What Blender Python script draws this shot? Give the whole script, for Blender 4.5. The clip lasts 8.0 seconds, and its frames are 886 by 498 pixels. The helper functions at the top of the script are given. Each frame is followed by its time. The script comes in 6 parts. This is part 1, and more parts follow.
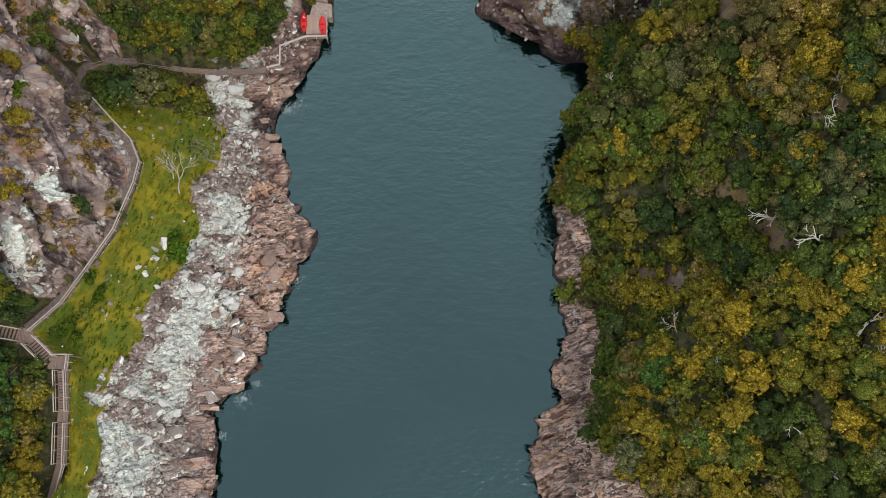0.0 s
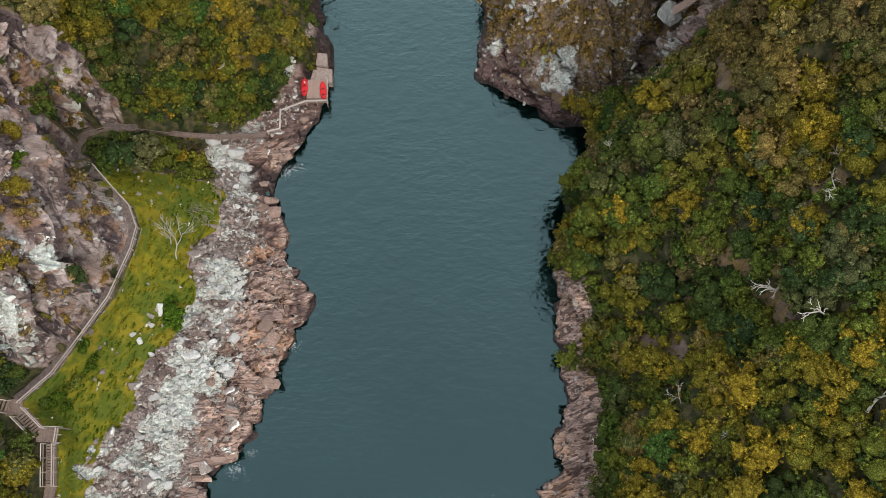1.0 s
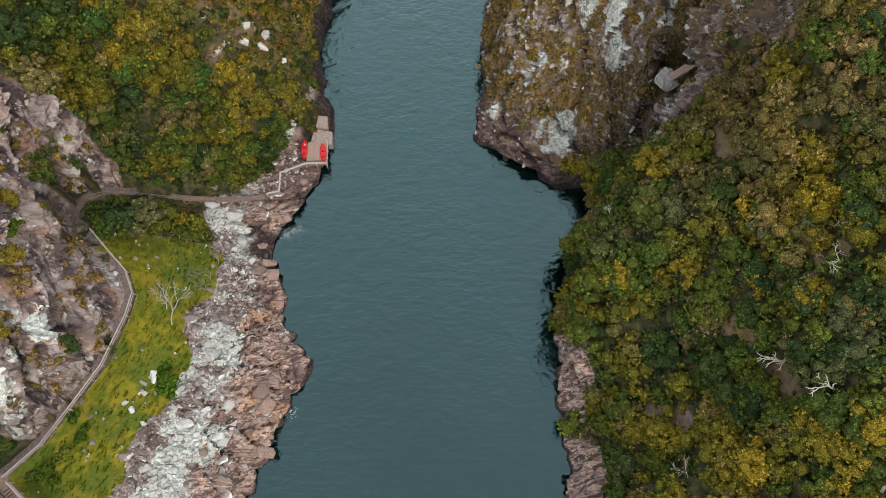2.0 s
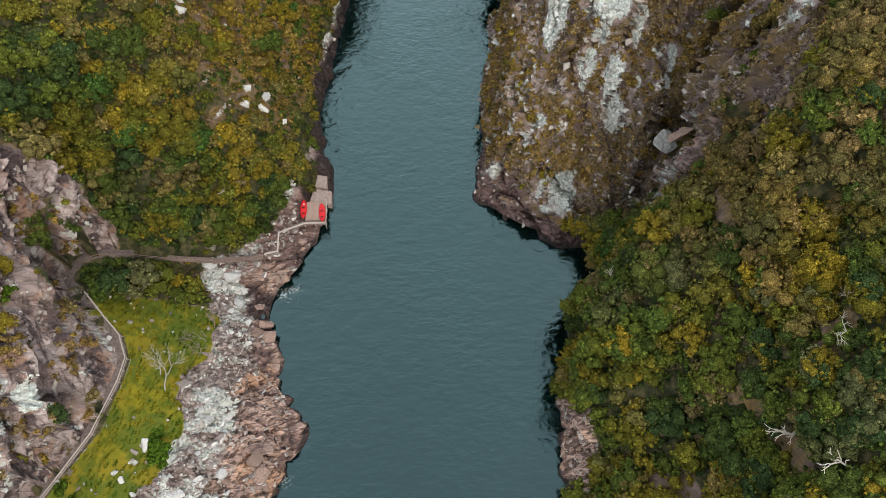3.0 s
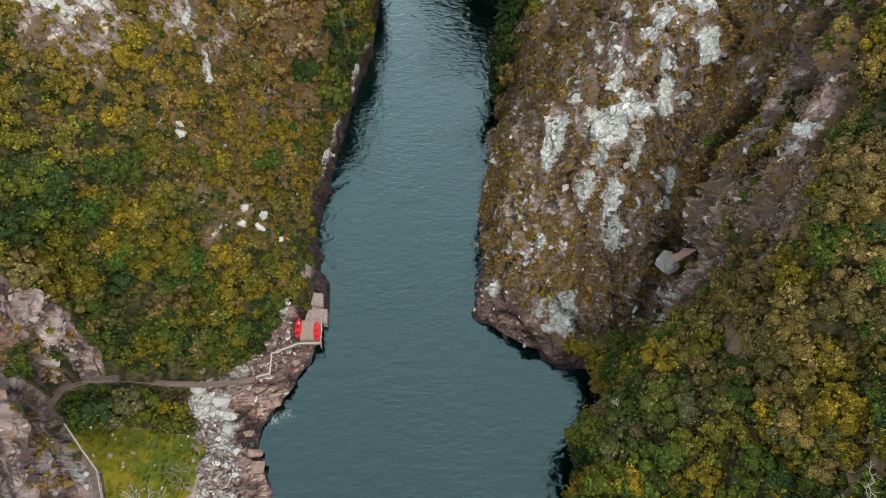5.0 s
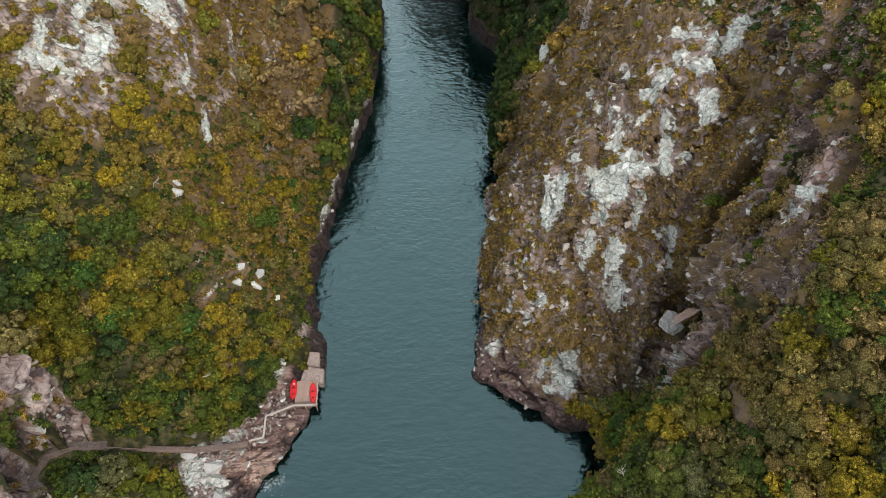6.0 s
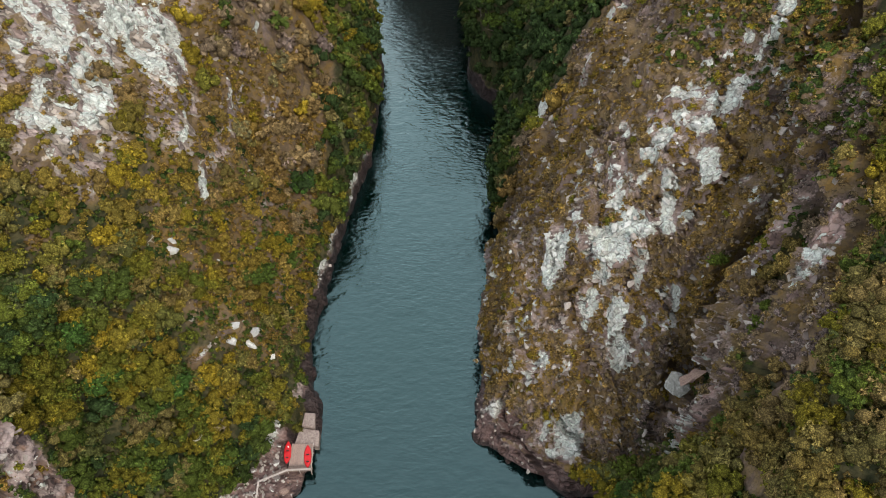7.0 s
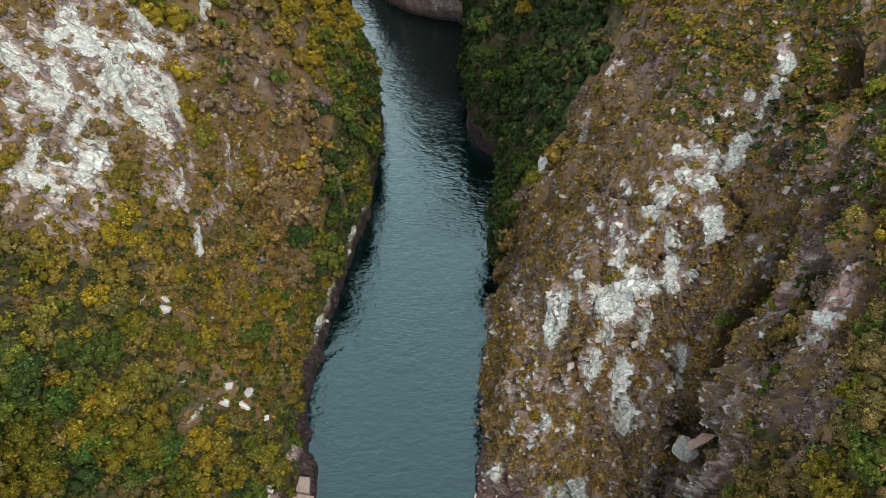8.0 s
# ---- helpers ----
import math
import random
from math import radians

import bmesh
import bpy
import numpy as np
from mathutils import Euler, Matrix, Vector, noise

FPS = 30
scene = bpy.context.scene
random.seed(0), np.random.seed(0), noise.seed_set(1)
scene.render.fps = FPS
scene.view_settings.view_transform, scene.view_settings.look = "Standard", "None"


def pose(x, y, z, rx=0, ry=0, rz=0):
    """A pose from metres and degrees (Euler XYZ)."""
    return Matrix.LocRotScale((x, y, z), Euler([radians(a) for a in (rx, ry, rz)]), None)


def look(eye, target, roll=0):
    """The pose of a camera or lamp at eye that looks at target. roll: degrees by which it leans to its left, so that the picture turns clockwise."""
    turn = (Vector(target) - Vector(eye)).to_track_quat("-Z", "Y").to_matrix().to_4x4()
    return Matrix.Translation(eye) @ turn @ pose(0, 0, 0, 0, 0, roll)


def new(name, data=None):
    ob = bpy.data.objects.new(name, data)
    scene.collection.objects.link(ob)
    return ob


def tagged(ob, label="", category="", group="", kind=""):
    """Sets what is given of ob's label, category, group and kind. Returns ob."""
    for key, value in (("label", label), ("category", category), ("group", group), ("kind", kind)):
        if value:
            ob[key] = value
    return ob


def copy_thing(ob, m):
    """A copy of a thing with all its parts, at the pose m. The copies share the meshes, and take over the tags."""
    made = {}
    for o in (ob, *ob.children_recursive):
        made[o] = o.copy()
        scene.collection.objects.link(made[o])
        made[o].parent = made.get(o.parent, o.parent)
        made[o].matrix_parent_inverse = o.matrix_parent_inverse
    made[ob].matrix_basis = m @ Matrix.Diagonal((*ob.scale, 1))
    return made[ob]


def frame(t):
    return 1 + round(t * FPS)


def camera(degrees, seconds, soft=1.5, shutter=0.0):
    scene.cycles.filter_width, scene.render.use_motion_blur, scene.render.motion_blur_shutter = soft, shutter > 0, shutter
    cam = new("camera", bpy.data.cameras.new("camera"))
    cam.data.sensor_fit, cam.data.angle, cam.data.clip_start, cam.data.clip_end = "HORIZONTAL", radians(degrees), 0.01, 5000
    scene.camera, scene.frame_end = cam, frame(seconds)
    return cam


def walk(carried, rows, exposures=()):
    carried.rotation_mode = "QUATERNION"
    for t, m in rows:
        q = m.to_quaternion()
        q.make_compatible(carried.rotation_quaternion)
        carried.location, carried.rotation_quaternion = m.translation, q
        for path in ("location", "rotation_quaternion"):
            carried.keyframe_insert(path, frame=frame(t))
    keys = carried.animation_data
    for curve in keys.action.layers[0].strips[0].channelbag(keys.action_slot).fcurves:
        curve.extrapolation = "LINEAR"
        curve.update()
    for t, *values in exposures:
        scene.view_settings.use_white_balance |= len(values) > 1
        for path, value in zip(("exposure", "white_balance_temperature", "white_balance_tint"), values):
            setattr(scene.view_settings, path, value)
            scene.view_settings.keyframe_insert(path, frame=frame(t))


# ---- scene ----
cam = camera(67.3, 8.0, soft=0.65)
METRES, EYE, TILT, LEAN, TURN = 22.0, 96.4, -76.5, 0.0, 0.0
ROWS = [
    (0.0, 0.0, 0.0, 0.0, 0.0, -0.0, 0.0),
    (0.5, -0.0011, 0.0175, 0.0654, -0.05, 1.93, 0.01),
    (1.0, -0.0007, 0.0341, 0.1299, -0.08, 3.86, 0.03),
    (1.5, -0.0017, 0.0494, 0.1928, -0.12, 5.82, 0.03),
    (3.0, 0.0029, 0.091, 0.3724, -0.13, 11.58, 0.07),
    (3.5, 0.003, 0.1042, 0.4324, -0.16, 13.47, 0.09),
    (4.0, 0.0041, 0.1182, 0.4914, -0.17, 15.39, 0.12),
    (4.5, 0.0052, 0.1315, 0.5515, -0.19, 17.29, 0.14),
    (6.0, 0.0117, 0.1744, 0.7299, -0.2, 22.95, 0.22),
    (6.5, 0.0161, 0.1894, 0.7899, -0.18, 24.8, 0.24),
    (7.0, 0.0175, 0.2035, 0.8504, -0.19, 26.66, 0.26),
    (7.5, 0.0193, 0.2175, 0.9108, -0.19, 28.52, 0.3),
    (8.0, 0.0211, 0.2314, 0.9723, -0.19, 30.35, 0.32),
]
walk(cam, [(t, pose(0, 0, EYE, TILT, LEAN, TURN) @ pose(METRES * x, METRES * y, METRES * z, 90 + pitch, roll, yaw)) for t, x, y, z, yaw, pitch, roll in ROWS], ((0.0, -0.14), (4.0, -0.03), (8.0, -0.03)))

# ---- sky and sun: a bright overcast day ----
SUN_EL, SUN_AZ = radians(45), radians(152)
world = bpy.data.worlds.new("sky")
scene.world = world
world.use_nodes = True
wn, wl = world.node_tree.nodes, world.node_tree.links
sky = wn.new("ShaderNodeTexSky")
sky.sky_type, sky.sun_disc = "NISHITA", False
sky.sun_elevation, sky.sun_rotation = SUN_EL, SUN_AZ
sky.air_density, sky.dust_density, sky.ozone_density = 1.2, 4.0, 1.0
cloud = wn.new("ShaderNodeMixRGB")
cloud.inputs["Fac"].default_value = 0.62
where_up, height, deck = wn.new("ShaderNodeTexCoord"), wn.new("ShaderNodeVectorMath"), wn.new("ShaderNodeMixRGB")
deck.inputs["Color1"].default_value, deck.inputs["Color2"].default_value = (23.0, 23.4, 23.8, 1), (7.9, 8.1, 8.3, 1)
height.operation = "DOT_PRODUCT"
height.inputs[1].default_value = (0, -0.45, 1)
wl.new(where_up.outputs["Generated"], height.inputs[0])
wl.new(height.outputs["Value"], deck.inputs["Fac"])
wl.new(deck.outputs["Color"], cloud.inputs["Color2"])
wl.new(sky.outputs["Color"], cloud.inputs["Color1"])
wl.new(cloud.outputs["Color"], wn["Background"].inputs["Color"])
wn["Background"].inputs["Strength"].default_value = 0.19
lamp = bpy.data.lights.new("sun", "SUN")
lamp.energy, lamp.angle, lamp.color = 1.75, radians(24), (1.0, 0.88, 0.74)
sun = new("sun", lamp)
sun.matrix_world = look((150 * math.sin(SUN_AZ) * math.cos(SUN_EL), 150 * math.cos(SUN_AZ) * math.cos(SUN_EL), 150 * math.sin(SUN_EL)), (0, 0, 0))


# ---- materials ----
class Nodes:
    """A short hand for a node material."""

    def __init__(self, name, rough=0.85, spec=0.3):
        self.mat = bpy.data.materials.new(name)
        self.mat.use_nodes = True
        self.n, self.l = self.mat.node_tree.nodes, self.mat.node_tree.links
        self.bsdf = self.n["Principled BSDF"]
        self.bsdf.inputs["Roughness"].default_value = rough
        self.bsdf.inputs["Specular IOR Level"].default_value = spec
        self.geo = self.n.new("ShaderNodeNewGeometry")
        self.tex = self.n.new("ShaderNodeTexCoord")

    def put(self, socket, value):
        if isinstance(value, bpy.types.NodeSocket):
            self.l.new(value, socket)
        elif isinstance(value, tuple) and len(value) == 3 and socket.type == "RGBA":
            socket.default_value = (*value, 1)
        else:
            socket.default_value = value

    def place(self, stretch=(1, 1, 1), turn=(0, 0, 0), own=False):
        m = self.n.new("ShaderNodeMapping")
        m.inputs["Scale"].default_value, m.inputs["Rotation"].default_value = stretch, turn
        self.l.new(self.tex.outputs["Object"] if own else self.geo.outputs["Position"], m.inputs["Vector"])
        return m.outputs["Vector"]

    def along(self, way, keep):
        """The place, drawn out along one direction: streaks lie that way."""
        d = Vector(way).normalized()
        dot, away, put = (self.n.new("ShaderNodeVectorMath") for _ in range(3))
        dot.operation, away.operation, put.operation = "DOT_PRODUCT", "SCALE", "SUBTRACT"
        dot.inputs[1].default_value = away.inputs[0].default_value = d
        self.l.new(self.geo.outputs["Position"], dot.inputs[0])
        self.l.new(self.sum(dot.outputs["Value"], 1 - keep, "MULTIPLY"), away.inputs["Scale"])
        self.l.new(self.geo.outputs["Position"], put.inputs[0])
        self.l.new(away.outputs[0], put.inputs[1])
        return put.outputs[0]

    def noise(self, size, detail=4, rough=0.55, where=None, warp=0.0):
        t = self.n.new("ShaderNodeTexNoise")
        t.inputs["Scale"].default_value, t.inputs["Detail"].default_value = 1 / size, detail
        t.inputs["Roughness"].default_value, t.inputs["Distortion"].default_value = rough, warp
        self.l.new(where or self.geo.outputs["Position"], t.inputs["Vector"])
        return t.outputs["Fac"]

    def cracks(self, size, where=None, feature="DISTANCE_TO_EDGE"):
        t = self.n.new("ShaderNodeTexVoronoi")
        t.feature = feature
        t.inputs["Scale"].default_value = 1 / size
        self.l.new(where or self.geo.outputs["Position"], t.inputs["Vector"])
        return t.outputs["Distance"] if feature == "DISTANCE_TO_EDGE" else t.outputs["Color"]

    def blocks(self, size, where):
        """Broken blocks: three numbers of each block's own, its tilted face, and the nearness to its edge."""
        t = self.n.new("ShaderNodeTexVoronoi")
        t.inputs["Scale"].default_value = 1 / size
        self.l.new(where, t.inputs["Vector"])
        away, lean, dot = (self.n.new("ShaderNodeVectorMath") for _ in range(3))
        away.operation, lean.operation, dot.operation = "SUBTRACT", "SUBTRACT", "DOT_PRODUCT"
        self.l.new(where, away.inputs[0]), self.l.new(t.outputs["Position"], away.inputs[1])
        self.l.new(t.outputs["Color"], lean.inputs[0])
        lean.inputs[1].default_value = (0.5, 0.5, 0.5)
        self.l.new(away.outputs[0], dot.inputs[0]), self.l.new(lean.outputs[0], dot.inputs[1])
        rgb = self.n.new("ShaderNodeSeparateColor")
        self.l.new(t.outputs["Color"], rgb.inputs["Color"])
        return rgb.outputs[0], rgb.outputs[1], rgb.outputs[2], dot.outputs["Value"], self.cracks(size, where)

    def step(self, value, low, high, a=0.0, b=1.0):
        r = self.n.new("ShaderNodeMapRange")
        r.interpolation_type = "SMOOTHSTEP"
        for key, v in (("Value", value), ("From Min", low), ("From Max", high), ("To Min", a), ("To Max", b)):
            self.put(r.inputs[key], v)
        return r.outputs["Result"]

    def sum(self, a, b, op="ADD"):
        m = self.n.new("ShaderNodeMath")
        m.operation = op
        self.put(m.inputs[0], a), self.put(m.inputs[1], b)
        return m.outputs[0]

    def mix(self, f, a, b, kind="MIX"):
        m = self.n.new("ShaderNodeMixRGB")
        m.blend_type = kind
        self.put(m.inputs["Fac"], f), self.put(m.inputs["Color1"], a), self.put(m.inputs["Color2"], b)
        return m.outputs["Color"]

    def mask(self, name):
        a = self.n.new("ShaderNodeAttribute")
        a.attribute_name = name
        s = self.n.new("ShaderNodeSeparateColor")
        self.l.new(a.outputs["Color"], s.inputs["Color"])
        return a.outputs["Color"], s.outputs[0], s.outputs[1], s.outputs[2]

    def chance(self):
        return self.n.new("ShaderNodeObjectInfo").outputs["Random"]

    def bump(self, height, strength=0.5, distance=0.1, under=None):
        b = self.n.new("ShaderNodeBump")
        b.inputs["Strength"].default_value, b.inputs["Distance"].default_value = strength, distance
        self.put(b.inputs["Height"], height)
        if under:
            self.l.new(under, b.inputs["Normal"])
        return b.outputs["Normal"]

    def done(self, colour, normal=None, rough=None):
        self.put(self.bsdf.inputs["Base Color"], colour)
        if normal:
            self.l.new(normal, self.bsdf.inputs["Normal"])
        if rough is not None:
            self.put(self.bsdf.inputs["Roughness"], rough)
        return self.mat


def ground_material():
    """Quartzite with white lichen, tan ledges and a dark tide line, turf, and litter with scrub and gully shade in its
    colour.
    """
    m = Nodes("ground", 0.9, 0.2)
    _, white, grass, litter = m.mask("cover")
    _, tan, tide, pink = m.mask("stone")
    fine, mid, big = m.noise(0.25, 5, 0.65), m.noise(1.1, 5, 0.6), m.noise(5.0, 3)
    bed = m.place((0.5, 2.2, 1.4), (0.35, 0.2, 0.3))
    strata = m.noise(0.9, 5, 0.65, bed, 0.6)
    warp = m.n.new("ShaderNodeVectorMath")
    warp.operation = "ADD"
    wobble = m.n.new("ShaderNodeTexNoise")
    wobble.inputs["Scale"].default_value = 0.8
    m.l.new(m.place((0.7, 1.35, 0.5), (0.3, 0.1, 0.25)), warp.inputs[0])
    m.l.new(m.geo.outputs["Position"], wobble.inputs["Vector"])
    m.l.new(wobble.outputs["Color"], warp.inputs[1])
    a1, b1, c1, lean1, rim1 = m.blocks(2.1, warp.outputs[0])
    a2, b2, c2, lean2, rim2 = m.blocks(0.6, warp.outputs[0])
    rock = m.mix(m.step(strata, 0.3, 0.7), (0.155, 0.118, 0.11), (0.40, 0.325, 0.30))
    rock = m.mix(m.step(mid, 0.45, 0.7, 0, 0.7), rock, (0.25, 0.205, 0.195))
    rock = m.mix(m.step(m.sum(pink, m.sum(big, 0.5, "SUBTRACT")), 0.3, 0.8, 0, 0.8), rock, (0.34, 0.225, 0.20))
    lines = m.noise(0.42, 4, 0.6, m.place((0.16, 1.7, 1.3), (0.25, 0.1, 0.28)), 0.5)
    _, _, craggy, terrace = m.mask("lie")
    bands = m.noise(2.0, 6, 0.6, m.along((0.5, -0.8, -0.35), 0.22), 0.4)
    rock = m.mix(m.sum(craggy, m.step(bands, 0.5, 0.56, 0, 0.9), "MULTIPLY"), rock, (0.062, 0.045, 0.048))
    rock = m.mix(m.sum(craggy, m.step(bands, 0.42, 0.50, 0.85, 0), "MULTIPLY"), rock, (0.37, 0.31, 0.295))
    rock = m.mix(m.sum(craggy, m.step(m.noise(3.0, 4, 0.6), 0.54, 0.64, 0, 0.7), "MULTIPLY"), rock, (0.30, 0.185, 0.13))
    rock = m.mix(m.step(big, 0.5, 0.66, 0, 0.65), rock, (0.165, 0.12, 0.105))
    tans = m.mix(m.step(lines, 0.36, 0.6), (0.17, 0.115, 0.10), (0.46, 0.335, 0.28))
    tans = m.mix(m.step(big, 0.5, 0.68, 0, 0.7), tans, (0.44, 0.26, 0.155))
    rock = m.mix(m.step(m.sum(tan, m.sum(mid, 0.5, "SUBTRACT")), 0.35, 0.65), rock, tans)
    rock = m.mix(m.sum(terrace, m.step(b1, 0.35, 0.42, 0, 0.85), "MULTIPLY"), rock, m.mix(a2, (0.2, 0.17, 0.145), (0.40, 0.355, 0.30)))
    rock = m.mix(1.0, rock, m.sum(m.step(a1, 0, 1, 0.34, 0.68), m.step(a2, 0, 1, 0.34, 0.68)), "MULTIPLY")
    pale = m.mix(m.step(fine, 0.35, 0.65), (0.42, 0.465, 0.435), (0.685, 0.745, 0.70))
    pale = m.mix(m.step(b2, 0.55, 0.9, 0, 0.6), pale, (0.44, 0.42, 0.385))
    pale = m.mix(m.step(m.noise(2.2, 3, 0.6), 0.45, 0.62, 0, 0.35), pale, (0.40, 0.40, 0.37))
    seam = m.noise(0.5, 4, 0.6, m.place((1.6, 1.6, 0.35), (0.25, 0.2, 0.1)), 0.8)
    pale = m.mix(m.step(seam, 0.56, 0.62, 0, 0.6), pale, (0.22, 0.2, 0.185))
    pale = m.mix(m.step(m.noise(1.7, 3), 0.58, 0.7, 0, 0.35), pale, (0.39, 0.31, 0.27))
    edge = m.sum(m.sum(fine, 0.5, "SUBTRACT"), m.sum(mid, 0.5, "SUBTRACT"))
    grow = m.sum(m.sum(m.sum(a1, 0.5, "SUBTRACT"), 0.6, "MULTIPLY"), m.sum(m.sum(c2, 0.5, "SUBTRACT"), 0.35, "MULTIPLY"))
    rock = m.mix(m.step(m.sum(m.sum(white, grow), m.sum(edge, 0.7, "MULTIPLY")), 0.43, 0.5), rock, pale)
    gaps = m.noise(0.55, 2, 0.5, m.along((0.9, 0.42, 0.3), 0.12), 0.25)
    rock = m.mix(m.sum(m.step(tan, 0.3, 0.7), m.step(gaps, 0.53, 0.58, 0, 0.9), "MULTIPLY"), rock, (0.085, 0.058, 0.052))
    slabby = m.step(m.sum(craggy, tan), 0.2, 0.8, 1, 0.25)
    gap = m.step(m.sum(rim1, m.sum(mid, 0.12, "MULTIPLY")), 0.045, 0.09, 0.75, 0)
    rock = m.mix(m.sum(gap, m.sum(m.step(c1, 0.15, 0.5, 0.35, 1), slabby, "MULTIPLY"), "MULTIPLY"), rock, (0.052, 0.043, 0.04))
    rock = m.mix(m.sum(m.step(rim2, 0.0, 0.06, 0.28, 0), m.sum(m.step(b2, 0.25, 0.6, 0.2, 1), slabby, "MULTIPLY"), "MULTIPLY"), rock, (0.075, 0.062, 0.057))
    rock = m.mix(m.step(m.sum(tide, m.sum(edge, 0.5, "MULTIPLY")), 0.15, 0.5, 0, 0.75), rock, (0.105, 0.066, 0.062))
    rock = m.mix(m.step(m.sum(tide, m.sum(edge, 0.4, "MULTIPLY")), 0.6, 0.9, 0, 0.9), rock, (0.035, 0.026, 0.026))
    turf = m.mix(m.step(mid, 0.35, 0.65), (0.075, 0.095, 0.007), (0.175, 0.155, 0.010))
    turf = m.mix(m.step(big, 0.42, 0.56, 0, 0.75), turf, (0.062, 0.095, 0.012))
    turf = m.mix(m.step(m.noise(3.4, 3, 0.6), 0.52, 0.62, 0, 0.7), turf, (0.21, 0.165, 0.014))
    turf = m.mix(m.step(fine, 0.55, 0.75, 0, 0.5), turf, (0.2, 0.17, 0.02))
    soil = m.mix(m.step(mid, 0.35, 0.65), (0.075, 0.055, 0.044), (0.19, 0.140, 0.105))
    soil = m.mix(m.step(fine, 0.5, 0.7, 0, 0.5), soil, (0.08, 0.075, 0.03))
    _, heathy, _, _ = m.mask("lie")
    # mossy floor, with the shade under scrub and in the gully mixed into its colour
    shaded_moss = m.mix(m.step(mid, 0.4, 0.62), (0.028, 0.032, 0.014), (0.075, 0.066, 0.030))
    drift = m.noise(4.2, 4, 0.6, m.along((0.55, 0.45, 0.7), 0.45), 0.4)
    mat = m.mix(m.step(drift, 0.36, 0.46), (0.155, 0.115, 0.102), (0.155, 0.110, 0.054))
    mat = m.mix(m.step(drift, 0.50, 0.58), mat, (0.162, 0.104, 0.032))
    mat = m.mix(m.step(drift, 0.62, 0.70), mat, (0.115, 0.100, 0.018))
    mat = m.mix(m.step(fine, 0.45, 0.68, 0, 0.6), mat, m.mix(1.0, mat, (0.4, 0.4, 0.4), "MULTIPLY"))
    soil = m.mix(m.step(mid, 0.42, 0.58, 0.35, 0.95), soil, mat)
    soil = m.mix(m.step(heathy, 0.25, 0.6), shaded_moss, soil)
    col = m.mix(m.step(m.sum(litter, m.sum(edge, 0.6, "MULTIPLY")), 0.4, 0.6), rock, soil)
    col = m.mix(m.step(m.sum(grass, m.sum(edge, 0.8, "MULTIPLY")), 0.4, 0.6), col, turf)
    h = m.sum(m.sum(strata, m.sum(fine, 0.5, "MULTIPLY")), m.sum(lines, m.step(tan, 0.2, 0.7, 0.2, 1.0), "MULTIPLY"))
    h = m.sum(h, m.sum(bands, m.sum(craggy, 1.5, "MULTIPLY"), "MULTIPLY"))
    stony = m.step(m.sum(grass, litter), 0.15, 0.6, 1, 0)
    facet = m.sum(m.sum(m.sum(lean1, 0.8, "MULTIPLY"), m.sum(lean2, 0.9, "MULTIPLY")), m.sum(m.step(rim1, 0, 0.08, -0.2, 0), m.step(rim2, 0, 0.1, -0.08, 0)))
    faces = m.bump(m.sum(facet, m.sum(stony, m.step(slabby, 0.2, 1, 0.45, 1), "MULTIPLY"), "MULTIPLY"), 1.0, 1.0)
    return m.done(col, m.bump(h, 0.7, 0.2, faces), m.step(tide, 0.2, 0.9, 0.9, 0.45))


def stone_material(name, low, high, lichen=0.0):
    m = Nodes(name, 0.88, 0.25)
    own = m.place(own=True)
    grain = m.noise(0.12, 5, 0.65, own)
    lump = m.noise(0.6, 3, 0.5, own)
    col = m.mix(m.step(grain, 0.3, 0.7), low, high)
    col = m.mix(m.step(m.sum(lump, m.sum(m.chance(), 0.35, "MULTIPLY")), 0.5, 0.85, 0, 0.7), col, tuple(0.62 * v for v in high))
    if lichen:
        col = m.mix(m.step(lump, 0.62 - lichen, 0.7 - lichen), col, (0.66, 0.67, 0.64))
    col = m.mix(m.step(m.chance(), 0, 1, 0, 0.35), col, tuple(0.5 * v for v in low))
    return m.done(col, m.bump(m.sum(grain, lump), 0.6, 0.12))


def water_material():
    m = Nodes("river_water", 0.06, 0.5)
    m.bsdf.inputs["IOR"].default_value = 1.82
    m.bsdf.inputs["Specular Tint"].default_value = (0.59, 0.95, 0.98, 1)
    wide = m.noise(30, 3)
    col = m.mix(m.step(wide, 0.35, 0.65), (0.0006, 0.0050, 0.0046), (0.0008, 0.0064, 0.006))
    ripple = m.noise(0.8, 3, 0.55, m.place((0.66, 1.2, 1), (0, 0, 0.12)), 0.4)
    swell = m.noise(2.4, 2, 0.5, m.place((0.85, 1.15, 1), (0, 0, -0.15)), 0.3)
    calm = m.step(m.noise(26, 2), 0.4, 0.6, 0.45, 1.0)
    h = m.sum(m.sum(m.sum(ripple, 0.21, "MULTIPLY"), calm, "MULTIPLY"), m.sum(swell, 0.22, "MULTIPLY"))
    return m.done(col, m.bump(h, 1.0, 0.62))


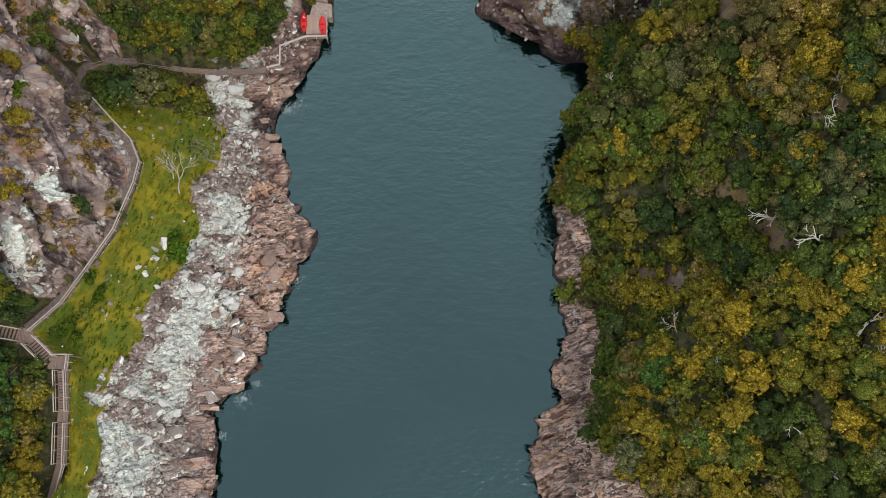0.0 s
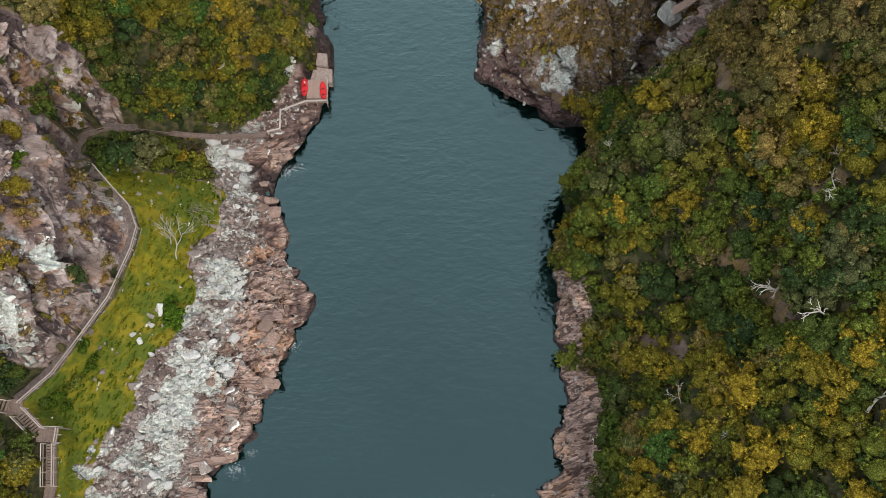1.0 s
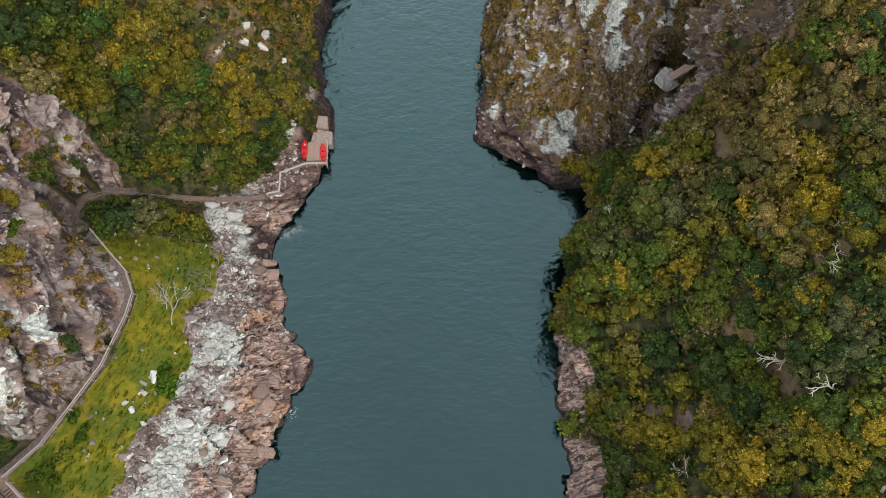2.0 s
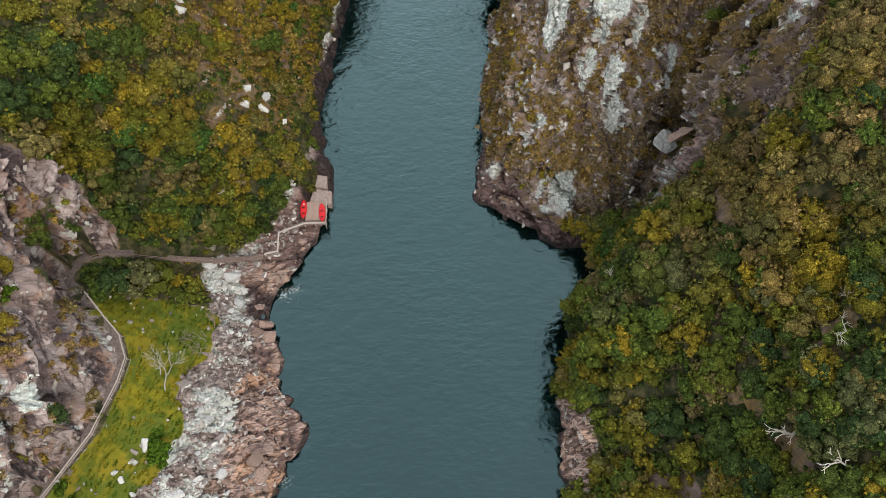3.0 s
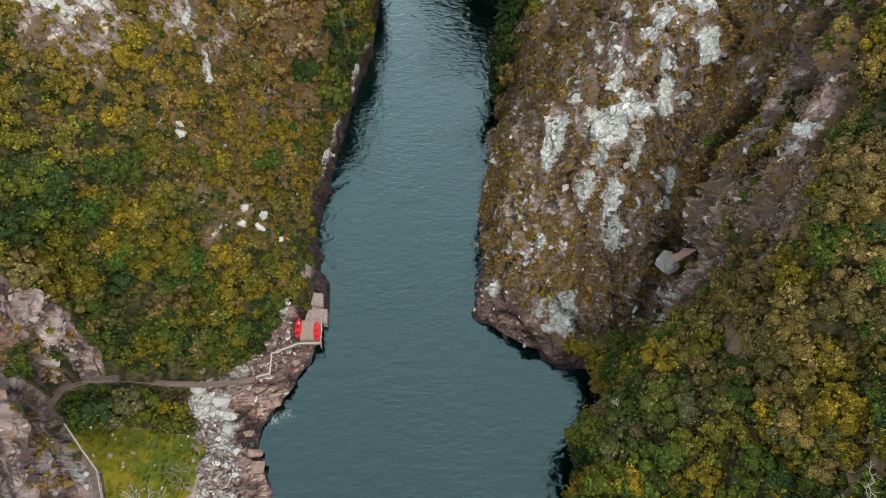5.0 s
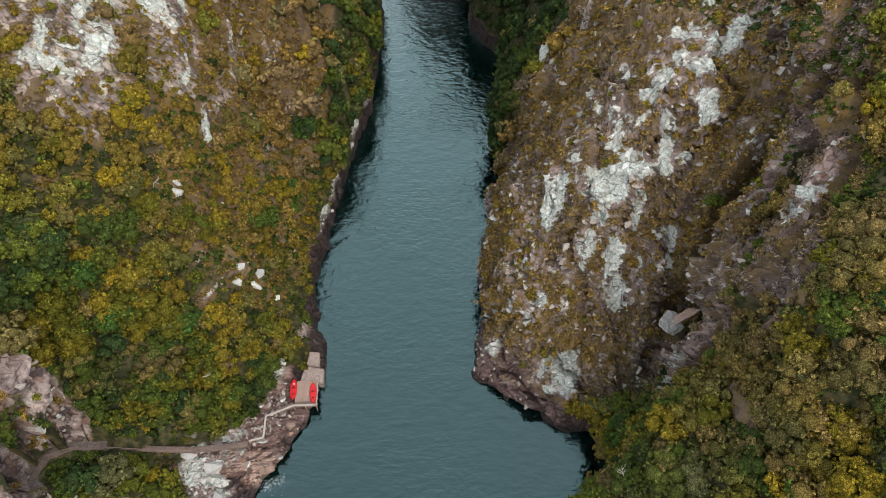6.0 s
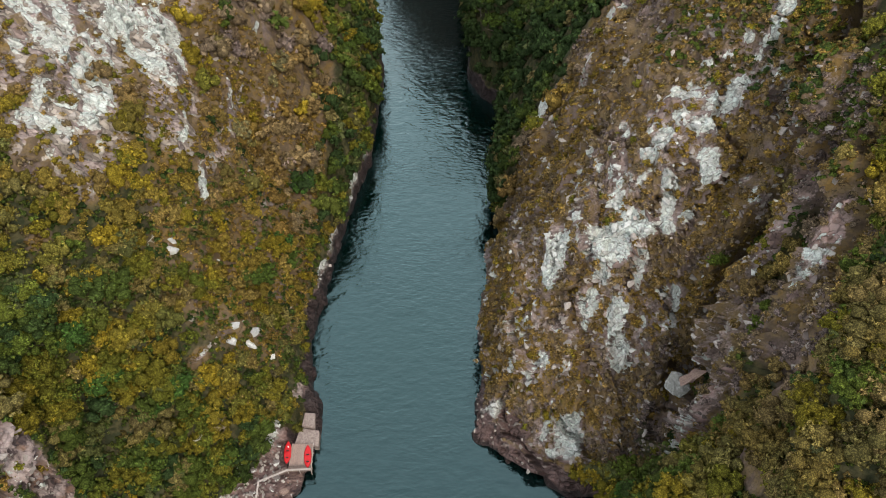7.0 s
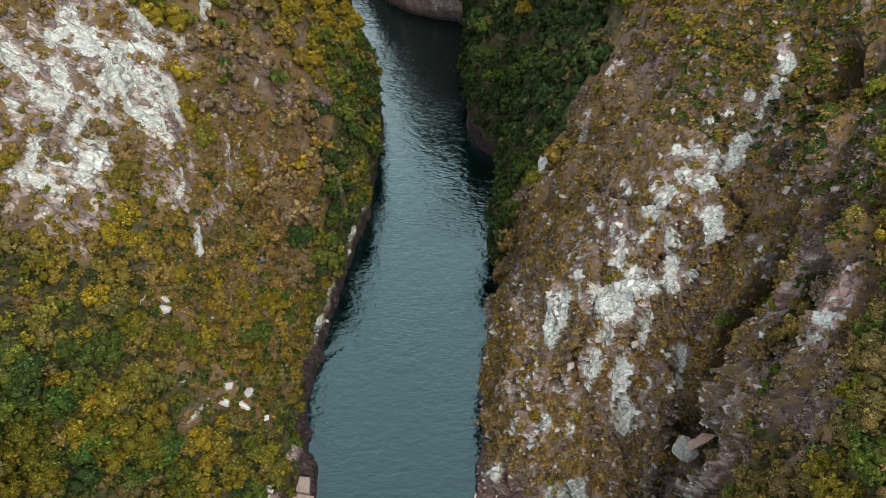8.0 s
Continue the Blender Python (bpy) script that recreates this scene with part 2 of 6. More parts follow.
def leaf_material(name):
    """Leaves: each clump's colour is kept with its points."""
    m = Nodes(name, 0.85, 0.06)
    tint, _, _, _ = m.mask("tint")
    island = m.geo.outputs["Random Per Island"]
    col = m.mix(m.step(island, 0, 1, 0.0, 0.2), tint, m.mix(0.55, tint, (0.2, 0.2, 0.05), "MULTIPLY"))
    # leaf-sized cells: bright middles, with shaded gaps between leaves painted into the colour
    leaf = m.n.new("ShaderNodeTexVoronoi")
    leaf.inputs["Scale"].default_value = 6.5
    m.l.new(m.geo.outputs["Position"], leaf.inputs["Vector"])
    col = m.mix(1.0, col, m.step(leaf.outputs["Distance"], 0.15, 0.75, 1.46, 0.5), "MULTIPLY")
    m.bsdf.inputs["Subsurface Weight"].default_value = 0.0
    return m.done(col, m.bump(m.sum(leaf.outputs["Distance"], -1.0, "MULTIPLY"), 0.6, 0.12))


def plain(name, low, high, size, rough=0.8, own=True, relief=0.3):
    m = Nodes(name, rough, 0.3)
    where = m.place(own=own)
    grain = m.noise(size, 4, 0.6, where)
    col = m.mix(m.step(grain, 0.3, 0.7), low, high)
    col = m.mix(m.step(m.chance(), 0, 1, 0, 0.3), col, tuple(0.6 * v for v in low))
    return m.done(col, m.bump(grain, relief, 0.03))


GROUND = ground_material()
WATER = water_material()
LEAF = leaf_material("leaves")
WHITE_STONE = stone_material("white_quartzite", (0.36, 0.36, 0.35), (0.68, 0.69, 0.67))
SLAB_STONE = stone_material("lichened_slab", (0.26, 0.25, 0.225), (0.60, 0.62, 0.57), 0.06)
GREY_STONE = stone_material("grey_quartzite", (0.16, 0.135, 0.125), (0.34, 0.30, 0.28), 0.1)
TAN_STONE = stone_material("tan_quartzite", (0.17, 0.115, 0.10), (0.40, 0.29, 0.235))
BARK = plain("bark", (0.09, 0.07, 0.055), (0.19, 0.16, 0.13), 0.1)
TWIG = plain("grey_twigs", (0.20, 0.155, 0.135), (0.34, 0.275, 0.24), 0.08)
DEAD_WOOD = plain("bleached_wood", (0.28, 0.265, 0.225), (0.48, 0.46, 0.40), 0.08)
PLANK = plain("weathered_planks", (0.13, 0.095, 0.08), (0.25, 0.19, 0.16), 0.1)
RAIL = plain("pale_timber", (0.34, 0.29, 0.26), (0.5, 0.45, 0.41), 0.1)
FOAM = plain("foam", (0.6, 0.63, 0.65), (0.82, 0.84, 0.85), 0.2, 0.9)

# ---- noise on arrays ----
def hash3(i, j, k, seed):
    h = (i.astype(np.int64) * 374761393 + j.astype(np.int64) * 668265263 + k.astype(np.int64) * 1274126177 + seed * 144269) & 0xFFFFFFFF
    h = ((h ^ (h >> 13)) * 1103515245) & 0xFFFFFFFF
    h = ((h ^ (h >> 16)) * 2654435761) & 0xFFFFFFFF
    return ((h ^ (h >> 15)) & 0xFFFFFF) / float(0x1000000)


def value_noise(p, size, seed=0):
    """Smooth noise, -1 to 1, at the points p (n x 3), with lumps of about that size."""
    q = p / size
    b = np.floor(q).astype(np.int64)
    f = q - b
    f = f * f * (3 - 2 * f)
    out = 0.0
    for a in (0, 1):
        for c in (0, 1):
            for d in (0, 1):
                w = (f[:, 0] if a else 1 - f[:, 0]) * (f[:, 1] if c else 1 - f[:, 1]) * (f[:, 2] if d else 1 - f[:, 2])
                out = out + w * hash3(b[:, 0] + a, b[:, 1] + c, b[:, 2] + d, seed)
    return out * 2 - 1


def fbm(p, size, seed=0, octaves=4, fall=0.5):
    out, amp = 0.0, 1.0
    for o in range(octaves):
        out = out + amp * value_noise(p, size / 2 ** o, seed + 17 * o)
        amp *= fall
    return out


def cells(p, size, seed=0):
    """Cracked blocks: for each point a number of its own block, 0 to 1, and the distance to the block's edge."""
    q = p / size
    b = np.floor(q).astype(np.int64)
    near = np.full(len(p), 9.0)
    second = np.full(len(p), 9.0)
    own = np.zeros(len(p))
    for a in (-1, 0, 1):
        for c in (-1, 0, 1):
            for d in (-1, 0, 1):
                i, j, k = b[:, 0] + a, b[:, 1] + c, b[:, 2] + d
                spot = np.stack([i + hash3(i, j, k, seed), j + hash3(i, j, k, seed + 1), k + hash3(i, j, k, seed + 2)], 1)
                dist = np.sqrt(((q - spot) ** 2).sum(1))
                closer = dist < near
                second = np.where(closer, near, np.minimum(second, dist))
                own = np.where(closer, hash3(i, j, k, seed + 3), own)
                near = np.where(closer, dist, near)
    return own, (second - near) * size


def smooth_rows(a, sigma, axis):
    r = int(3 * sigma) + 1
    k = np.exp(-0.5 * (np.arange(-r, r + 1) / sigma) ** 2)
    k /= k.sum()
    pad = [(0, 0)] * a.ndim
    pad[axis] = (r, r)
    b = np.pad(a, pad, mode="edge")
    return np.apply_along_axis(lambda v: np.convolve(v, k, mode="valid"), axis, b)


# ---- the plan of the gorge: cross-sections of each bank, from the bed of the river up ----
RIGHT, LEFT = {}, {}


def section(bank, y, *nodes):
    bank[y] = nodes


section(RIGHT, -80, (30, -4), (33, 3), (38, 12), (48, 26), (66, 40))
section(RIGHT, -40, (17, -4), (19, 3), (23, 11), (30, 20), (40, 26), (60, 40))
section(RIGHT, -20, (11.4, -4), (13, 2), (17, 8), (21, 14), (31, 20), (40, 26), (60, 40))
section(RIGHT, -10, (10.5, -4), (12, 1.5), (16, 5), (20, 12), (23, 17), (31, 20.5), (40, 26), (60, 40))
section(RIGHT, -3.5, (11.8, -4), (13, 1.2), (16, 3), (19.5, 7), (22, 15), (31, 20.5), (40, 26.5), (60, 41))
section(RIGHT, 1, (15.4, -4), (16.4, 1.2), (18.5, 3), (20.5, 8), (23, 16.5), (31, 20.5), (39.5, 26.5), (60, 42))
section(RIGHT, 6, (14.5, -4), (15.8, 1.2), (18.5, 3), (21, 9), (24, 14), (31, 20), (38, 26), (60, 43))
section(RIGHT, 11, (16.4, -4), (17.4, 1.2), (19.5, 3), (22, 8), (28.5, 13), (37, 24.5), (40, 29), (60, 46))
section(RIGHT, 18, (17.2, -4), (18, 1.5), (20.5, 3.3), (23.5, 8), (29, 14), (34.5, 22), (37, 27), (39, 32), (60, 50))
section(RIGHT, 26, (16.6, -4), (17.4, 3), (18.8, 8), (23, 14), (28, 15.5), (32, 23), (36, 27), (39, 33.5), (60, 54))
section(RIGHT, 33, (18.4, -4), (19.2, 3), (20.3, 14), (24, 17), (28, 21), (37, 29), (40.4, 35), (60, 58))
section(RIGHT, 40, (19.6, -4), (20.3, 3), (21.2, 16), (27, 20.5), (32.6, 28), (35.5, 32), (40, 39), (60, 62))
section(RIGHT, 46, (22.0, -4), (22.8, 3), (24, 9), (26.4, 17), (30, 24), (33.5, 30), (38.6, 41), (60, 67))
section(RIGHT, 50.5, (22.8, -4), (23.5, 3), (25, 9), (28, 12), (31, 22), (34, 31), (38.6, 43), (60, 70))
section(RIGHT, 54, (21.5, -4), (23, 2), (26, 5), (30, 9), (32.5, 17), (35.5, 31), (38.6, 44), (60, 72))
section(RIGHT, 56, (14.0, -4), (15, 1), (20, 3), (26, 5), (30.5, 7), (33, 15), (36, 31), (39.5, 44), (60, 73))
section(RIGHT, 58.5, (8.4, -4), (9.4, 1), (17, 3.5), (24, 6), (30, 7), (33.5, 14), (36.2, 30), (40, 44), (60, 74))
section(RIGHT, 61.5, (5.9, -4), (7.3, 1.2), (12, 3.5), (19, 7), (24, 10.4), (29.5, 8.2), (33.3, 13.5), (36.3, 29), (40.6, 45), (60, 75))
section(RIGHT, 64.5, (5.6, -4), (6.6, 2), (11, 5), (18, 12), (24, 15.5), (29.5, 12), (33.3, 14.5), (37, 30), (41.9, 48), (60, 77))
section(RIGHT, 68, (5.9, -4), (7, 3), (9, 8), (13, 12.5), (19, 18), (25, 20.5), (30.5, 19), (33.6, 17.5), (37.4, 31), (40, 38.5), (43, 50), (60, 79))
section(RIGHT, 71.5, (6.2, -4), (7.2, 4), (12.9, 15), (18, 20), (24.6, 24), (30, 25), (33, 23.5), (37, 33), (40, 40), (43.3, 52), (61, 80))
section(RIGHT, 76, (6.2, -4), (7, 5), (10.6, 17.5), (16.5, 23.8), (21, 31), (26, 33), (31, 34.6), (34.3, 34), (38.5, 40), (41, 48), (44, 54), (61, 81))
section(RIGHT, 82, (6.0, -4), (6.8, 5), (11, 18), (16, 26), (20, 34), (28.6, 41), (35, 43), (39, 45), (42, 51), (61, 83))
section(RIGHT, 88, (7.6, -4), (8.6, 5), (12.4, 19.5), (17, 28.5), (22, 37.5), (28.6, 45.5), (36, 48), (42, 55), (62, 84))
section(RIGHT, 94, (9.0, -4), (9.9, 5), (13.5, 20), (17.2, 30.5), (23.7, 41.5), (30, 49.5), (42, 59), (63, 86))
section(RIGHT, 103, (11.2, -4), (12, 5), (14, 17), (16.2, 27), (20.3, 32), (26, 43), (33, 53), (45, 65), (66, 90))
section(RIGHT, 111, (11.8, -4), (12.4, 6), (13.4, 15), (17, 25), (23, 37), (31, 51), (45, 68), (68, 93))
section(RIGHT, 118.5, (10.2, -4), (11.2, 5), (13.2, 14), (16, 23), (22, 37), (31, 54), (45, 72), (70, 96))
section(RIGHT, 126, (11.6, -4), (12.6, 5), (14.5, 14), (18, 25), (24, 39), (33, 57), (48, 76), (72, 98))
section(RIGHT, 134, (13.6, -4), (14.4, 5), (16, 15), (20, 27), (27, 42), (36, 60), (50, 79), (74, 100))
section(RIGHT, 142, (14.2, -4), (15, 4), (17, 12), (20, 25), (27, 42), (37, 62), (52, 82), (76, 102))
section(RIGHT, 147, (9.4, -4), (10.6, 2.5), (13, 6), (17, 17), (24, 36), (36, 62), (52, 83), (76, 104))
section(RIGHT, 154, (6.7, -4), (7.5, 4), (9.3, 12), (14.3, 26), (23.3, 46), (37.3, 68), (53.3, 86), (77.3, 106))
section(RIGHT, 170, (7.5, -4), (8.1, 10), (9.3, 24), (14.3, 42), (23.3, 60), (37.3, 78), (55.3, 92), (79.3, 108))
section(RIGHT, 190, (8.5, -4), (8.9, 14), (9.9, 30), (14.3, 48), (23.3, 66), (39.3, 84), (57.3, 98), (81.3, 112))
section(RIGHT, 207, (9.5, -4), (9.8, 18), (10.5, 38), (14.3, 58), (24.3, 78), (41.3, 94), (59.3, 106), (83.3, 116))
section(RIGHT, 212, (-5.4, -4), (-5.0, 12), (-4.2, 28), (0, 46), (10, 60), (22, 70), (58, 88), (82, 100))
section(RIGHT, 220, (-15.2, -4), (-14.8, 12), (-13.4, 30), (-8, 48), (4, 62), (20, 72), (58, 88), (84, 100))
section(RIGHT, 240, (-20, -4), (-19, 14), (-16.5, 30), (-9, 46), (6, 58), (30, 72), (60, 86), (86, 98))
section(RIGHT, 300, (-60, -4), (-57, 10), (-46, 20), (-20, 32), (10, 42), (40, 52), (70, 62), (90, 70))

section(LEFT, -80, (-50, -4), (-53, 2), (-60, 6), (-70, 14), (-84, 26))
section(LEFT, -40, (-37, -4), (-39, 2), (-45, 5), (-52, 12), (-60, 20), (-76, 28))
section(LEFT, -14, (-29.8, -4), (-31.4, 1), (-36, 3), (-40, 6), (-44.5, 11), (-48, 16), (-56, 21), (-70, 28))
section(LEFT, -5, (-28.9, -4), (-30.4, 1), (-36, 3.2), (-40, 5.6), (-44, 10), (-47.5, 16), (-56, 21), (-70, 30))
section(LEFT, -1, (-30.6, -4), (-31.6, 1), (-36, 3), (-40, 5.5), (-44.3, 10.5), (-47.2, 15), (-56, 20.5), (-70, 32))
section(LEFT, 3, (-26.5, -4), (-28, 1), (-34, 3), (-39.5, 5), (-44.5, 11), (-47, 14), (-56, 19), (-70, 33))
section(LEFT, 8, (-25.8, -4), (-27.4, 1), (-33, 4), (-39, 6), (-43.7, 10.5), (-49, 13.5), (-55, 19), (-70, 36))
section(LEFT, 13, (-23.6, -4), (-25.2, 1), (-28.5, 2.6), (-33.7, 6), (-38, 7.6), (-43, 9.8), (-47, 12.6), (-51, 18), (-58, 30), (-70, 40))
section(LEFT, 18, (-20.1, -4), (-21.8, 1), (-28, 3.5), (-33, 6), (-38, 8), (-42.5, 10), (-45.5, 13), (-47.6, 22.5), (-55, 33), (-70, 44))
section(LEFT, 22.5, (-18.6, -4), (-20, 1), (-24.5, 3), (-30, 5.2), (-38.6, 9), (-42, 12), (-43.4, 18), (-44.8, 25), (-50, 32), (-60, 41), (-70, 46))
section(LEFT, 27, (-20, -4), (-21.3, 1), (-25, 3), (-30, 5.4), (-37.6, 10), (-41, 12.6), (-43.6, 17), (-46.5, 26), (-52, 34), (-60, 41), (-70, 47))
section(LEFT, 32, (-22.2, -4), (-23.6, 1), (-28.6, 2.8), (-33, 6), (-39, 11.8), (-42.6, 13.2), (-46.6, 18), (-48.6, 25.5), (-54, 34), (-70, 48))
section(LEFT, 37, (-23.6, -4), (-25, 1), (-28, 1.8), (-32.3, 6.5), (-37.6, 9.2), (-41.5, 12), (-44.4, 13), (-47.4, 21), (-49.6, 27), (-56, 36), (-70, 48))
section(LEFT, 41.5, (-24, -4), (-25.4, 1), (-28, 1.6), (-33, 5), (-39, 8), (-45, 10.2), (-48.6, 14), (-50.4, 20), (-51.2, 27), (-57, 37), (-70, 48))
section(LEFT, 45.5, (-23.8, -4), (-25.2, 0.8), (-27.5, 1.4), (-32, 2.4), (-37, 5.6), (-43, 8.6), (-47, 11.4), (-51, 13.4), (-52, 18), (-52.2, 26), (-58, 38), (-70, 49))
section(LEFT, 49, (-21, -4), (-22.6, 1), (-27, 1.6), (-33, 4), (-37.5, 6), (-42, 10), (-45.2, 16), (-46.4, 25), (-50, 31), (-58, 40), (-70, 50))
section(LEFT, 53, (-19, -4), (-20.5, 1), (-25, 2), (-30, 3.6), (-36, 7), (-42.2, 12), (-45.6, 19), (-49.2, 29), (-58, 41), (-70, 51))
section(LEFT, 58, (-17.4, -4), (-18.8, 0.8), (-24, 1.8), (-28.7, 3.8), (-32, 7), (-38.8, 11.2), (-44.4, 19), (-47, 23), (-49.5, 30), (-58, 42), (-70, 52))
section(LEFT, 63, (-16.9, -4), (-18.2, 1), (-21, 2.2), (-26, 6), (-31, 11.4), (-35, 15), (-39.2, 18.8), (-43.6, 22.6), (-48, 29), (-51, 35), (-60, 45), (-70, 53))
section(LEFT, 69, (-17.4, -4), (-18.8, 1.4), (-22, 5), (-25.5, 8), (-30, 12.4), (-35, 18), (-42, 25.6), (-47, 31), (-51, 35.6), (-62, 48), (-72, 56))
section(LEFT, 75, (-19.6, -4), (-20.6, 2), (-22.8, 5), (-25.3, 8.4), (-29.5, 15), (-37, 23.4), (-44, 29.6), (-50, 36), (-62, 50), (-72, 58))
section(LEFT, 81, (-21, -4), (-22, 3), (-23.6, 6), (-26, 9), (-31.4, 15), (-36.2, 25), (-44, 33), (-49, 38), (-62, 52), (-72, 60))
section(LEFT, 88, (-18.8, -4), (-20, 3), (-22.2, 6), (-24.3, 9.6), (-26.4, 14.6), (-31, 17.4), (-34, 27), (-40, 35.4), (-45, 41.5), (-51, 46), (-62, 57), (-74, 65))
section(LEFT, 94, (-18.6, -4), (-19.8, 3), (-21.8, 6.5), (-25.4, 12.6), (-31, 19), (-34.6, 29), (-37.8, 35.8), (-44, 43), (-51, 50), (-64, 61), (-76, 69))
section(LEFT, 101, (-18.4, -4), (-19.6, 2), (-22, 7.4), (-26, 14), (-31, 22.4), (-33.2, 33), (-41, 43), (-51, 53), (-64, 64), (-78, 72))
section(LEFT, 110, (-16, -4), (-17, 3), (-19.4, 7.6), (-24, 16), (-28.6, 25), (-30.2, 33), (-34, 42), (-46, 55), (-62, 67), (-80, 76))
section(LEFT, 118, (-15, -4), (-16, 5), (-17.4, 11), (-19.4, 16), (-22.4, 21), (-28, 33), (-36, 46), (-48, 58), (-62, 70), (-82, 80))
section(LEFT, 128, (-13.6, -4), (-14.6, 4), (-16.6, 11), (-20, 19), (-26, 31), (-35, 46), (-48, 60), (-64, 73), (-84, 83))
section(LEFT, 138, (-12.9, -4), (-13.8, 4), (-15.6, 11), (-19, 20), (-25, 32), (-35, 48), (-50, 64), (-66, 77), (-86, 86))
section(LEFT, 150, (-12.4, -4), (-13.3, 4), (-15.2, 11), (-18.8, 21), (-25.8, 35), (-36.8, 52), (-52.8, 68), (-68.8, 80), (-88.8, 90))
section(LEFT, 167, (-14.3, -4), (-15.2, 4), (-16.9, 12), (-21.5, 24), (-29.5, 40), (-41.5, 58), (-57.5, 74), (-73.5, 85), (-91.5, 94))
section(LEFT, 186, (-20.6, -4), (-21.6, 4), (-24, 13), (-29, 28), (-38, 46), (-50, 62), (-64, 78), (-80, 89), (-98, 98))
section(LEFT, 207, (-26.4, -4), (-27.4, 5), (-30, 14), (-35, 30), (-43, 50), (-55, 68), (-69, 82), (-85, 92), (-103, 101))
section(LEFT, 213, (-30.4, -4), (-31.4, 5), (-33, 14), (-38, 30), (-46, 50), (-56, 70), (-68, 84), (-84, 94), (-100, 103))
section(LEFT, 219, (-25.6, -4), (-26.6, 7), (-28.4, 18), (-34, 36), (-44, 56), (-56, 74), (-70, 87), (-86, 96), (-104, 105))
section(LEFT, 240, (-33, -4), (-34.6, 10), (-37, 24), (-43, 44), (-52, 62), (-64, 78), (-78, 90), (-92, 100), (-110, 108))
section(LEFT, 300, (-76, -4), (-78, 12), (-82, 30), (-90, 52), (-100, 72), (-112, 86), (-124, 98), (-136, 106), (-150, 112))

NODES = 230
STEP_Y = np.concatenate([np.arange(-80, -24, 2.0), np.arange(-24, 128, 0.42), np.arange(128, 226, 0.8), np.arange(226, 301, 3.0)])


def resample(nodes):
    p = np.array(nodes, float)
    s = np.concatenate([[0], np.cumsum(np.hypot(*np.diff(p, axis=0).T))])
    u = np.linspace(0, s[-1], NODES)
    return np.interp(u, s, p[:, 0]), np.interp(u, s, p[:, 1])


def base_sheet(bank):
    """Rows of points of a bank, row by row up the river, from the bed upwards: (rows, NODES, 3)."""
    ys = np.array(sorted(bank))
    xs, zs = np.stack([np.stack(resample(bank[y])) for y in ys], 1)
    gx = np.stack([np.interp(STEP_Y, ys, xs[:, k]) for k in range(NODES)], 1)
    gz = np.stack([np.interp(STEP_Y, ys, zs[:, k]) for k in range(NODES)], 1)
    for g in (gx, gz):
        g[:] = smooth_rows(smooth_rows(g, 2.2, 0), 1.6, 1)
    return np.stack([gx, np.repeat(STEP_Y[:, None], NODES, 1), gz], 2)


def normals_of(g):
    n = np.cross(np.gradient(g, axis=0), np.gradient(g, axis=1))
    n /= np.linalg.norm(n, axis=2, keepdims=True) + 1e-9
    return n * np.where(n[..., 2:] < 0, -1, 1)


SHEET_R, SHEET_L = base_sheet(RIGHT), base_sheet(LEFT)


# ---- what covers the ground, from the plan ----
def ramp(v, a, b):
    t = np.clip((v - a) / (b - a), 0, 1)
    return t * t * (3 - 2 * t)


def along(table, y):
    t = np.array(table, float)
    return np.interp(y, t[:, 0], t[:, 1])


TURF_EDGE = [(-16, -43.6), (0, -43.4), (5, -42), (9, -40.6), (15, -38.8), (18, -36.6), (21, -34.6), (25, -34.4), (28, -36), (34, -32.6), (40, -33.4), (43, -35), (47, -36.4), (50, -32.4), (55, -28.4), (60, -24), (65, -21.4), (70, -21)]
PATH_LINE = [(-16, -46.2), (0, -46.2), (6, -47.4), (9, -50.6), (13, -47.6), (17, -45.7), (22.6, -42.4), (29, -40.9), (32, -40.6), (35, -42), (37, -44.4), (40, -47.5), (46, -50.4), (47.3, -47.2), (48.2, -44.8), (54, -43.6)]


def capsule(p, a, b, r):
    """1 inside a rounded stretch from a to b, falling to 0 at its edge."""
    a, b = np.array(a, float), np.array(b, float)
    d = b - a
    t = np.clip(((p - a) @ d) / (d @ d + 1e-9), 0, 1)
    return 1 - ramp(np.linalg.norm(p - a - t[:, None] * d, axis=1), 0.55 * r, 1.55 * r)


def join(p, stretches):
    out = np.zeros(len(p))
    for a, b, r in stretches:
        out = np.maximum(out, capsule(p, a, b, r))
    return out


WAY = [(-50.2, 9.4, 16.0), (-47.8, 13.0, 14.3), (-45.8, 17.2, 13.5), (-42.9, 22.6, 13.3), (-41.2, 29.0, 12.9), (-40.9, 31.8, 12.7), (-42.2, 34.6, 12.7), (-44.6, 37.0, 12.9), (-47.6, 40.2, 13.2), (-50.2, 42.6, 13.6), (-49.4, 45.6, 13.4), (-47.0, 47.2, 12.4), (-43.6, 47.9, 10.4)]


FLIGHTS = [(-54.5, 9.2, 18.2), (-50.3, 8.6, 15.7), (-47, 5.4, 14.2), (-46.1, 4, 14.0), (-46.05, -1, 12.8), (-46.3, -6.5, 11.4), (-47.8, -13, 10.9), (-49, -18, 10.6)]


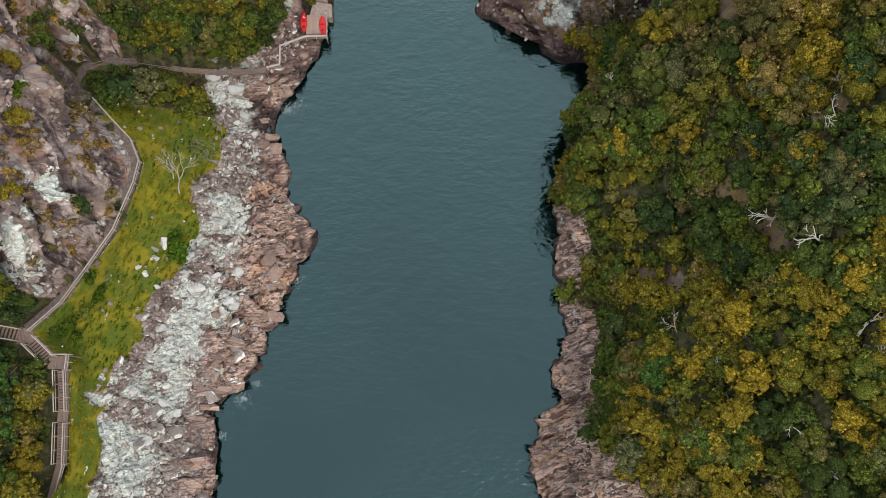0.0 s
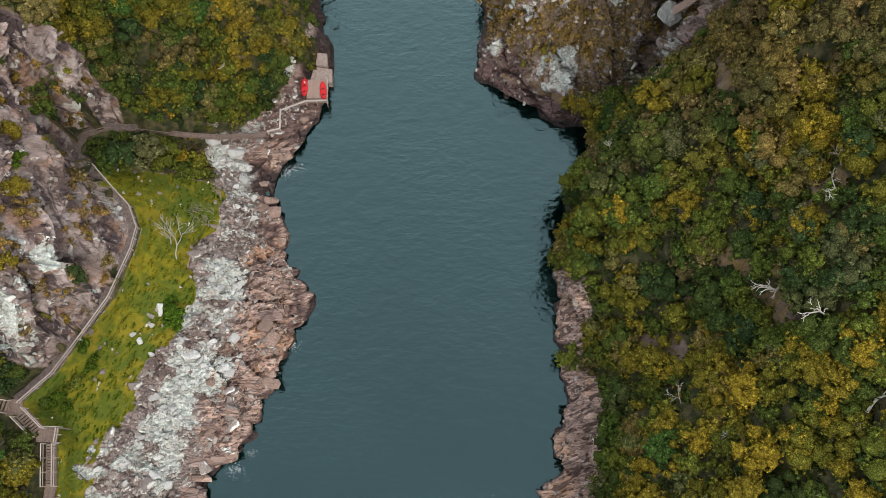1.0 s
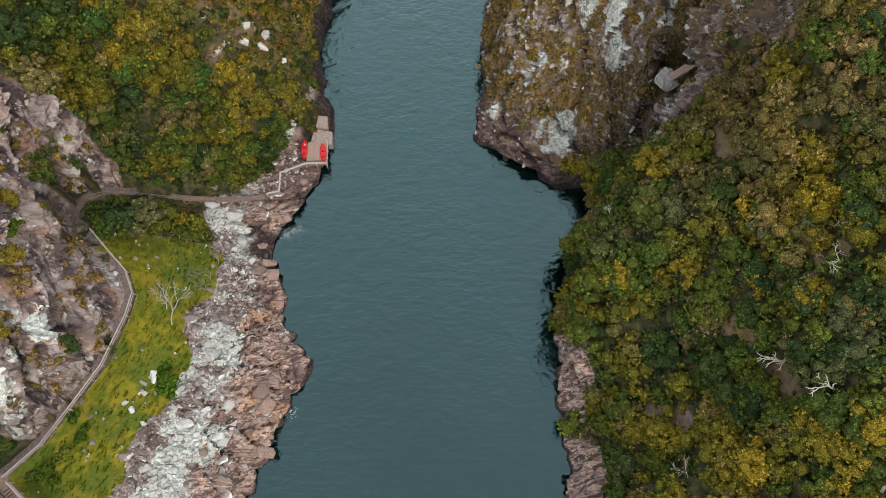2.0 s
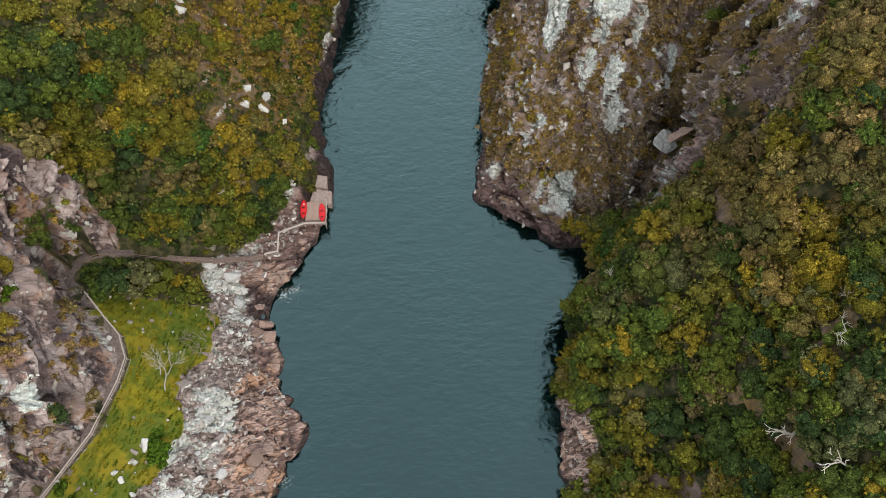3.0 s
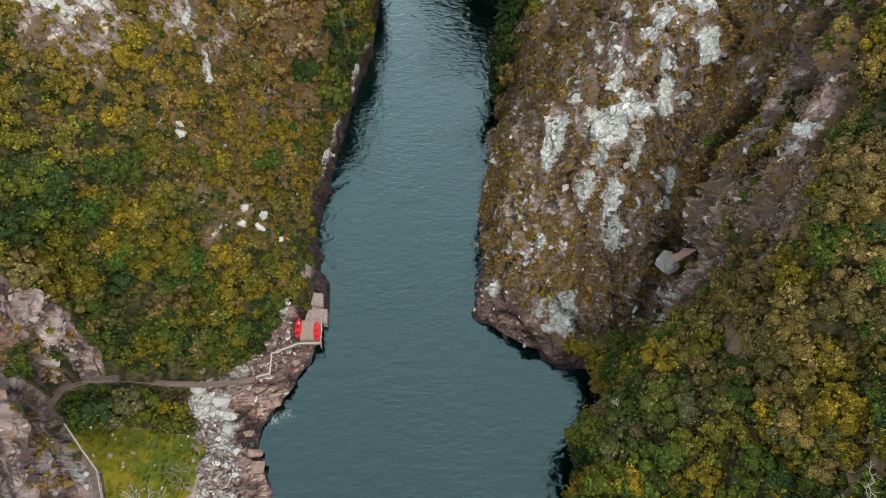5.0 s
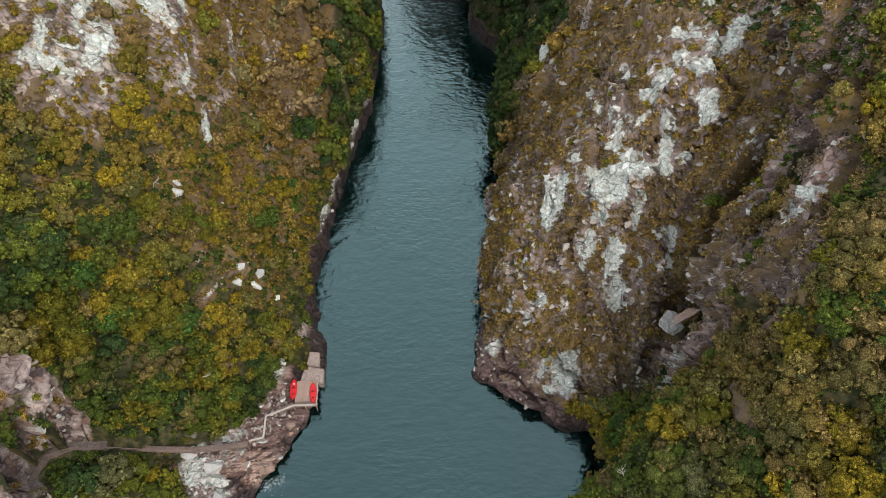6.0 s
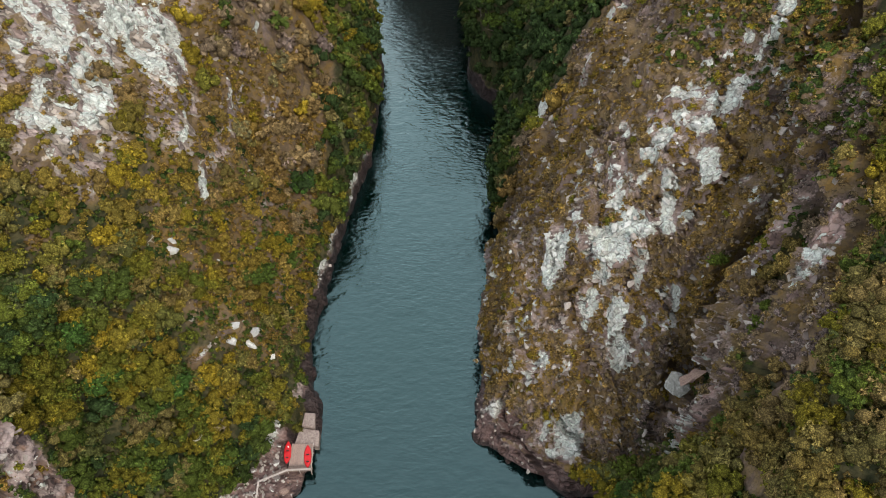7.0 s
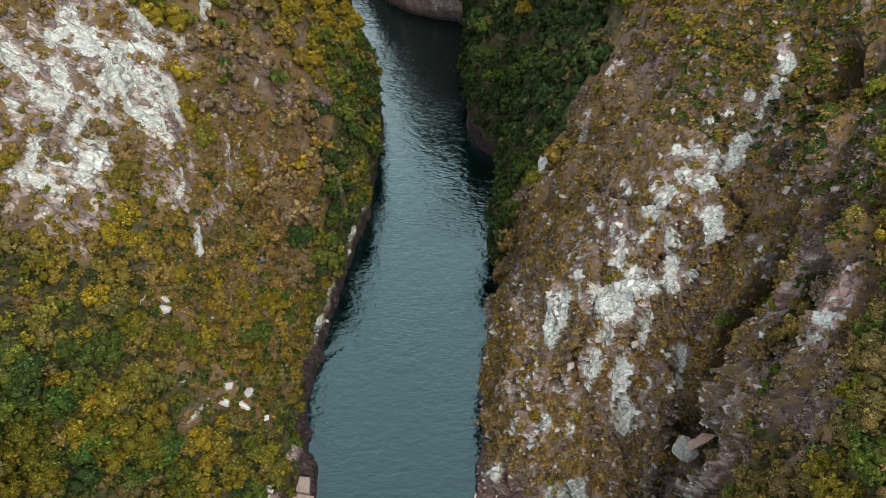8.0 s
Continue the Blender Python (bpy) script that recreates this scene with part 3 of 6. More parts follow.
def bed_path(p):
    """Cuts the path's bed into the slope."""
    best, level = np.full(len(p), 99.0), np.zeros(len(p))
    for a, b in list(zip(WAY, WAY[1:])) + list(zip(FLIGHTS, FLIGHTS[1:])):
        a, b = np.array(a), np.array(b)
        d = b - a
        t = np.clip(((p[:, :2] - a[:2]) @ d[:2]) / (d[:2] @ d[:2]), 0, 1)
        q = a + t[:, None] * d
        r = np.linalg.norm(p[:, :2] - q[:, :2], axis=1)
        near = r < best
        best, level = np.where(near, r, best), np.where(near, q[:, 2], level)
    w = (1 - ramp(best, 0.7, 1.7)) * (np.abs(p[:, 2] - level) < 7)
    p[:, 2] = p[:, 2] * (1 - w) + (level - 0.06) * w
    return p


WHITE_SHORE = [((-33, 47, 4), (-30.5, 44, 2.4), 2.4), ((-30.4, 40, 2.6), (-30.6, 31, 4), 2.6), ((-31, 27, 5), (-33, 18, 6), 3.6), ((-32, 16, 5), (-36.5, 6, 5), 3.6), ((-38, 3, 5), (-41, -8, 7), 3.8), ((-41, -8, 7), (-44, -16, 9), 3.5), ((-33, 50, 3.6), (-29, 52, 3.4), 1.3), ((-43.5, 2, 9.6), (-42, -3, 8.4), 1.6), ((-34.6, 51.5, 6), (-31.5, 53, 5), 1.3), ((-28.6, 54.5, 3.6), (-27.8, 57, 3.6), 1.2), ((-25, 60.4, 4), (-24, 63, 4.2), 1.0)]
WHITE_SPECKS = [((-39.4, 19.6, 9.0), (-38.4, 18.0, 8.4), 0.5), ((-41.4, 18.2, 9.6), (-40.6, 17.4, 9.2), 0.45), ((-43.0, 19.0, 11.0), (-42.7, 18.6, 11.0), 0.35), ((-41.9, 4.7, 8.8), (-42.4, 3.6, 9.0), 0.6), ((-44.5, 1.6, 11.0), (-43.9, 0.8, 10.6), 0.7), ((-43.6, 4.0, 10.0), (-43.4, 3.4, 9.8), 0.5), ((22, -8.6, 5.5), (23.5, -8.4, 7), 0.9), ((18.6, -4.4, 3.5), (19.6, -4.0, 5), 0.8), ((-38.4, 31.0, 10), (-36.6, 29.6, 9), 0.7), ((-36.4, 26.2, 8), (-34.0, 25.6, 6.4), 1.2)]
WHITE_CLIFF = [((-48.6, 19.5, 25), (-48, 16.8, 19.5), 1.7), ((-49.4, 14.4, 16.2), (-50.8, 15.4, 20.6), 1.3), ((-48.6, 47, 19.6), (-47, 48.4, 18.4), 1.2), ((-43.6, 33.4, 13.6), (-44.2, 36, 14.2), 0.9), ((-44.6, 24, 24), (-46.4, 28.6, 24), 1.2)]
WHITE_TERRACE = [((-53.7, 97.7, 54.0), (-50.4, 96.2, 51.3), 1.6), ((-50.4, 96.2, 51.3), (-48.5, 93.9, 47.8), 1.7), ((-49.0, 106.6, 54.3), (-48.5, 105.7, 52.8), 1.3), ((-49.9, 102.2, 52.3), (-47.3, 105.5, 51.7), 1.4), ((-46.9, 103.6, 51.1), (-44.6, 100.5, 47.0), 2.3), ((-48.9, 99.3, 51.1), (-47.5, 96.4, 48.3), 1.1), ((-46.2, 97.5, 47.1), (-45.2, 97.8, 45.9), 1.1), ((-52.2, 92.2, 49.8), (-51.9, 91.8, 49.2), 0.9), ((-46.3, 94.2, 45.5), (-46.0, 91.9, 44.0), 1.4), ((-44.3, 91.8, 42.7), (-44.4, 88.4, 41.2), 1.7), ((-49.8, 89.2, 46.0), (-49.8, 87.2, 44.1), 1.0), ((-51.1, 85.2, 44.0), (-48.1, 85.7, 42.6), 1.1), ((-44.6, 96.1, 44.1), (-44.0, 95.9, 43.6), 0.8), ((-47.1, 85.2, 41.2), (-47.0, 85.1, 40.5), 1.0)]
WHITE_FACE = [((-42.3, 111.3, 50.3), (-41.0, 107.2, 48.2), 1.8), ((-41.0, 110.5, 49.0), (-39.8, 107.8, 47.4), 1.2), ((-43.0, 104.7, 49.2), (-42.4, 101.1, 42.9), 1.7), ((-42.1, 106.1, 48.0), (-39.2, 103.2, 42.5), 2.2), ((-39.1, 105.7, 43.6), (-38.1, 104.8, 41.4), 1.4), ((-41.3, 100.8, 42.2), (-37.8, 99.8, 39.8), 1.5), ((-37.6, 103.6, 39.8), (-37.0, 100.1, 38.3), 0.7), ((-36.6, 124.1, 47.1), (-35.6, 115.3, 46.0), 0.9), ((-37.2, 113.2, 46.6), (-37.0, 112.3, 46.2), 0.6), ((-32.1, 105.3, 35.0), (-32.3, 103.7, 30.7), 0.6), ((-30.5, 127.9, 39.1), (-30.6, 127.1, 38.5), 0.5), ((-29.5, 118.5, 36.6), (-29.8, 116.2, 36.0), 0.5), ((-29.7, 110.8, 30.9), (-28.5, 109.6, 26.0), 0.6), ((-36.5, 96.4, 35.6), (-36.0, 92.5, 34.2), 0.7)]
WHITE_KNOBS = [((-37.0, 79.0, 25.0), (-36.9, 80.2, 26.4), 0.9), ((-30.3, 72.3, 12.9), (-29.6, 73.6, 14), 1.0), ((-28.1, 72.9, 10.0), (-27.6, 74.4, 11.6), 1.0), ((-34.7, 92.6, 29.6), (-34.2, 88.4, 27), 0.8), ((-25.4, 72.0, 7.6), (-25.2, 72.6, 8.2), 0.5), ((-33, 67, 16.4), (-32.2, 69.4, 16), 0.7)]
WHITE_CREST = [((41.0, 90.9, 55.8), (39.5, 89.1, 54.8), 0.8), ((39.6, 88.8, 54.2), (39.0, 88.7, 50.0), 0.6), ((37.6, 90.4, 52.0), (37.8, 90.2, 51.7), 0.6), ((37.4, 87.3, 47.3), (35.9, 85.6, 45.1), 1.1), ((36.0, 90.3, 49.2), (33.4, 89.8, 48.3), 0.6), ((30.1, 87.9, 45.5), (32.5, 86.5, 45.7), 0.7), ((30.5, 85.0, 43.8), (34.0, 82.7, 44.0), 1.0), ((29.1, 84.1, 41.9), (26.5, 82.1, 40.4), 1.0), ((33.5, 80.7, 41.2), (33.8, 79.0, 40.0), 1.2), ((28.9, 79.4, 39.2), (29.6, 78.5, 35.6), 0.8), ((22.0, 88.9, 36.7), (21.2, 87.7, 35.8), 0.8), ((24.9, 88.7, 39.3), (24.9, 87.0, 39.4), 0.6), ((25.3, 108.4, 43.8), (28.2, 109.3, 45.5), 0.5), ((42.8, 78.9, 47.2), (41.1, 77.7, 53.0), 0.4)]
WHITE_SLABS = [((18.2, 80.0, 31.2), (18.8, 79.9, 31.3), 0.9), ((16.8, 78.6, 28.2), (15.3, 76.6, 23.2), 1.6), ((21.6, 76.8, 30.2), (23.0, 75.3, 29.6), 2.2), ((21.9, 73.9, 26.5), (22.3, 74.1, 26.0), 1.1), ((24.2, 77.0, 32.1), (27.5, 75.9, 33.3), 1.1), ((26.8, 75.2, 29.6), (26.4, 72.5, 25.8), 0.9), ((29.5, 78.9, 36.4), (29.6, 75.8, 33.3), 0.8), ((31.4, 76.5, 34.8), (31.8, 76.2, 35.1), 0.8), ((20.9, 72.9, 22.8), (20.6, 72.0, 21.3), 1.4), ((15.7, 75.3, 22.3), (16.0, 75.3, 22.3), 0.7), ((24.3, 70.4, 23.5), (24.9, 67.0, 16.0), 1.4), ((28.0, 70.4, 20.9), (28.8, 66.6, 18.0), 0.6), ((32.3, 72.8, 24.1), (32.5, 70.3, 20.2), 0.6), ((15.6, 82.3, 27.7), (15.0, 79.6, 29.4), 0.4)]
WHITE_FOOT = [((14.1, 68.0, 12.8), (11.0, 68.7, 11.0), 1.0), ((15.2, 68.7, 14.0), (15.1, 67.3, 13.9), 0.8), ((12.7, 66.0, 13.0), (13.4, 67.1, 10.1), 0.7), ((8.2, 65.6, 4.8), (8.4, 65.1, 4.7), 1.1), ((10.1, 66.9, 4.6), (10.2, 66.1, 4.3), 0.6), ((16.6, 64.0, 9.7), (16.9, 64.3, 7.1), 0.6), ((18.8, 61.7, 7.1), (18.8, 59.1, 4.9), 1.9), ((16.4, 58.7, 3.8), (16.9, 58.6, 3.9), 0.8), ((11.1, 78.6, 16.5), (11.1, 77.6, 16.9), 0.4), ((9.3, 70.9, 6.0), (9.3, 70.3, 5.7), 0.4), ((20.4, 71.0, 19.3), (20.5, 70.5, 18.3), 0.5), ((8.7, 84, 14), (8.7, 82.6, 14.3), 0.5), ((28.4, 61.6, 8.9), (28.8, 61.7, 6.9), 0.6)]
WHITE_FAR = [((-20.6, 97, 3.4), (-20.2, 104, 3.6), 1.5), ((-17.6, 110, 4), (-16.6, 116, 4), 1.2), ((-15.6, 122, 4), (-14.6, 130, 4), 1.2), ((-20.6, 90, 3.4), (-20.4, 94, 3.6), 1.1), ((8.2, 200, 16), (8.6, 196, 34), 3.5), ((8, 186, 12), (7.6, 178, 14), 2.0), ((16.4, 105, 27), (17.4, 107, 30), 0.9), ((16, 26, 3), (17.2, 28, 4), 0.8)]


WHITE_WIDE = [((13, 82, 22), (12, 68, 12), 4.0), ((22, 80, 33), (25, 68, 20), 5.0), ((30, 82, 41), (37, 88, 49), 4.0), ((12, 64, 4), (20, 60, 7), 3.6), ((-52, 100, 54), (-46, 84, 40), 6.5), ((-44, 106, 50), (-38, 95, 36), 5.5), ((-50, 108, 56), (-38, 110, 47), 3.4), ((-34, 92, 28), (-31, 106, 30), 1.6), ((-28, 112, 26), (-30, 100, 21), 1.2), ((-48, 17, 20), (-47.5, 24, 27), 2.0), ((-48, 47, 20), (-50, 51, 27), 2.2), ((-36, 30, 8), (-40.5, 18, 9.5), 0.6)]
OPENINGS = [((33.1, 24.3, 23.3), (33.6, 23.2, 23.4), 1.5), ((29.7, 22.6, 17), (29, 21.6, 16.6), 1.4), ((29.1, 15.1, 14.1), (28, 17, 13.6), 1.6), ((35.2, 20.1, 24.3), (37.2, 17.2, 27.3), 1.3), ((26.8, 16.7, 11.7), (25.4, 17.4, 10), 1.0), ((32.9, 44.9, 29), (32.3, 48.7, 27.2), 1.8), ((34.1, 40.7, 30.2), (33.4, 43, 29.6), 1.2), ((20.4, 33.1, 12.5), (20.8, 36.5, 14.5), 1.0), ((39.6, 29.6, 34), (37.9, 27.7, 30.9), 1.3), ((-32.9, 83.9, 20), (-33.7, 79.3, 20), 1.7), ((-31.7, 81.4, 16), (-28.7, 76, 13.3), 1.2), ((-33.4, 66.7, 15.1), (-33, 68, 15.6), 1.3), ((-31.1, 92.3, 18.9), (-31.6, 88, 18.4), 1.3), ((-49.2, 72.6, 34.5), (-48.4, 74, 34.6), 1.1)]
GRAIN = np.array([[0.95, 0.3, 0.1], [-0.3, 0.95, 0.15], [-0.05, -0.17, 0.98]])
RIBS = [((34, 65, 20), (36.5, 66, 28), 0.9), ((36.5, 66, 28), (38.5, 69, 36), 0.9), ((38.5, 69, 36), (40.8, 71.6, 44), 0.9), ((40.8, 71.6, 44), (44.6, 80, 54), 1.0), ((36.3, 56.6, 31.6), (38, 59.6, 36.5), 0.8), ((38, 59.6, 36.5), (39.8, 62.5, 41.6), 0.9), ((39.8, 62.5, 41.6), (43, 68.8, 50), 0.9), ((31.4, 56, 11.4), (34, 58, 22), 0.8), ((34, 58, 22), (36.4, 60.6, 30), 0.8)]


def cover(p):
    """For points of the ground: white lichen, turf, leaf litter, tan ledges, tide line, pink stone, and how bare it is."""
    x, y, z = p.T
    left = x < -2
    wob = fbm(p, 5.0, 3, 4, 0.62) * 1.35
    turf_x, path_x = along(TURF_EDGE, y), along(PATH_LINE, y)
    low_left = left & (y < 70)
    shore = np.where(low_left, ramp(x - turf_x + wob, -0.6, 0.8), 1 - ramp(z + wob, 2.2, 4.2))
    right_low = (~left) & (y < 30)
    edge_r = along([(-16, 24), (-10, 23.4), (-6, 21.6), (-3, 19.6), (0, 20.6), (5, 20.8), (10, 21.6), (13, 21.4), (15, 20.2), (17, 18.6), (20, 20.6), (23, 20.6), (26, 19.6), (28, 18.6)], y)
    shore = np.where(right_low, np.maximum(1 - ramp(x - edge_r + 0.5 * wob, -0.6, 0.8), shore), shore)
    turf = np.where(low_left & (y < 43) & (y > -16), (1 - ramp(x - turf_x + wob, -0.6, 0.8)) * ramp(x - path_x, 0.2, 1.0), 0.0)
    turf = turf * (1 - ramp(y, 40, 43.5))
    crag = low_left * (1 - ramp(x - path_x, -1.0, -0.2)) * ramp(y, 12, 15) * (1 - ramp(y + wob - np.interp(x, (-60, -47, -45, -42), (52.5, 52, 51, 49)), -1, 1)) * (1 - ramp(z, 36, 42))
    spur = (~left) * ramp(y + 0.25 * wob, 55.0, 57.5) * (1 - ramp(y - 0.9 * x, 84, 98)) * (1 - ramp(x - along([(55, 31), (62, 36), (68, 38.5), (76, 42), (90, 50), (110, 60)], y), -1, 1.5))
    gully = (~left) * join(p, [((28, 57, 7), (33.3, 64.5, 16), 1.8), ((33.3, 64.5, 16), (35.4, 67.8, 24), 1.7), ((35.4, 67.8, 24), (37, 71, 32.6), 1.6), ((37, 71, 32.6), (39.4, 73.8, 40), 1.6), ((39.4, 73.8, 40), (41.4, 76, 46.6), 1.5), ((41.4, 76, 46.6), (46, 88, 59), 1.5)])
    scar = (~left) * join(p, [((33.6, 58, 18), (37, 62, 33), 4.4), ((37, 57.5, 37), (41, 66, 45), 4.2), ((40.6, 65, 45), (43.8, 76, 54), 4.0), ((36, 53, 35), (38, 56, 40), 2.6)])
    heath_l = left * ramp(y, 62, 80) * (0.2 + 0.7 * ramp(x, -44, -32)) * (1 - ramp(x - 0.06 * (y - 80), -24.5, -21)) * (1 - 0.75 * ramp(y, 118, 160))
    white = join(p, WHITE_SHORE + WHITE_SPECKS + WHITE_CLIFF + WHITE_TERRACE + WHITE_FACE + WHITE_KNOBS + WHITE_CREST + WHITE_SLABS + WHITE_FOOT + WHITE_FAR)
    q = p @ GRAIN
    streak = fbm(q * np.array([1.0, 1.0, 0.34]), 2.0, 61, 4, 0.6)
    wide = join(p, WHITE_WIDE)
    terrace = left * (y > 60) * wide
    heath_l = np.maximum(heath_l, 1.3 * terrace)
    white = np.maximum(white, np.where(left, 0.2, 0.24) * wide)
    patchy = ramp(fbm(p, 4.5, 63, 3), -0.35, 0.3)
    white = np.where(low_left, white * (0.38 + 0.62 * patchy), white)
    white = np.clip(white * (np.where(left & (y > 60), 0.70, np.where(low_left, 0.88, 0.97)) + 0.42 * streak) + 0.4 * np.maximum(spur, 0.6 * crag) * ramp(streak, 0.35, 0.8), 0, 1)
    white = white * np.where((y > 54) & (x > 0), ramp(z + 0.4 * wob, 1.8, 3.4), 1)
    turf = turf * (1 - ramp(white, 0.42, 0.7))
    rib = np.clip((~left) * join(p, [(a, b, 1.25 * r) for a, b, r in RIBS]) * (1.1 + 0.7 * streak), 0, 1)
    white = np.maximum(white, 0.62 * rib * ramp(streak, 0.0, 0.4))
    tan = np.where(low_left, ramp(x - turf_x, 3.6, 7.5) * ramp(x, -36, -29), np.where(right_low, shore, 0.15 * shore))
    tide = 1 - ramp(z + 0.35 * wob, 0.25, 1.5)
    tide = np.maximum(tide, np.where((y > 50) & (z < 8), 0.55 * (1 - ramp(z + 0.5 * wob, 1.8 + 0.9 * (x > 0), 4.2 + 1.2 * (x > 0))) + 0.35 * (1 - ramp(z + 0.3 * wob, 0.5, 1.8)), 0))
    far_wall = ramp(y, 199, 206) * ramp(x, -25, -22) * (1 - ramp(x, 11, 14)) * (1 - ramp(z, 34, 44))
    tide = np.maximum(tide, 0.97 * (1 - far_wall) * (left | (y > 96)) * (y > 62) * (1 - ramp(z + 0.6 * wob, 2.6, 4.8)))
    tide = np.maximum(tide, 0.72 * (x > 0) * (y > 52) * (y < 90) * (1 - ramp(z + 0.7 * wob, 3.0, 5.4)))
    crack = fbm(p, 2.4, 11, 3)
    opening = join(p, OPENINGS) * (1 - shore)
    bare = np.maximum.reduce([shore, far_wall, 0.5 * opening, crag * ramp(crack, -0.3, 0.05), 0.85 * white, 0.3 * spur, 0.25 * gully, 0.15 * scar, 0.7 * rib])
    litter = (1 - far_wall) * (1 - shore) * (1 - turf) * (1 - 0.85 * terrace * ramp(crack, -0.45, -0.1)) * (1 - 0.9 * crag) * (1 - 0.35 * spur) * (1 - 0.15 * scar) * (1 - white) * (1 - 0.9 * rib) * (1 - 0.2 * opening)
    pink = np.maximum.reduce([rib, 0.4 * scar, 0.75 * shore * (y > 46) * (y < 66), 0.3 * tan, 0.2 * crag, 0.35 * spur, 0.6 * opening])
    return dict(white=white, turf=turf, litter=litter, tan=tan, tide=tide, pink=pink, bare=np.clip(bare, 0, 1), shore=shore, crag=crag, spur=spur, gully=gully, rib=rib, scar=scar, heath=np.maximum(heath_l, opening), opening=opening, terrace=terrace)


def weather(sheet):
    """Breaks the smooth sheet up into ledges, blocks and hollows."""
    n = normals_of(sheet)
    p = sheet.reshape(-1, 3)
    c = cover(p)
    rocky = np.clip(np.maximum.reduce([c["shore"], c["crag"], c["white"], 0.8 * c["scar"], 0.85 * c["spur"], 0.25 + 0 * c["spur"]]), 0, 1)
    calm = 1 - 0.93 * c["turf"]
    q = p @ GRAIN
    ledge, rim = cells(q * np.array([0.32, 1.0, 0.8]), 1.5, 5)
    block, rim2 = cells(q * np.array([0.6, 1.0, 0.9]), 0.8, 8)
    tall, rim3 = cells(q * np.array([0.9, 0.6, 0.28]), 2.2, 21)
    steep = ramp(1 - n.reshape(-1, 3)[:, 2], 0.25, 0.55)
    h = (ledge - 0.5) * 1.0 + (block - 0.5) * 0.45 - 0.35 * (1 - ramp(rim, 0, 0.3)) - 0.2 * (1 - ramp(rim2, 0, 0.2))
    broad, rim4 = cells(q * np.array([0.3, 0.85, 0.8]), 2.6, 14)
    flat = c["tan"] * c["shore"]
    h = h * (1 - 0.75 * flat) + flat * ((broad - 0.5) * 0.8 - 0.4 * (1 - ramp(rim4, 0, 0.3)))
    h = h * (1 - 0.6 * steep) + steep * ((tall - 0.5) * 2.0 - 0.5 * (1 - ramp(rim3, 0, 0.4)))
    h = h * rocky * calm + calm * 0.8 * fbm(p, 7, 31, 3) * (0.4 + 0.6 * (1 - c["turf"])) - 6.5 * ramp(p[:, 2], 8, 18) * c["gully"] ** 1.4 + 3.2 * c["rib"] + 0.9 * c["white"] * steep + steep * calm * 1.5 * fbm(p * np.array([1.0, 1.0, 0.3]), 6.5, 41, 3)
    h = h - 3.6 * capsule(p, (-51.6, 41.6, 17.6), (-52, 45, 17), 2.0)
    dip = np.array([0.62, 0.55, -0.56])
    slab = p @ dip
    saw = np.mod(slab + 1.4 * fbm(p, 9, 71, 2), 4.4) / 4.4
    h = h + c["crag"] * (3.0 * saw - 1.5 - 1.4 * (1 - ramp(saw, 0, 0.1)))
    saw = np.mod(slab + 0.5 * fbm(p, 4, 75, 2), 1.3) / 1.3
    h = h + c["crag"] * (0.6 * saw - 0.3)
    slab = p @ np.array([0.74, 0.42, -0.30])
    saw = np.mod(slab + 2.2 * fbm(p, 8, 73, 3), 4.2) / 4.2
    h = h + np.maximum(c["spur"], 0.9 * c["scar"]) * (1.7 * saw - 0.85 - 1.0 * (1 - ramp(saw, 0, 0.12)))
    bench, rim5 = cells(q * np.array([0.42, 0.9, 0.7]) + 0.8 * np.stack([fbm(p, 5, 72, 2), fbm(p, 5, 76, 2), 0 * p[:, 0]], 1), 3.1, 27)
    h = h + c["tan"] * c["shore"] * ((bench - 0.5) * 1.7 - 0.7 * (1 - ramp(rim5, 0, 0.35))) * (0.3 + 0.7 * ramp(p[:, 2], 0.8, 2.4))
    fade = ramp(p[:, 2], -3.5, -0.5) * np.where(p[:, 1] > 66, 0.35 + 0.65 * ramp(p[:, 2], 1, 9), 1)
    out = p + n.reshape(-1, 3) * (h * fade)[:, None]
    out = bed_path(out)
    for x0, x1, y0, y1, top in ((-17.4, -13, 55, 68, -0.6), (-23.0, -16.4, 56.4, 61.3, 1.2), (-21.7, -16.4, 60.6, 64.0, 0.9), (-20.9, -16.4, 63.6, 66.6, 1.2)):
        w = ramp(out[:, 0], x0 - 1.2, x0) * (1 - ramp(out[:, 0], x1, x1 + 1)) * ramp(out[:, 1], y0 - 0.6, y0) * (1 - ramp(out[:, 1], y1, y1 + 0.6)) * (out[:, 2] > top)
        out[:, 2] += w * (top - out[:, 2])
    hole = (1 - ramp(np.abs(out[:, 1] - 43.2), 1.2, 2.8)) * ramp(out[:, 2], 13.9, 15) * (1 - ramp(out[:, 2], 17, 19.5)) * (out[:, 0] < -48)
    out[:, 0] -= 4.5 * hole
    return out.reshape(sheet.shape)


LAND_L, LAND_R = weather(SHEET_L), weather(SHEET_R)
NORM_L, NORM_R = normals_of(smooth_rows(smooth_rows(SHEET_L, 3, 0), 3, 1)), normals_of(smooth_rows(smooth_rows(SHEET_R, 3, 0), 3, 1))


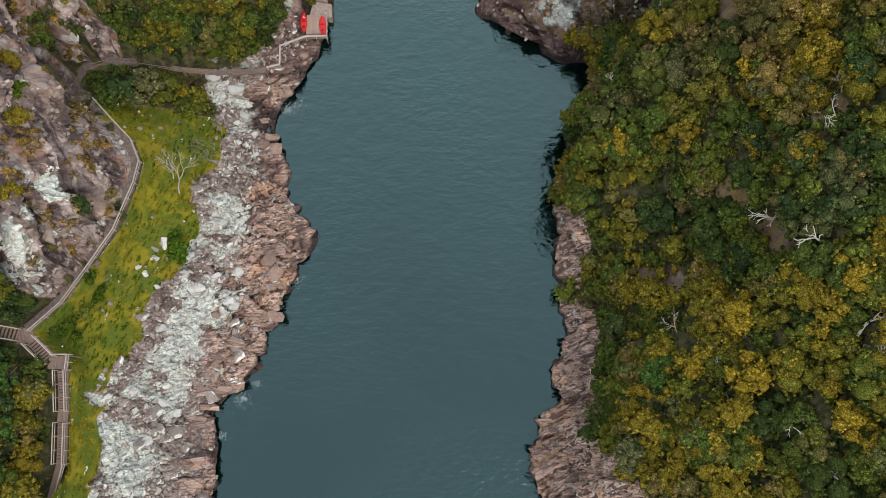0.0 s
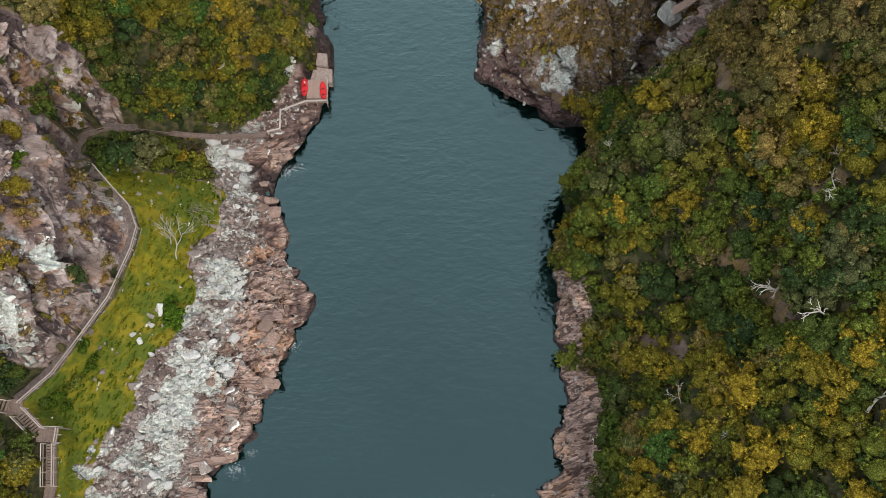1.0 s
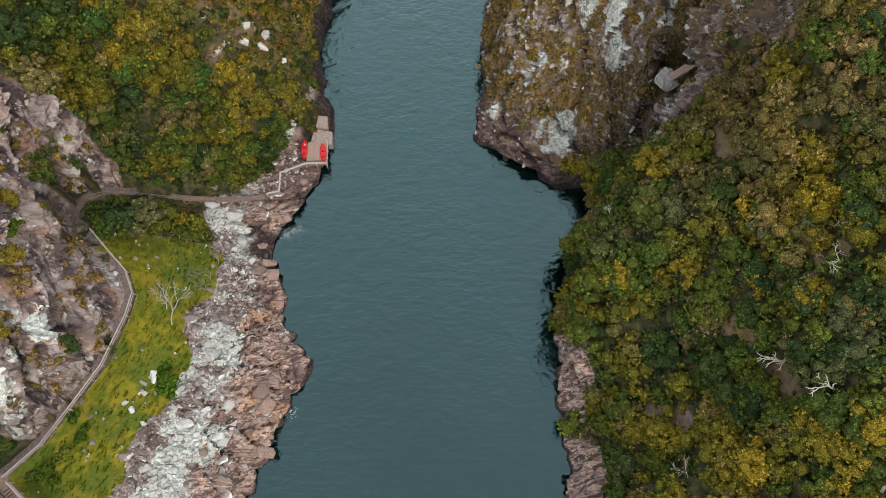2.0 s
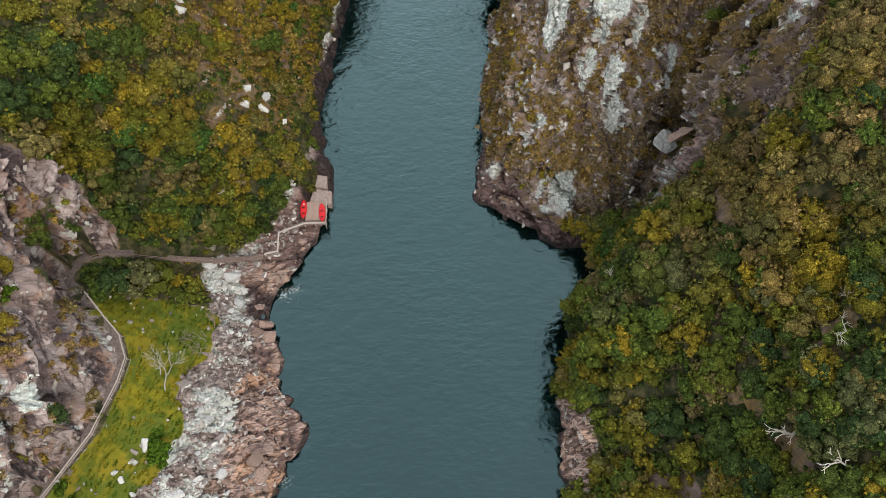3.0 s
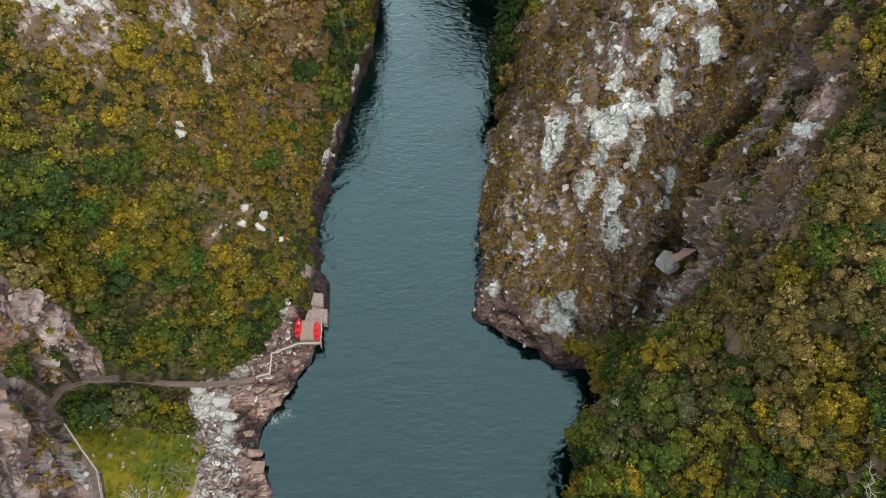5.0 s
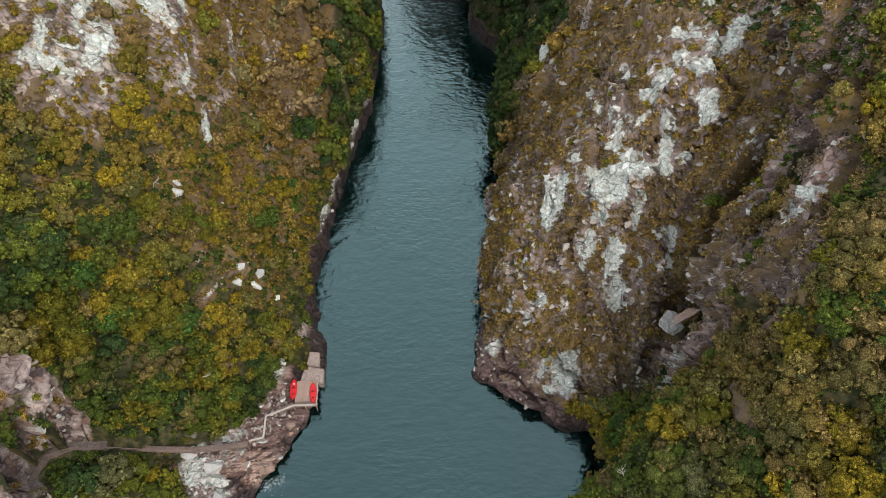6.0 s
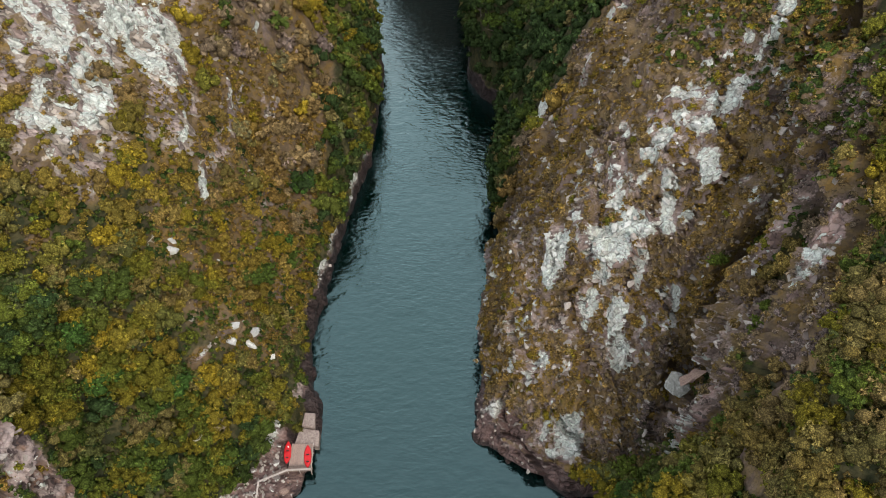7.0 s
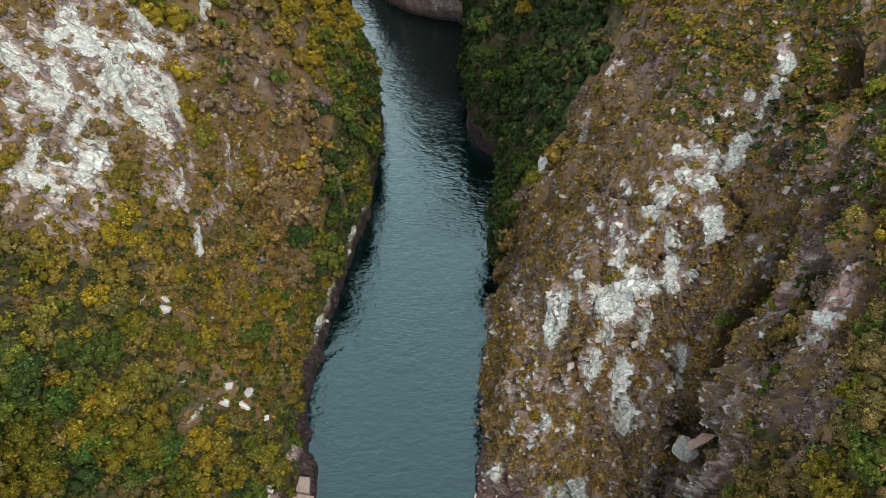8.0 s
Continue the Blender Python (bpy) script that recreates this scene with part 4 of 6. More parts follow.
def mesh_from(name, verts, faces, material, smooth=False):
    """A mesh from arrays of points and of triangles or quads."""
    me = bpy.data.meshes.new(name)
    faces = np.asarray(faces, np.int32)
    k = faces.shape[1]
    me.vertices.add(len(verts))
    me.vertices.foreach_set("co", np.asarray(verts, np.float32).ravel())
    me.loops.add(faces.size)
    me.loops.foreach_set("vertex_index", faces.ravel())
    me.polygons.add(len(faces))
    me.polygons.foreach_set("loop_start", np.arange(0, faces.size, k, dtype=np.int32))
    me.polygons.foreach_set("use_smooth", np.full(len(faces), smooth))
    me.materials.append(material)
    me.update(calc_edges=True)
    me.validate()
    return me


def paint(me, name, *channels):
    a = me.attributes.new(name, "FLOAT_COLOR", "POINT")
    c = np.ones((len(me.vertices), 4), np.float32)
    for k, v in enumerate(channels):
        c[:, k] = v
    a.data.foreach_set("color", c.ravel())


def build_ground():
    """One sheet: far left plateau, left bank, river bed, right bank, far right plateau."""
    def outer(land, way):
        e = land[:, -1]
        cols = []
        for d, up in ((12, 6), (40, 14), (120, 24), (900, 30)):
            c = e + np.array([way * d, 0, 0])
            c[:, 2] += up
            cols.append(c + np.stack([0 * e[:, 0], 0 * e[:, 0], 3 * np.sin(c[:, 1] / 17 + d)], 1))
        return np.stack(cols, 1)
    g = np.concatenate([outer(LAND_L, -1)[:, ::-1], LAND_L[:, ::-1], LAND_R, outer(LAND_R, 1)], 1)
    first, last = g[:1].copy(), g[-1:].copy()
    first[..., 1], last[..., 1] = -900, 1200
    first[..., 2] = np.minimum(first[..., 2], -4)
    g = np.concatenate([first, g, last], 0)
    r, c = g.shape[:2]
    i = np.arange(r * c).reshape(r, c)
    quads = np.stack([i[:-1, :-1], i[:-1, 1:], i[1:, 1:], i[1:, :-1]], -1).reshape(-1, 4)
    p = g.reshape(-1, 3)
    me = mesh_from("ground", p, quads, GROUND)
    k = cover(p)
    paint(me, "cover", k["white"], k["turf"], k["litter"])
    # the gully counts as not heathy: it takes the floor colour darkened for shade
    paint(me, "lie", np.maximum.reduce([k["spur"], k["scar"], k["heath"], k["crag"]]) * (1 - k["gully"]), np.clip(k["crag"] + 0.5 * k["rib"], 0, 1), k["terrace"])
    paint(me, "stone", k["tan"], k["tide"], k["pink"])
    return tagged(new("ground", me), "steep rocky gorge banks with white lichened quartzite and turf", "ground", kind="structure")


ground = build_ground()


def build_water():
    s = np.array([[-1200, -900, 0], [1200, -900, 0], [1200, 1200, 0], [-1200, 1200, 0]], float)
    return tagged(new("water", mesh_from("water", s, [[0, 1, 2, 3]], WATER)), "calm dark teal river water with fine ripples", "water", kind="structure")


water = build_water()


# ---- plants ----
rng = np.random.default_rng(7)
DARK, GREEN, OLIVE, GOLD, SAGE, HEATH, MAUVE, RUST, GREY = (np.array(c) for c in ((0.040, 0.068, 0.022), (0.096, 0.128, 0.021), (0.214, 0.170, 0.020), (0.284, 0.212, 0.022), (0.140, 0.146, 0.060), (0.235, 0.178, 0.095), (0.235, 0.182, 0.165), (0.265, 0.170, 0.048), (0.2, 0.19, 0.17)))


def ico_triangles(level):
    """The twenty triangles of a ball's rough inner shape."""
    bm = bmesh.new()
    bmesh.ops.create_icosphere(bm, subdivisions=level, radius=1.0)
    t = np.array([[v.co[:] for v in f.verts] for f in bm.faces])
    bm.free()
    return t


ICO = ico_triangles(1)


def puff(count, flat=0.75, lobes=5, leaf=0.2, seed=0, core=ICO, each=8):
    """One bush of radius 1: lobes on a dome, each set with small sprays of leaves over a rough inner mass coloured
    darker, as if shaded.
    """
    r = np.random.default_rng(seed)
    a, d = r.uniform(0, 6.2832, lobes), np.sqrt(r.uniform(0, 1, lobes)) * 0.66
    d[0] = 0.1
    sizes = r.uniform(0.75, 1.25, lobes) * min(0.6, 1.02 / lobes ** 0.42)
    mids = np.stack([np.cos(a) * d, np.sin(a) * d, 0.5 * (1 - d ** 2) * r.uniform(0.2, 1.25, lobes) - 0.12], 1)
    sprays = max(lobes, count // each)
    which = np.concatenate([np.arange(lobes), r.integers(0, lobes, sprays - lobes)])
    d = r.normal(size=(sprays, 3))
    d[:, 2] = np.abs(d[:, 2]) * 1.1 - 0.25
    d /= np.linalg.norm(d, axis=1, keepdims=True)
    hearts = mids[which] + d * (sizes[which] * r.uniform(0.72, 0.98, sprays))[:, None]
    reach = leaf * r.uniform(1.0, 1.6, sprays)
    shade = r.uniform(0.78, 1.22, sprays) * (r.uniform(0.68, 1.32, lobes))[which]
    own = np.repeat(np.arange(sprays), each)
    count = len(own)
    e = d[own] * 0.75 + r.normal(size=(count, 3))
    e /= np.linalg.norm(e, axis=1, keepdims=True)
    c = hearts[own] + e * (reach[own] * r.uniform(0.55, 1.0, count))[:, None]
    n = e + r.normal(size=(count, 3)) * 0.3 + np.array([0, 0, 0.25])
    n /= np.linalg.norm(n, axis=1, keepdims=True)
    a = np.cross(n, r.normal(size=(count, 3)))
    a /= np.linalg.norm(a, axis=1, keepdims=True)
    b = np.cross(n, a)
    s = leaf * r.uniform(0.6, 1.3, (count, 1))
    w = r.uniform(0.6, 1.0, (count, 1))
    corners = np.stack([c - a * s, c + a * s * 0.6 - b * s * w, c + a * s * 0.5 + b * s * w], 1)
    tone = shade[own] * r.uniform(0.86, 1.14, count)
    face = 0.45 * e + 0.55 * d[own] + 0.35 * n
    face /= np.linalg.norm(face, axis=1, keepdims=True)
    face = np.repeat(face[:, None], 3, 1)
    core = core[core.mean(1)[:, 2] > -0.2]
    inner = np.concatenate([core * sizes[k] * 0.7 * (1 + 0.42 * value_noise(core.reshape(-1, 3) + 7.0 * k + seed, 0.7, 9).reshape(core.shape[0], 3, 1)) + mids[k] for k in range(lobes)])
    corners = np.concatenate([corners, inner])
    face = np.concatenate([face, np.tile(core, (lobes, 1, 1))])
    corners[..., 2] = corners[..., 2] * flat + 0.25
    # inner mass at 0.62 tone: shade between the sprays is put into its colour
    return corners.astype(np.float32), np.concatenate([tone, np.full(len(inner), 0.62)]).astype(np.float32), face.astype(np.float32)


def leaf_mesh(name, verts, tints, faces):
    """Loose leaves, each shaded with the roundness of its spray."""
    me = mesh_from(name, verts, np.arange(len(verts)).reshape(-1, 3), LEAF, True)
    paint(me, "tint", tints[:, 0], tints[:, 1], tints[:, 2])
    a = me.attributes.new("custom_normal", "FLOAT_VECTOR", "POINT")
    a.data.foreach_set("vector", np.ascontiguousarray(faces / np.linalg.norm(faces, axis=1, keepdims=True), np.float32).ravel())
    return me


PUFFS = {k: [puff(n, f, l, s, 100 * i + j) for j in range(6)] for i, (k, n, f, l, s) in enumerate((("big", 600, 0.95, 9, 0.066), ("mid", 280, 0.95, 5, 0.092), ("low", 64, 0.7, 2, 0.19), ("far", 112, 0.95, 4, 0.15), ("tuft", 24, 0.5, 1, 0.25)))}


def scrub(name, label, spots, normals, radii, kinds, colours, turn):
    """One object of many bushes that nobody could count."""
    vs, ts, ns = [], [], []
    for i in range(len(spots)):
        q, tone, face = PUFFS[kinds[i]][i % 6]
        co, si = math.cos(turn[i]), math.sin(turn[i])
        up = normals[i] * 0.55 + np.array([0, 0, 0.6])
        up /= np.linalg.norm(up)
        e = np.cross(up, (si, co, 0.1))
        e /= np.linalg.norm(e)
        m = np.stack([e, np.cross(up, e), up])
        vs.append(q.reshape(-1, 3) @ (m * radii[i]) + spots[i])
        ns.append(face.reshape(-1, 3) @ m)
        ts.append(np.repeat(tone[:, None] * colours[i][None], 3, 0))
    me = leaf_mesh(name, np.concatenate(vs), np.concatenate(ts), np.concatenate(ns))
    return tagged(new(name, me), label, "shrubs", kind="stuff")


def scatter(land, norm, rows, spacing, seed):
    """Random places on a bank, about evenly over its surface, within a stretch of the river."""
    r = np.random.default_rng(seed)
    k = (STEP_Y[:-1] >= rows[0]) & (STEP_Y[:-1] < rows[1])
    a = land[1:, :-1] - land[:-1, :-1]
    b = land[:-1, 1:] - land[:-1, :-1]
    sm = smooth_rows(smooth_rows(np.linalg.norm(np.cross(a, b), axis=2), 4, 0), 4, 1)
    area = np.where(k[:, None], sm, 0) * (land[:-1, :-1, 2] > 0.8)
    n = int(area.sum() / spacing ** 2)
    pick = r.choice(area.size, n, p=(area / area.sum()).ravel())
    i, j = np.unravel_index(pick, area.shape)
    f, g = r.random((n, 1)), r.random((n, 1))
    p = land[i, j] + f * a[i, j] + g * b[i, j]
    return p, norm[i, j]


WALKED = [tuple(np.array(a) + (np.array(b) - np.array(a)) * f) for a, b in zip(WAY, WAY[1:]) for f in (0, 0.25, 0.5, 0.75)] + [(-46, 5.3 - 1.3 * k, 14.6 - 0.25 * k) for k in range(15)] + [(-48.5, 6.9, 15.4), (-50.3, 8.6, 16), (-52, 8.9, 17), (-54, 9, 18.4)] + [(-43.4 + 1.6 * k, 47.9 + 0.31 * k, 10.3 - 0.74 * k) for k in range(11)]


def plant_bank(land, norm, rows, spacing, seed, scale=1.0):
    p, n = scatter(land, norm, rows, spacing, seed)
    r = np.random.default_rng(seed + 1)
    c = cover(p)
    tall = np.clip(1 - np.maximum.reduce([c["spur"], c["scar"], np.minimum(0.62 * c["heath"], 0.8), c["crag"], 0.8 * c["gully"]]), 0, 1)
    out = r.random(len(p)) < 1.25 * np.clip(c["bare"], 0, 1)
    out |= (c["turf"] > 0.3) | (c["shore"] > 0.45)
    out |= (c["white"] > 0.3) & (r.random(len(p)) < 0.95)
    upper = (p[:, 0] > 0) * ramp(p[:, 2], 46, 56)
    out |= r.random(len(p)) < 0.5 * np.maximum.reduce([c["spur"], c["scar"], 0.7 * c["terrace"]]) * (1 - upper)
    out |= (c["crag"] > 0.4) & (p[:, 1] > 40) & (r.random(len(p)) < 0.6)
    away = np.min([np.hypot(p[:, 0] - a[0], p[:, 1] - a[1]) + 0.3 * np.abs(p[:, 2] - a[2]) for a in WALKED], 0)
    out |= away < np.where(p[:, 1] > 44, 1.25, 1.8)
    out |= c["gully"] > 0.7
    out |= (p[:, 1] > 138) & (p[:, 2] < 5)
    far = p[:, 1] > 100
    out |= (p[:, 0] < np.where(far, -66, -57)) | (p[:, 0] > np.where(far, 52, 47)) | (p[:, 2] > 74)
    keep = np.where(~out)[0]
    p, n, tall, upper = p[keep], n[keep], tall[keep], upper[keep]
    c = {k: v[keep] for k, v in c.items()}
    wide, fine = 0.9 * fbm(p, 8, seed, 3), r.normal(size=len(p)) * 0.36
    v = wide + fine
    big = tall * r.random(len(p))
    kinds = np.where(big > 0.68, "big", np.where(big > 0.2, "mid", "low"))
    kinds = np.where((p[:, 1] > 104) & (kinds != "low"), "far", kinds)
    radii = np.where(kinds == "big", r.uniform(1.8, 3.2, len(p)), np.where(kinds == "far", r.uniform(0.9, 1.6, len(p)), np.where(kinds == "mid", r.uniform(1.1, 2.0, len(p)), r.uniform(0.5, 1.0, len(p))))) * scale
    radii = radii * np.where(p[:, 1] > 66, 0.45 + 0.55 * ramp(p[:, 2], 2, 9), 1)
    clear = np.min([np.hypot(p[:, 0] - a[0], p[:, 1] - a[1]) + 0.15 * np.abs(p[:, 2] - a[2]) for a in WALKED], 0)
    knobs = [np.array(a) * (1 - f) + np.array(b) * f for a, b, _ in WHITE_KNOBS + WHITE_FACE[9:] for f in (0, 0.5, 1)]
    clear = np.minimum(clear, np.min([np.linalg.norm(p - k, axis=1) for k in knobs], 0) - 0.9)
    radii = np.where(clear < 1.1 * radii + 0.5, np.maximum(0.25, (clear - 0.5) / 1.1), radii)
    left = p[:, 0] < 0
    far_green = np.where(left, ramp(p[:, 0] - 0.06 * (p[:, 1] - 80), -26.5, -22) * ramp(p[:, 1], 96, 116), ramp(p[:, 1], 96, 120))
    wood, low = np.stack([DARK, GREEN, OLIVE, GOLD]), np.stack([MAUVE, HEATH, RUST, OLIVE])

    def blend(row, at):
        at = np.clip(at, 0, len(row) - 1.001)
        k = at.astype(int)
        return row[k] * (1 - (at - k))[:, None] + row[k + 1] * (at - k)[:, None]

    warm = np.where(left & (p[:, 1] > 56), 0.02 + 0.85 * ramp(p[:, 1] + 0.25 * (p[:, 0] + 35), 62, 84), np.where(left, 0.0, np.where(p[:, 1] > 14, -0.15 + 0.35 * ramp(p[:, 1], 34, 48) * ramp(p[:, 2], 16, 30), 0.08)))
    a = blend(wood, 1.12 + 1.2 * v + warm - 1.7 * far_green)
    b = blend(low, 1.35 + 0.8 * left * (1 - 0.9 * ramp(p[:, 1], 84, 104)) + 1.3 * v + 0.8 * c["spur"] + 0.9 * (~left) * ramp(p[:, 2], 47, 57) - 0.75 * c["scar"] - 0.3 * c["gully"])
    cols = np.where((tall > 0.42 + 0.2 * left * ramp(p[:, 1], 82, 96) * r.random(len(p)))[:, None], a, b)
    odd = r.random(len(p))
    cols = np.where((odd < 0.08)[:, None] & (tall > 0.42)[:, None], 0.6 * SAGE + 0.4 * cols, cols)
    cols = np.where(((odd > 0.08) & (odd < 0.15 + 0.14 * c["heath"] + 0.12 * (~left) * ramp(p[:, 1], 28, 44) * (p[:, 1] < 90)))[:, None], 0.3 * HEATH + 0.25 * RUST + 0.45 * cols, cols)
    browned = 0.6 * (~left) * ramp(p[:, 1], 32, 46) * (1 - ramp(p[:, 1], 90, 100)) * ramp(p[:, 2], 15, 28) * (r.random(len(p)) < 0.75)
    cols = cols * (1 - browned)[:, None] + browned[:, None] * (0.45 * RUST + 0.2 * MAUVE + 0.15 * OLIVE)
    rusty = 0.32 * left * ramp(p[:, 1] + 0.3 * (p[:, 0] + 35), 60, 74) * (1 - ramp(p[:, 1], 90, 110)) * (r.random(len(p)) < 0.5)
    cols = cols * (1 - rusty)[:, None] + rusty[:, None] * (0.7 * RUST + 0.3 * HEATH)
    cols = np.where((r.random(len(p)) < 0.6 * upper)[:, None], 0.55 * GREEN + 0.45 * OLIVE, cols)
    green_in = (tall <= 0.42) & (odd > 0.9 - 0.25 * c["gully"] - 0.2 * c["heath"])
    cols = np.where(green_in[:, None], 0.5 * GREEN + 0.5 * OLIVE, cols)
    cols *= r.uniform(0.82, 1.2, (len(p), 1)) * np.where(left, 1.0, 0.95 + 0.05 * ramp(p[:, 1], 40, 56))[:, None]
    return p, n, radii, kinds, cols, r.uniform(0, 6.28, len(p))


def grow(name, label, land, norm, rows, spacing, seed, scale=1.0):
    p, n, radii, kinds, cols, turn = plant_bank(land, norm, rows, spacing, seed, scale)
    return scrub(name, label, p, n, radii, kinds, cols, turn)


def heathland(name, label, land, norm, rows, seed):
    """Fine low heath in mauve, rust, brown and olive drifts on the open rocky ground."""
    p, n = scatter(land, norm, rows, 0.82, seed)
    r = np.random.default_rng(seed + 1)
    c = cover(p)
    clear = np.hypot(p[:, 0] - 33.5, p[:, 1] - 63.6) > 3.2
    open_ground = np.maximum.reduce([c["spur"], c["scar"], c["gully"], np.where(p[:, 1] > 60, c["heath"] * (1 - 0.5 * c["terrace"]), 0), 0.5 * c["crag"]])
    keep = (open_ground > 0.45) & (r.random(len(p)) > 1.5 * c["white"] + 0.25 * c["terrace"] + 1.0 * c["rib"] + 0.25 * c["crag"]) & (c["shore"] < 0.4) & (c["gully"] < 0.72) & clear & (p[:, 2] > 3.5) & (p[:, 0] > -57) & (p[:, 0] < 47)
    p, n = p[keep], n[keep]
    c = {k: v[keep] for k, v in c.items()}
    row = np.stack([0.75 * MAUVE, MAUVE, HEATH, RUST, 0.7 * RUST + 0.3 * OLIVE, OLIVE])
    at = np.clip(1.9 + 1.4 * (p[:, 0] < 0) + 1.5 * fbm(p, 6, seed, 3) + r.normal(size=len(p)) * 0.6 + 0.5 * c["spur"] - 1.1 * c["scar"] - 1.6 * c["gully"] + 1.3 * (p[:, 0] > 0) * ramp(p[:, 2], 47, 57), 0, 4.99)
    k = at.astype(int)
    # heath is dimmed down the gully: its shade is put into the colour
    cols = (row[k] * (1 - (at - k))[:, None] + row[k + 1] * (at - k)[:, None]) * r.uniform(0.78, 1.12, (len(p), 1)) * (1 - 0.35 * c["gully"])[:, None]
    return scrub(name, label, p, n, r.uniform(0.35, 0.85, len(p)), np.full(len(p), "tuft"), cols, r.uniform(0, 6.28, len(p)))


def undergrowth(name, label, land, norm, rows, seed):
    """Low dark cover that fills the ground between the bushes."""
    p, n = scatter(land, norm, rows, 1.05, seed)
    r = np.random.default_rng(seed + 1)
    c = cover(p)
    away = np.min([np.hypot(p[:, 0] - a[0], p[:, 1] - a[1]) + 0.3 * np.abs(p[:, 2] - a[2]) for a in WALKED], 0)
    keep = (np.maximum.reduce([c["spur"], c["scar"], c["crag"], c["turf"], c["shore"], c["white"], c["terrace"], c["opening"], c["gully"]]) < 0.4) & (away > 1.6)
    keep |= (p[:, 0] > 0) & (p[:, 2] > 47) & (c["white"] < 0.3) & (c["rib"] < 0.4) & (r.random(len(p)) < 0.75)
    keep &= (p[:, 0] > -57) & (p[:, 0] < 47) & (p[:, 2] > 2.5)
    p, n = p[keep], n[keep]
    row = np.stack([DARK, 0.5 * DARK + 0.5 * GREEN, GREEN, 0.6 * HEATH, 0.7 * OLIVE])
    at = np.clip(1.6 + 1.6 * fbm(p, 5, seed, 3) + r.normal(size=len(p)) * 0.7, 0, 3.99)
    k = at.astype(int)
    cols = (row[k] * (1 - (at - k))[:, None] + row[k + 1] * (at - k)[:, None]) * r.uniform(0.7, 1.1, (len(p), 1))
    return scrub(name, label, p, n, r.uniform(0.5, 1.0, len(p)), np.full(len(p), "tuft"), cols, r.uniform(0, 6.28, len(p)))


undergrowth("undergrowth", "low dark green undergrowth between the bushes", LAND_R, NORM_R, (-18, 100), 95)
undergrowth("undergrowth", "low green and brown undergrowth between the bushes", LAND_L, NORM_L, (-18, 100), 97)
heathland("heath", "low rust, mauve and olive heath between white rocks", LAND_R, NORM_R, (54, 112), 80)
heathland("heath", "low rust and olive heath on the open hillside", LAND_L, NORM_L, (56, 116), 90)
scrub_near = grow("scrub", "dense olive and dark green coastal scrub on the steep slope", LAND_R, NORM_R, (-18, 100), 1.85, 40)
grow("scrub", "olive, gold and green fynbos scrub on the slope", LAND_L, NORM_L, (-18, 100), 1.8, 50)
grow("scrub", "dark green forest on the cliffs upstream", LAND_R, NORM_R, (100, 224), 2.3, 60, 1.6)
grow("scrub", "green and brown scrub on the cliffs upstream", LAND_L, NORM_L, (100, 224), 2.3, 70, 1.6)


# ---- trees ----
def part(name, bm, material, parent, label=""):
    """Links a bmesh or mesh as one mesh object under a thing or a part."""
    if isinstance(bm, bmesh.types.BMesh):
        me = bpy.data.meshes.new(name)
        bm.to_mesh(me)
        bm.free()
        me.materials.append(material)
    else:
        me = bm
    ob = new(name, me)
    ob.parent = parent
    return tagged(ob, label)


def tube(bm, points, radii, sides=6):
    """A tapered limb through the points."""
    rings = []
    for i, p in enumerate(points):
        p = Vector(p)
        d = Vector(points[min(i + 1, len(points) - 1)]) - Vector(points[max(i - 1, 0)])
        q = d.to_track_quat("Z", "Y")
        rings.append([bm.verts.new(p + q @ Vector((math.cos(6.2832 * k / sides), math.sin(6.2832 * k / sides), 0)) * radii[i]) for k in range(sides)])
    for a, b in zip(rings, rings[1:]):
        for k in range(sides):
            bm.faces.new((a[k], a[(k + 1) % sides], b[(k + 1) % sides], b[k]))
    bm.faces.new(rings[0][::-1])
    bm.faces.new(rings[-1])


def crown_mesh(name, colour, seed, count=1500, leaf=0.048):
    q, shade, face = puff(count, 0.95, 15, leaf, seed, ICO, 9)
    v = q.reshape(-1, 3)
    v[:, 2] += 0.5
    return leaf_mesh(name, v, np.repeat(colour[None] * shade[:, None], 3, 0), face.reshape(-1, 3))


def tree_model(colour, seed, label):
    r = random.Random(seed)
    base = new("tree")
    bm = bmesh.new()
    lean = (r.uniform(-0.15, 0.15), r.uniform(-0.15, 0.15))
    tube(bm, [(0, 0, -0.35), (lean[0] * 0.5, lean[1] * 0.5, 0.15), (lean[0], lean[1], 0.6)], [0.07, 0.055, 0.035], 7)
    for k in range(5):
        a = 1.257 * k + r.uniform(-0.4, 0.4)
        tube(bm, [(lean[0] * 0.6, lean[1] * 0.6, 0.2), (0.35 * math.cos(a), 0.35 * math.sin(a), 0.5), (0.72 * math.cos(a), 0.72 * math.sin(a), 0.72)], [0.035, 0.025, 0.01], 5)
    part("trunk", bm, BARK, base)
    part("crown", crown_mesh("crown", colour, seed), LEAF, base)
    return tagged(base, label, "tree", "trees on the slopes")


LOOKS = {"gold": (GOLD * 1.05, "golden-green milkwood tree with a rounded lobed crown"), "green": (np.array((0.085, 0.128, 0.024)), "mid-green broadleaf tree on the steep slope"), "dark": (DARK * 1.2, "dark green dense tree on the slope"), "olive": (OLIVE, "olive-green tree with an uneven crown"), "vivid": (np.array((0.060, 0.118, 0.024)), "vivid green leafy tree in the scrub"), "sage": (SAGE, "grey-green tree with a thin sparse crown")}
MODELS = {k: [tree_model(c, 900 + 10 * i + j, label) for j in range(3)] for i, (k, (c, label)) in enumerate(LOOKS.items())}
used_model = set()
LAND = np.concatenate([LAND_L.reshape(-1, 3), LAND_R.reshape(-1, 3)])


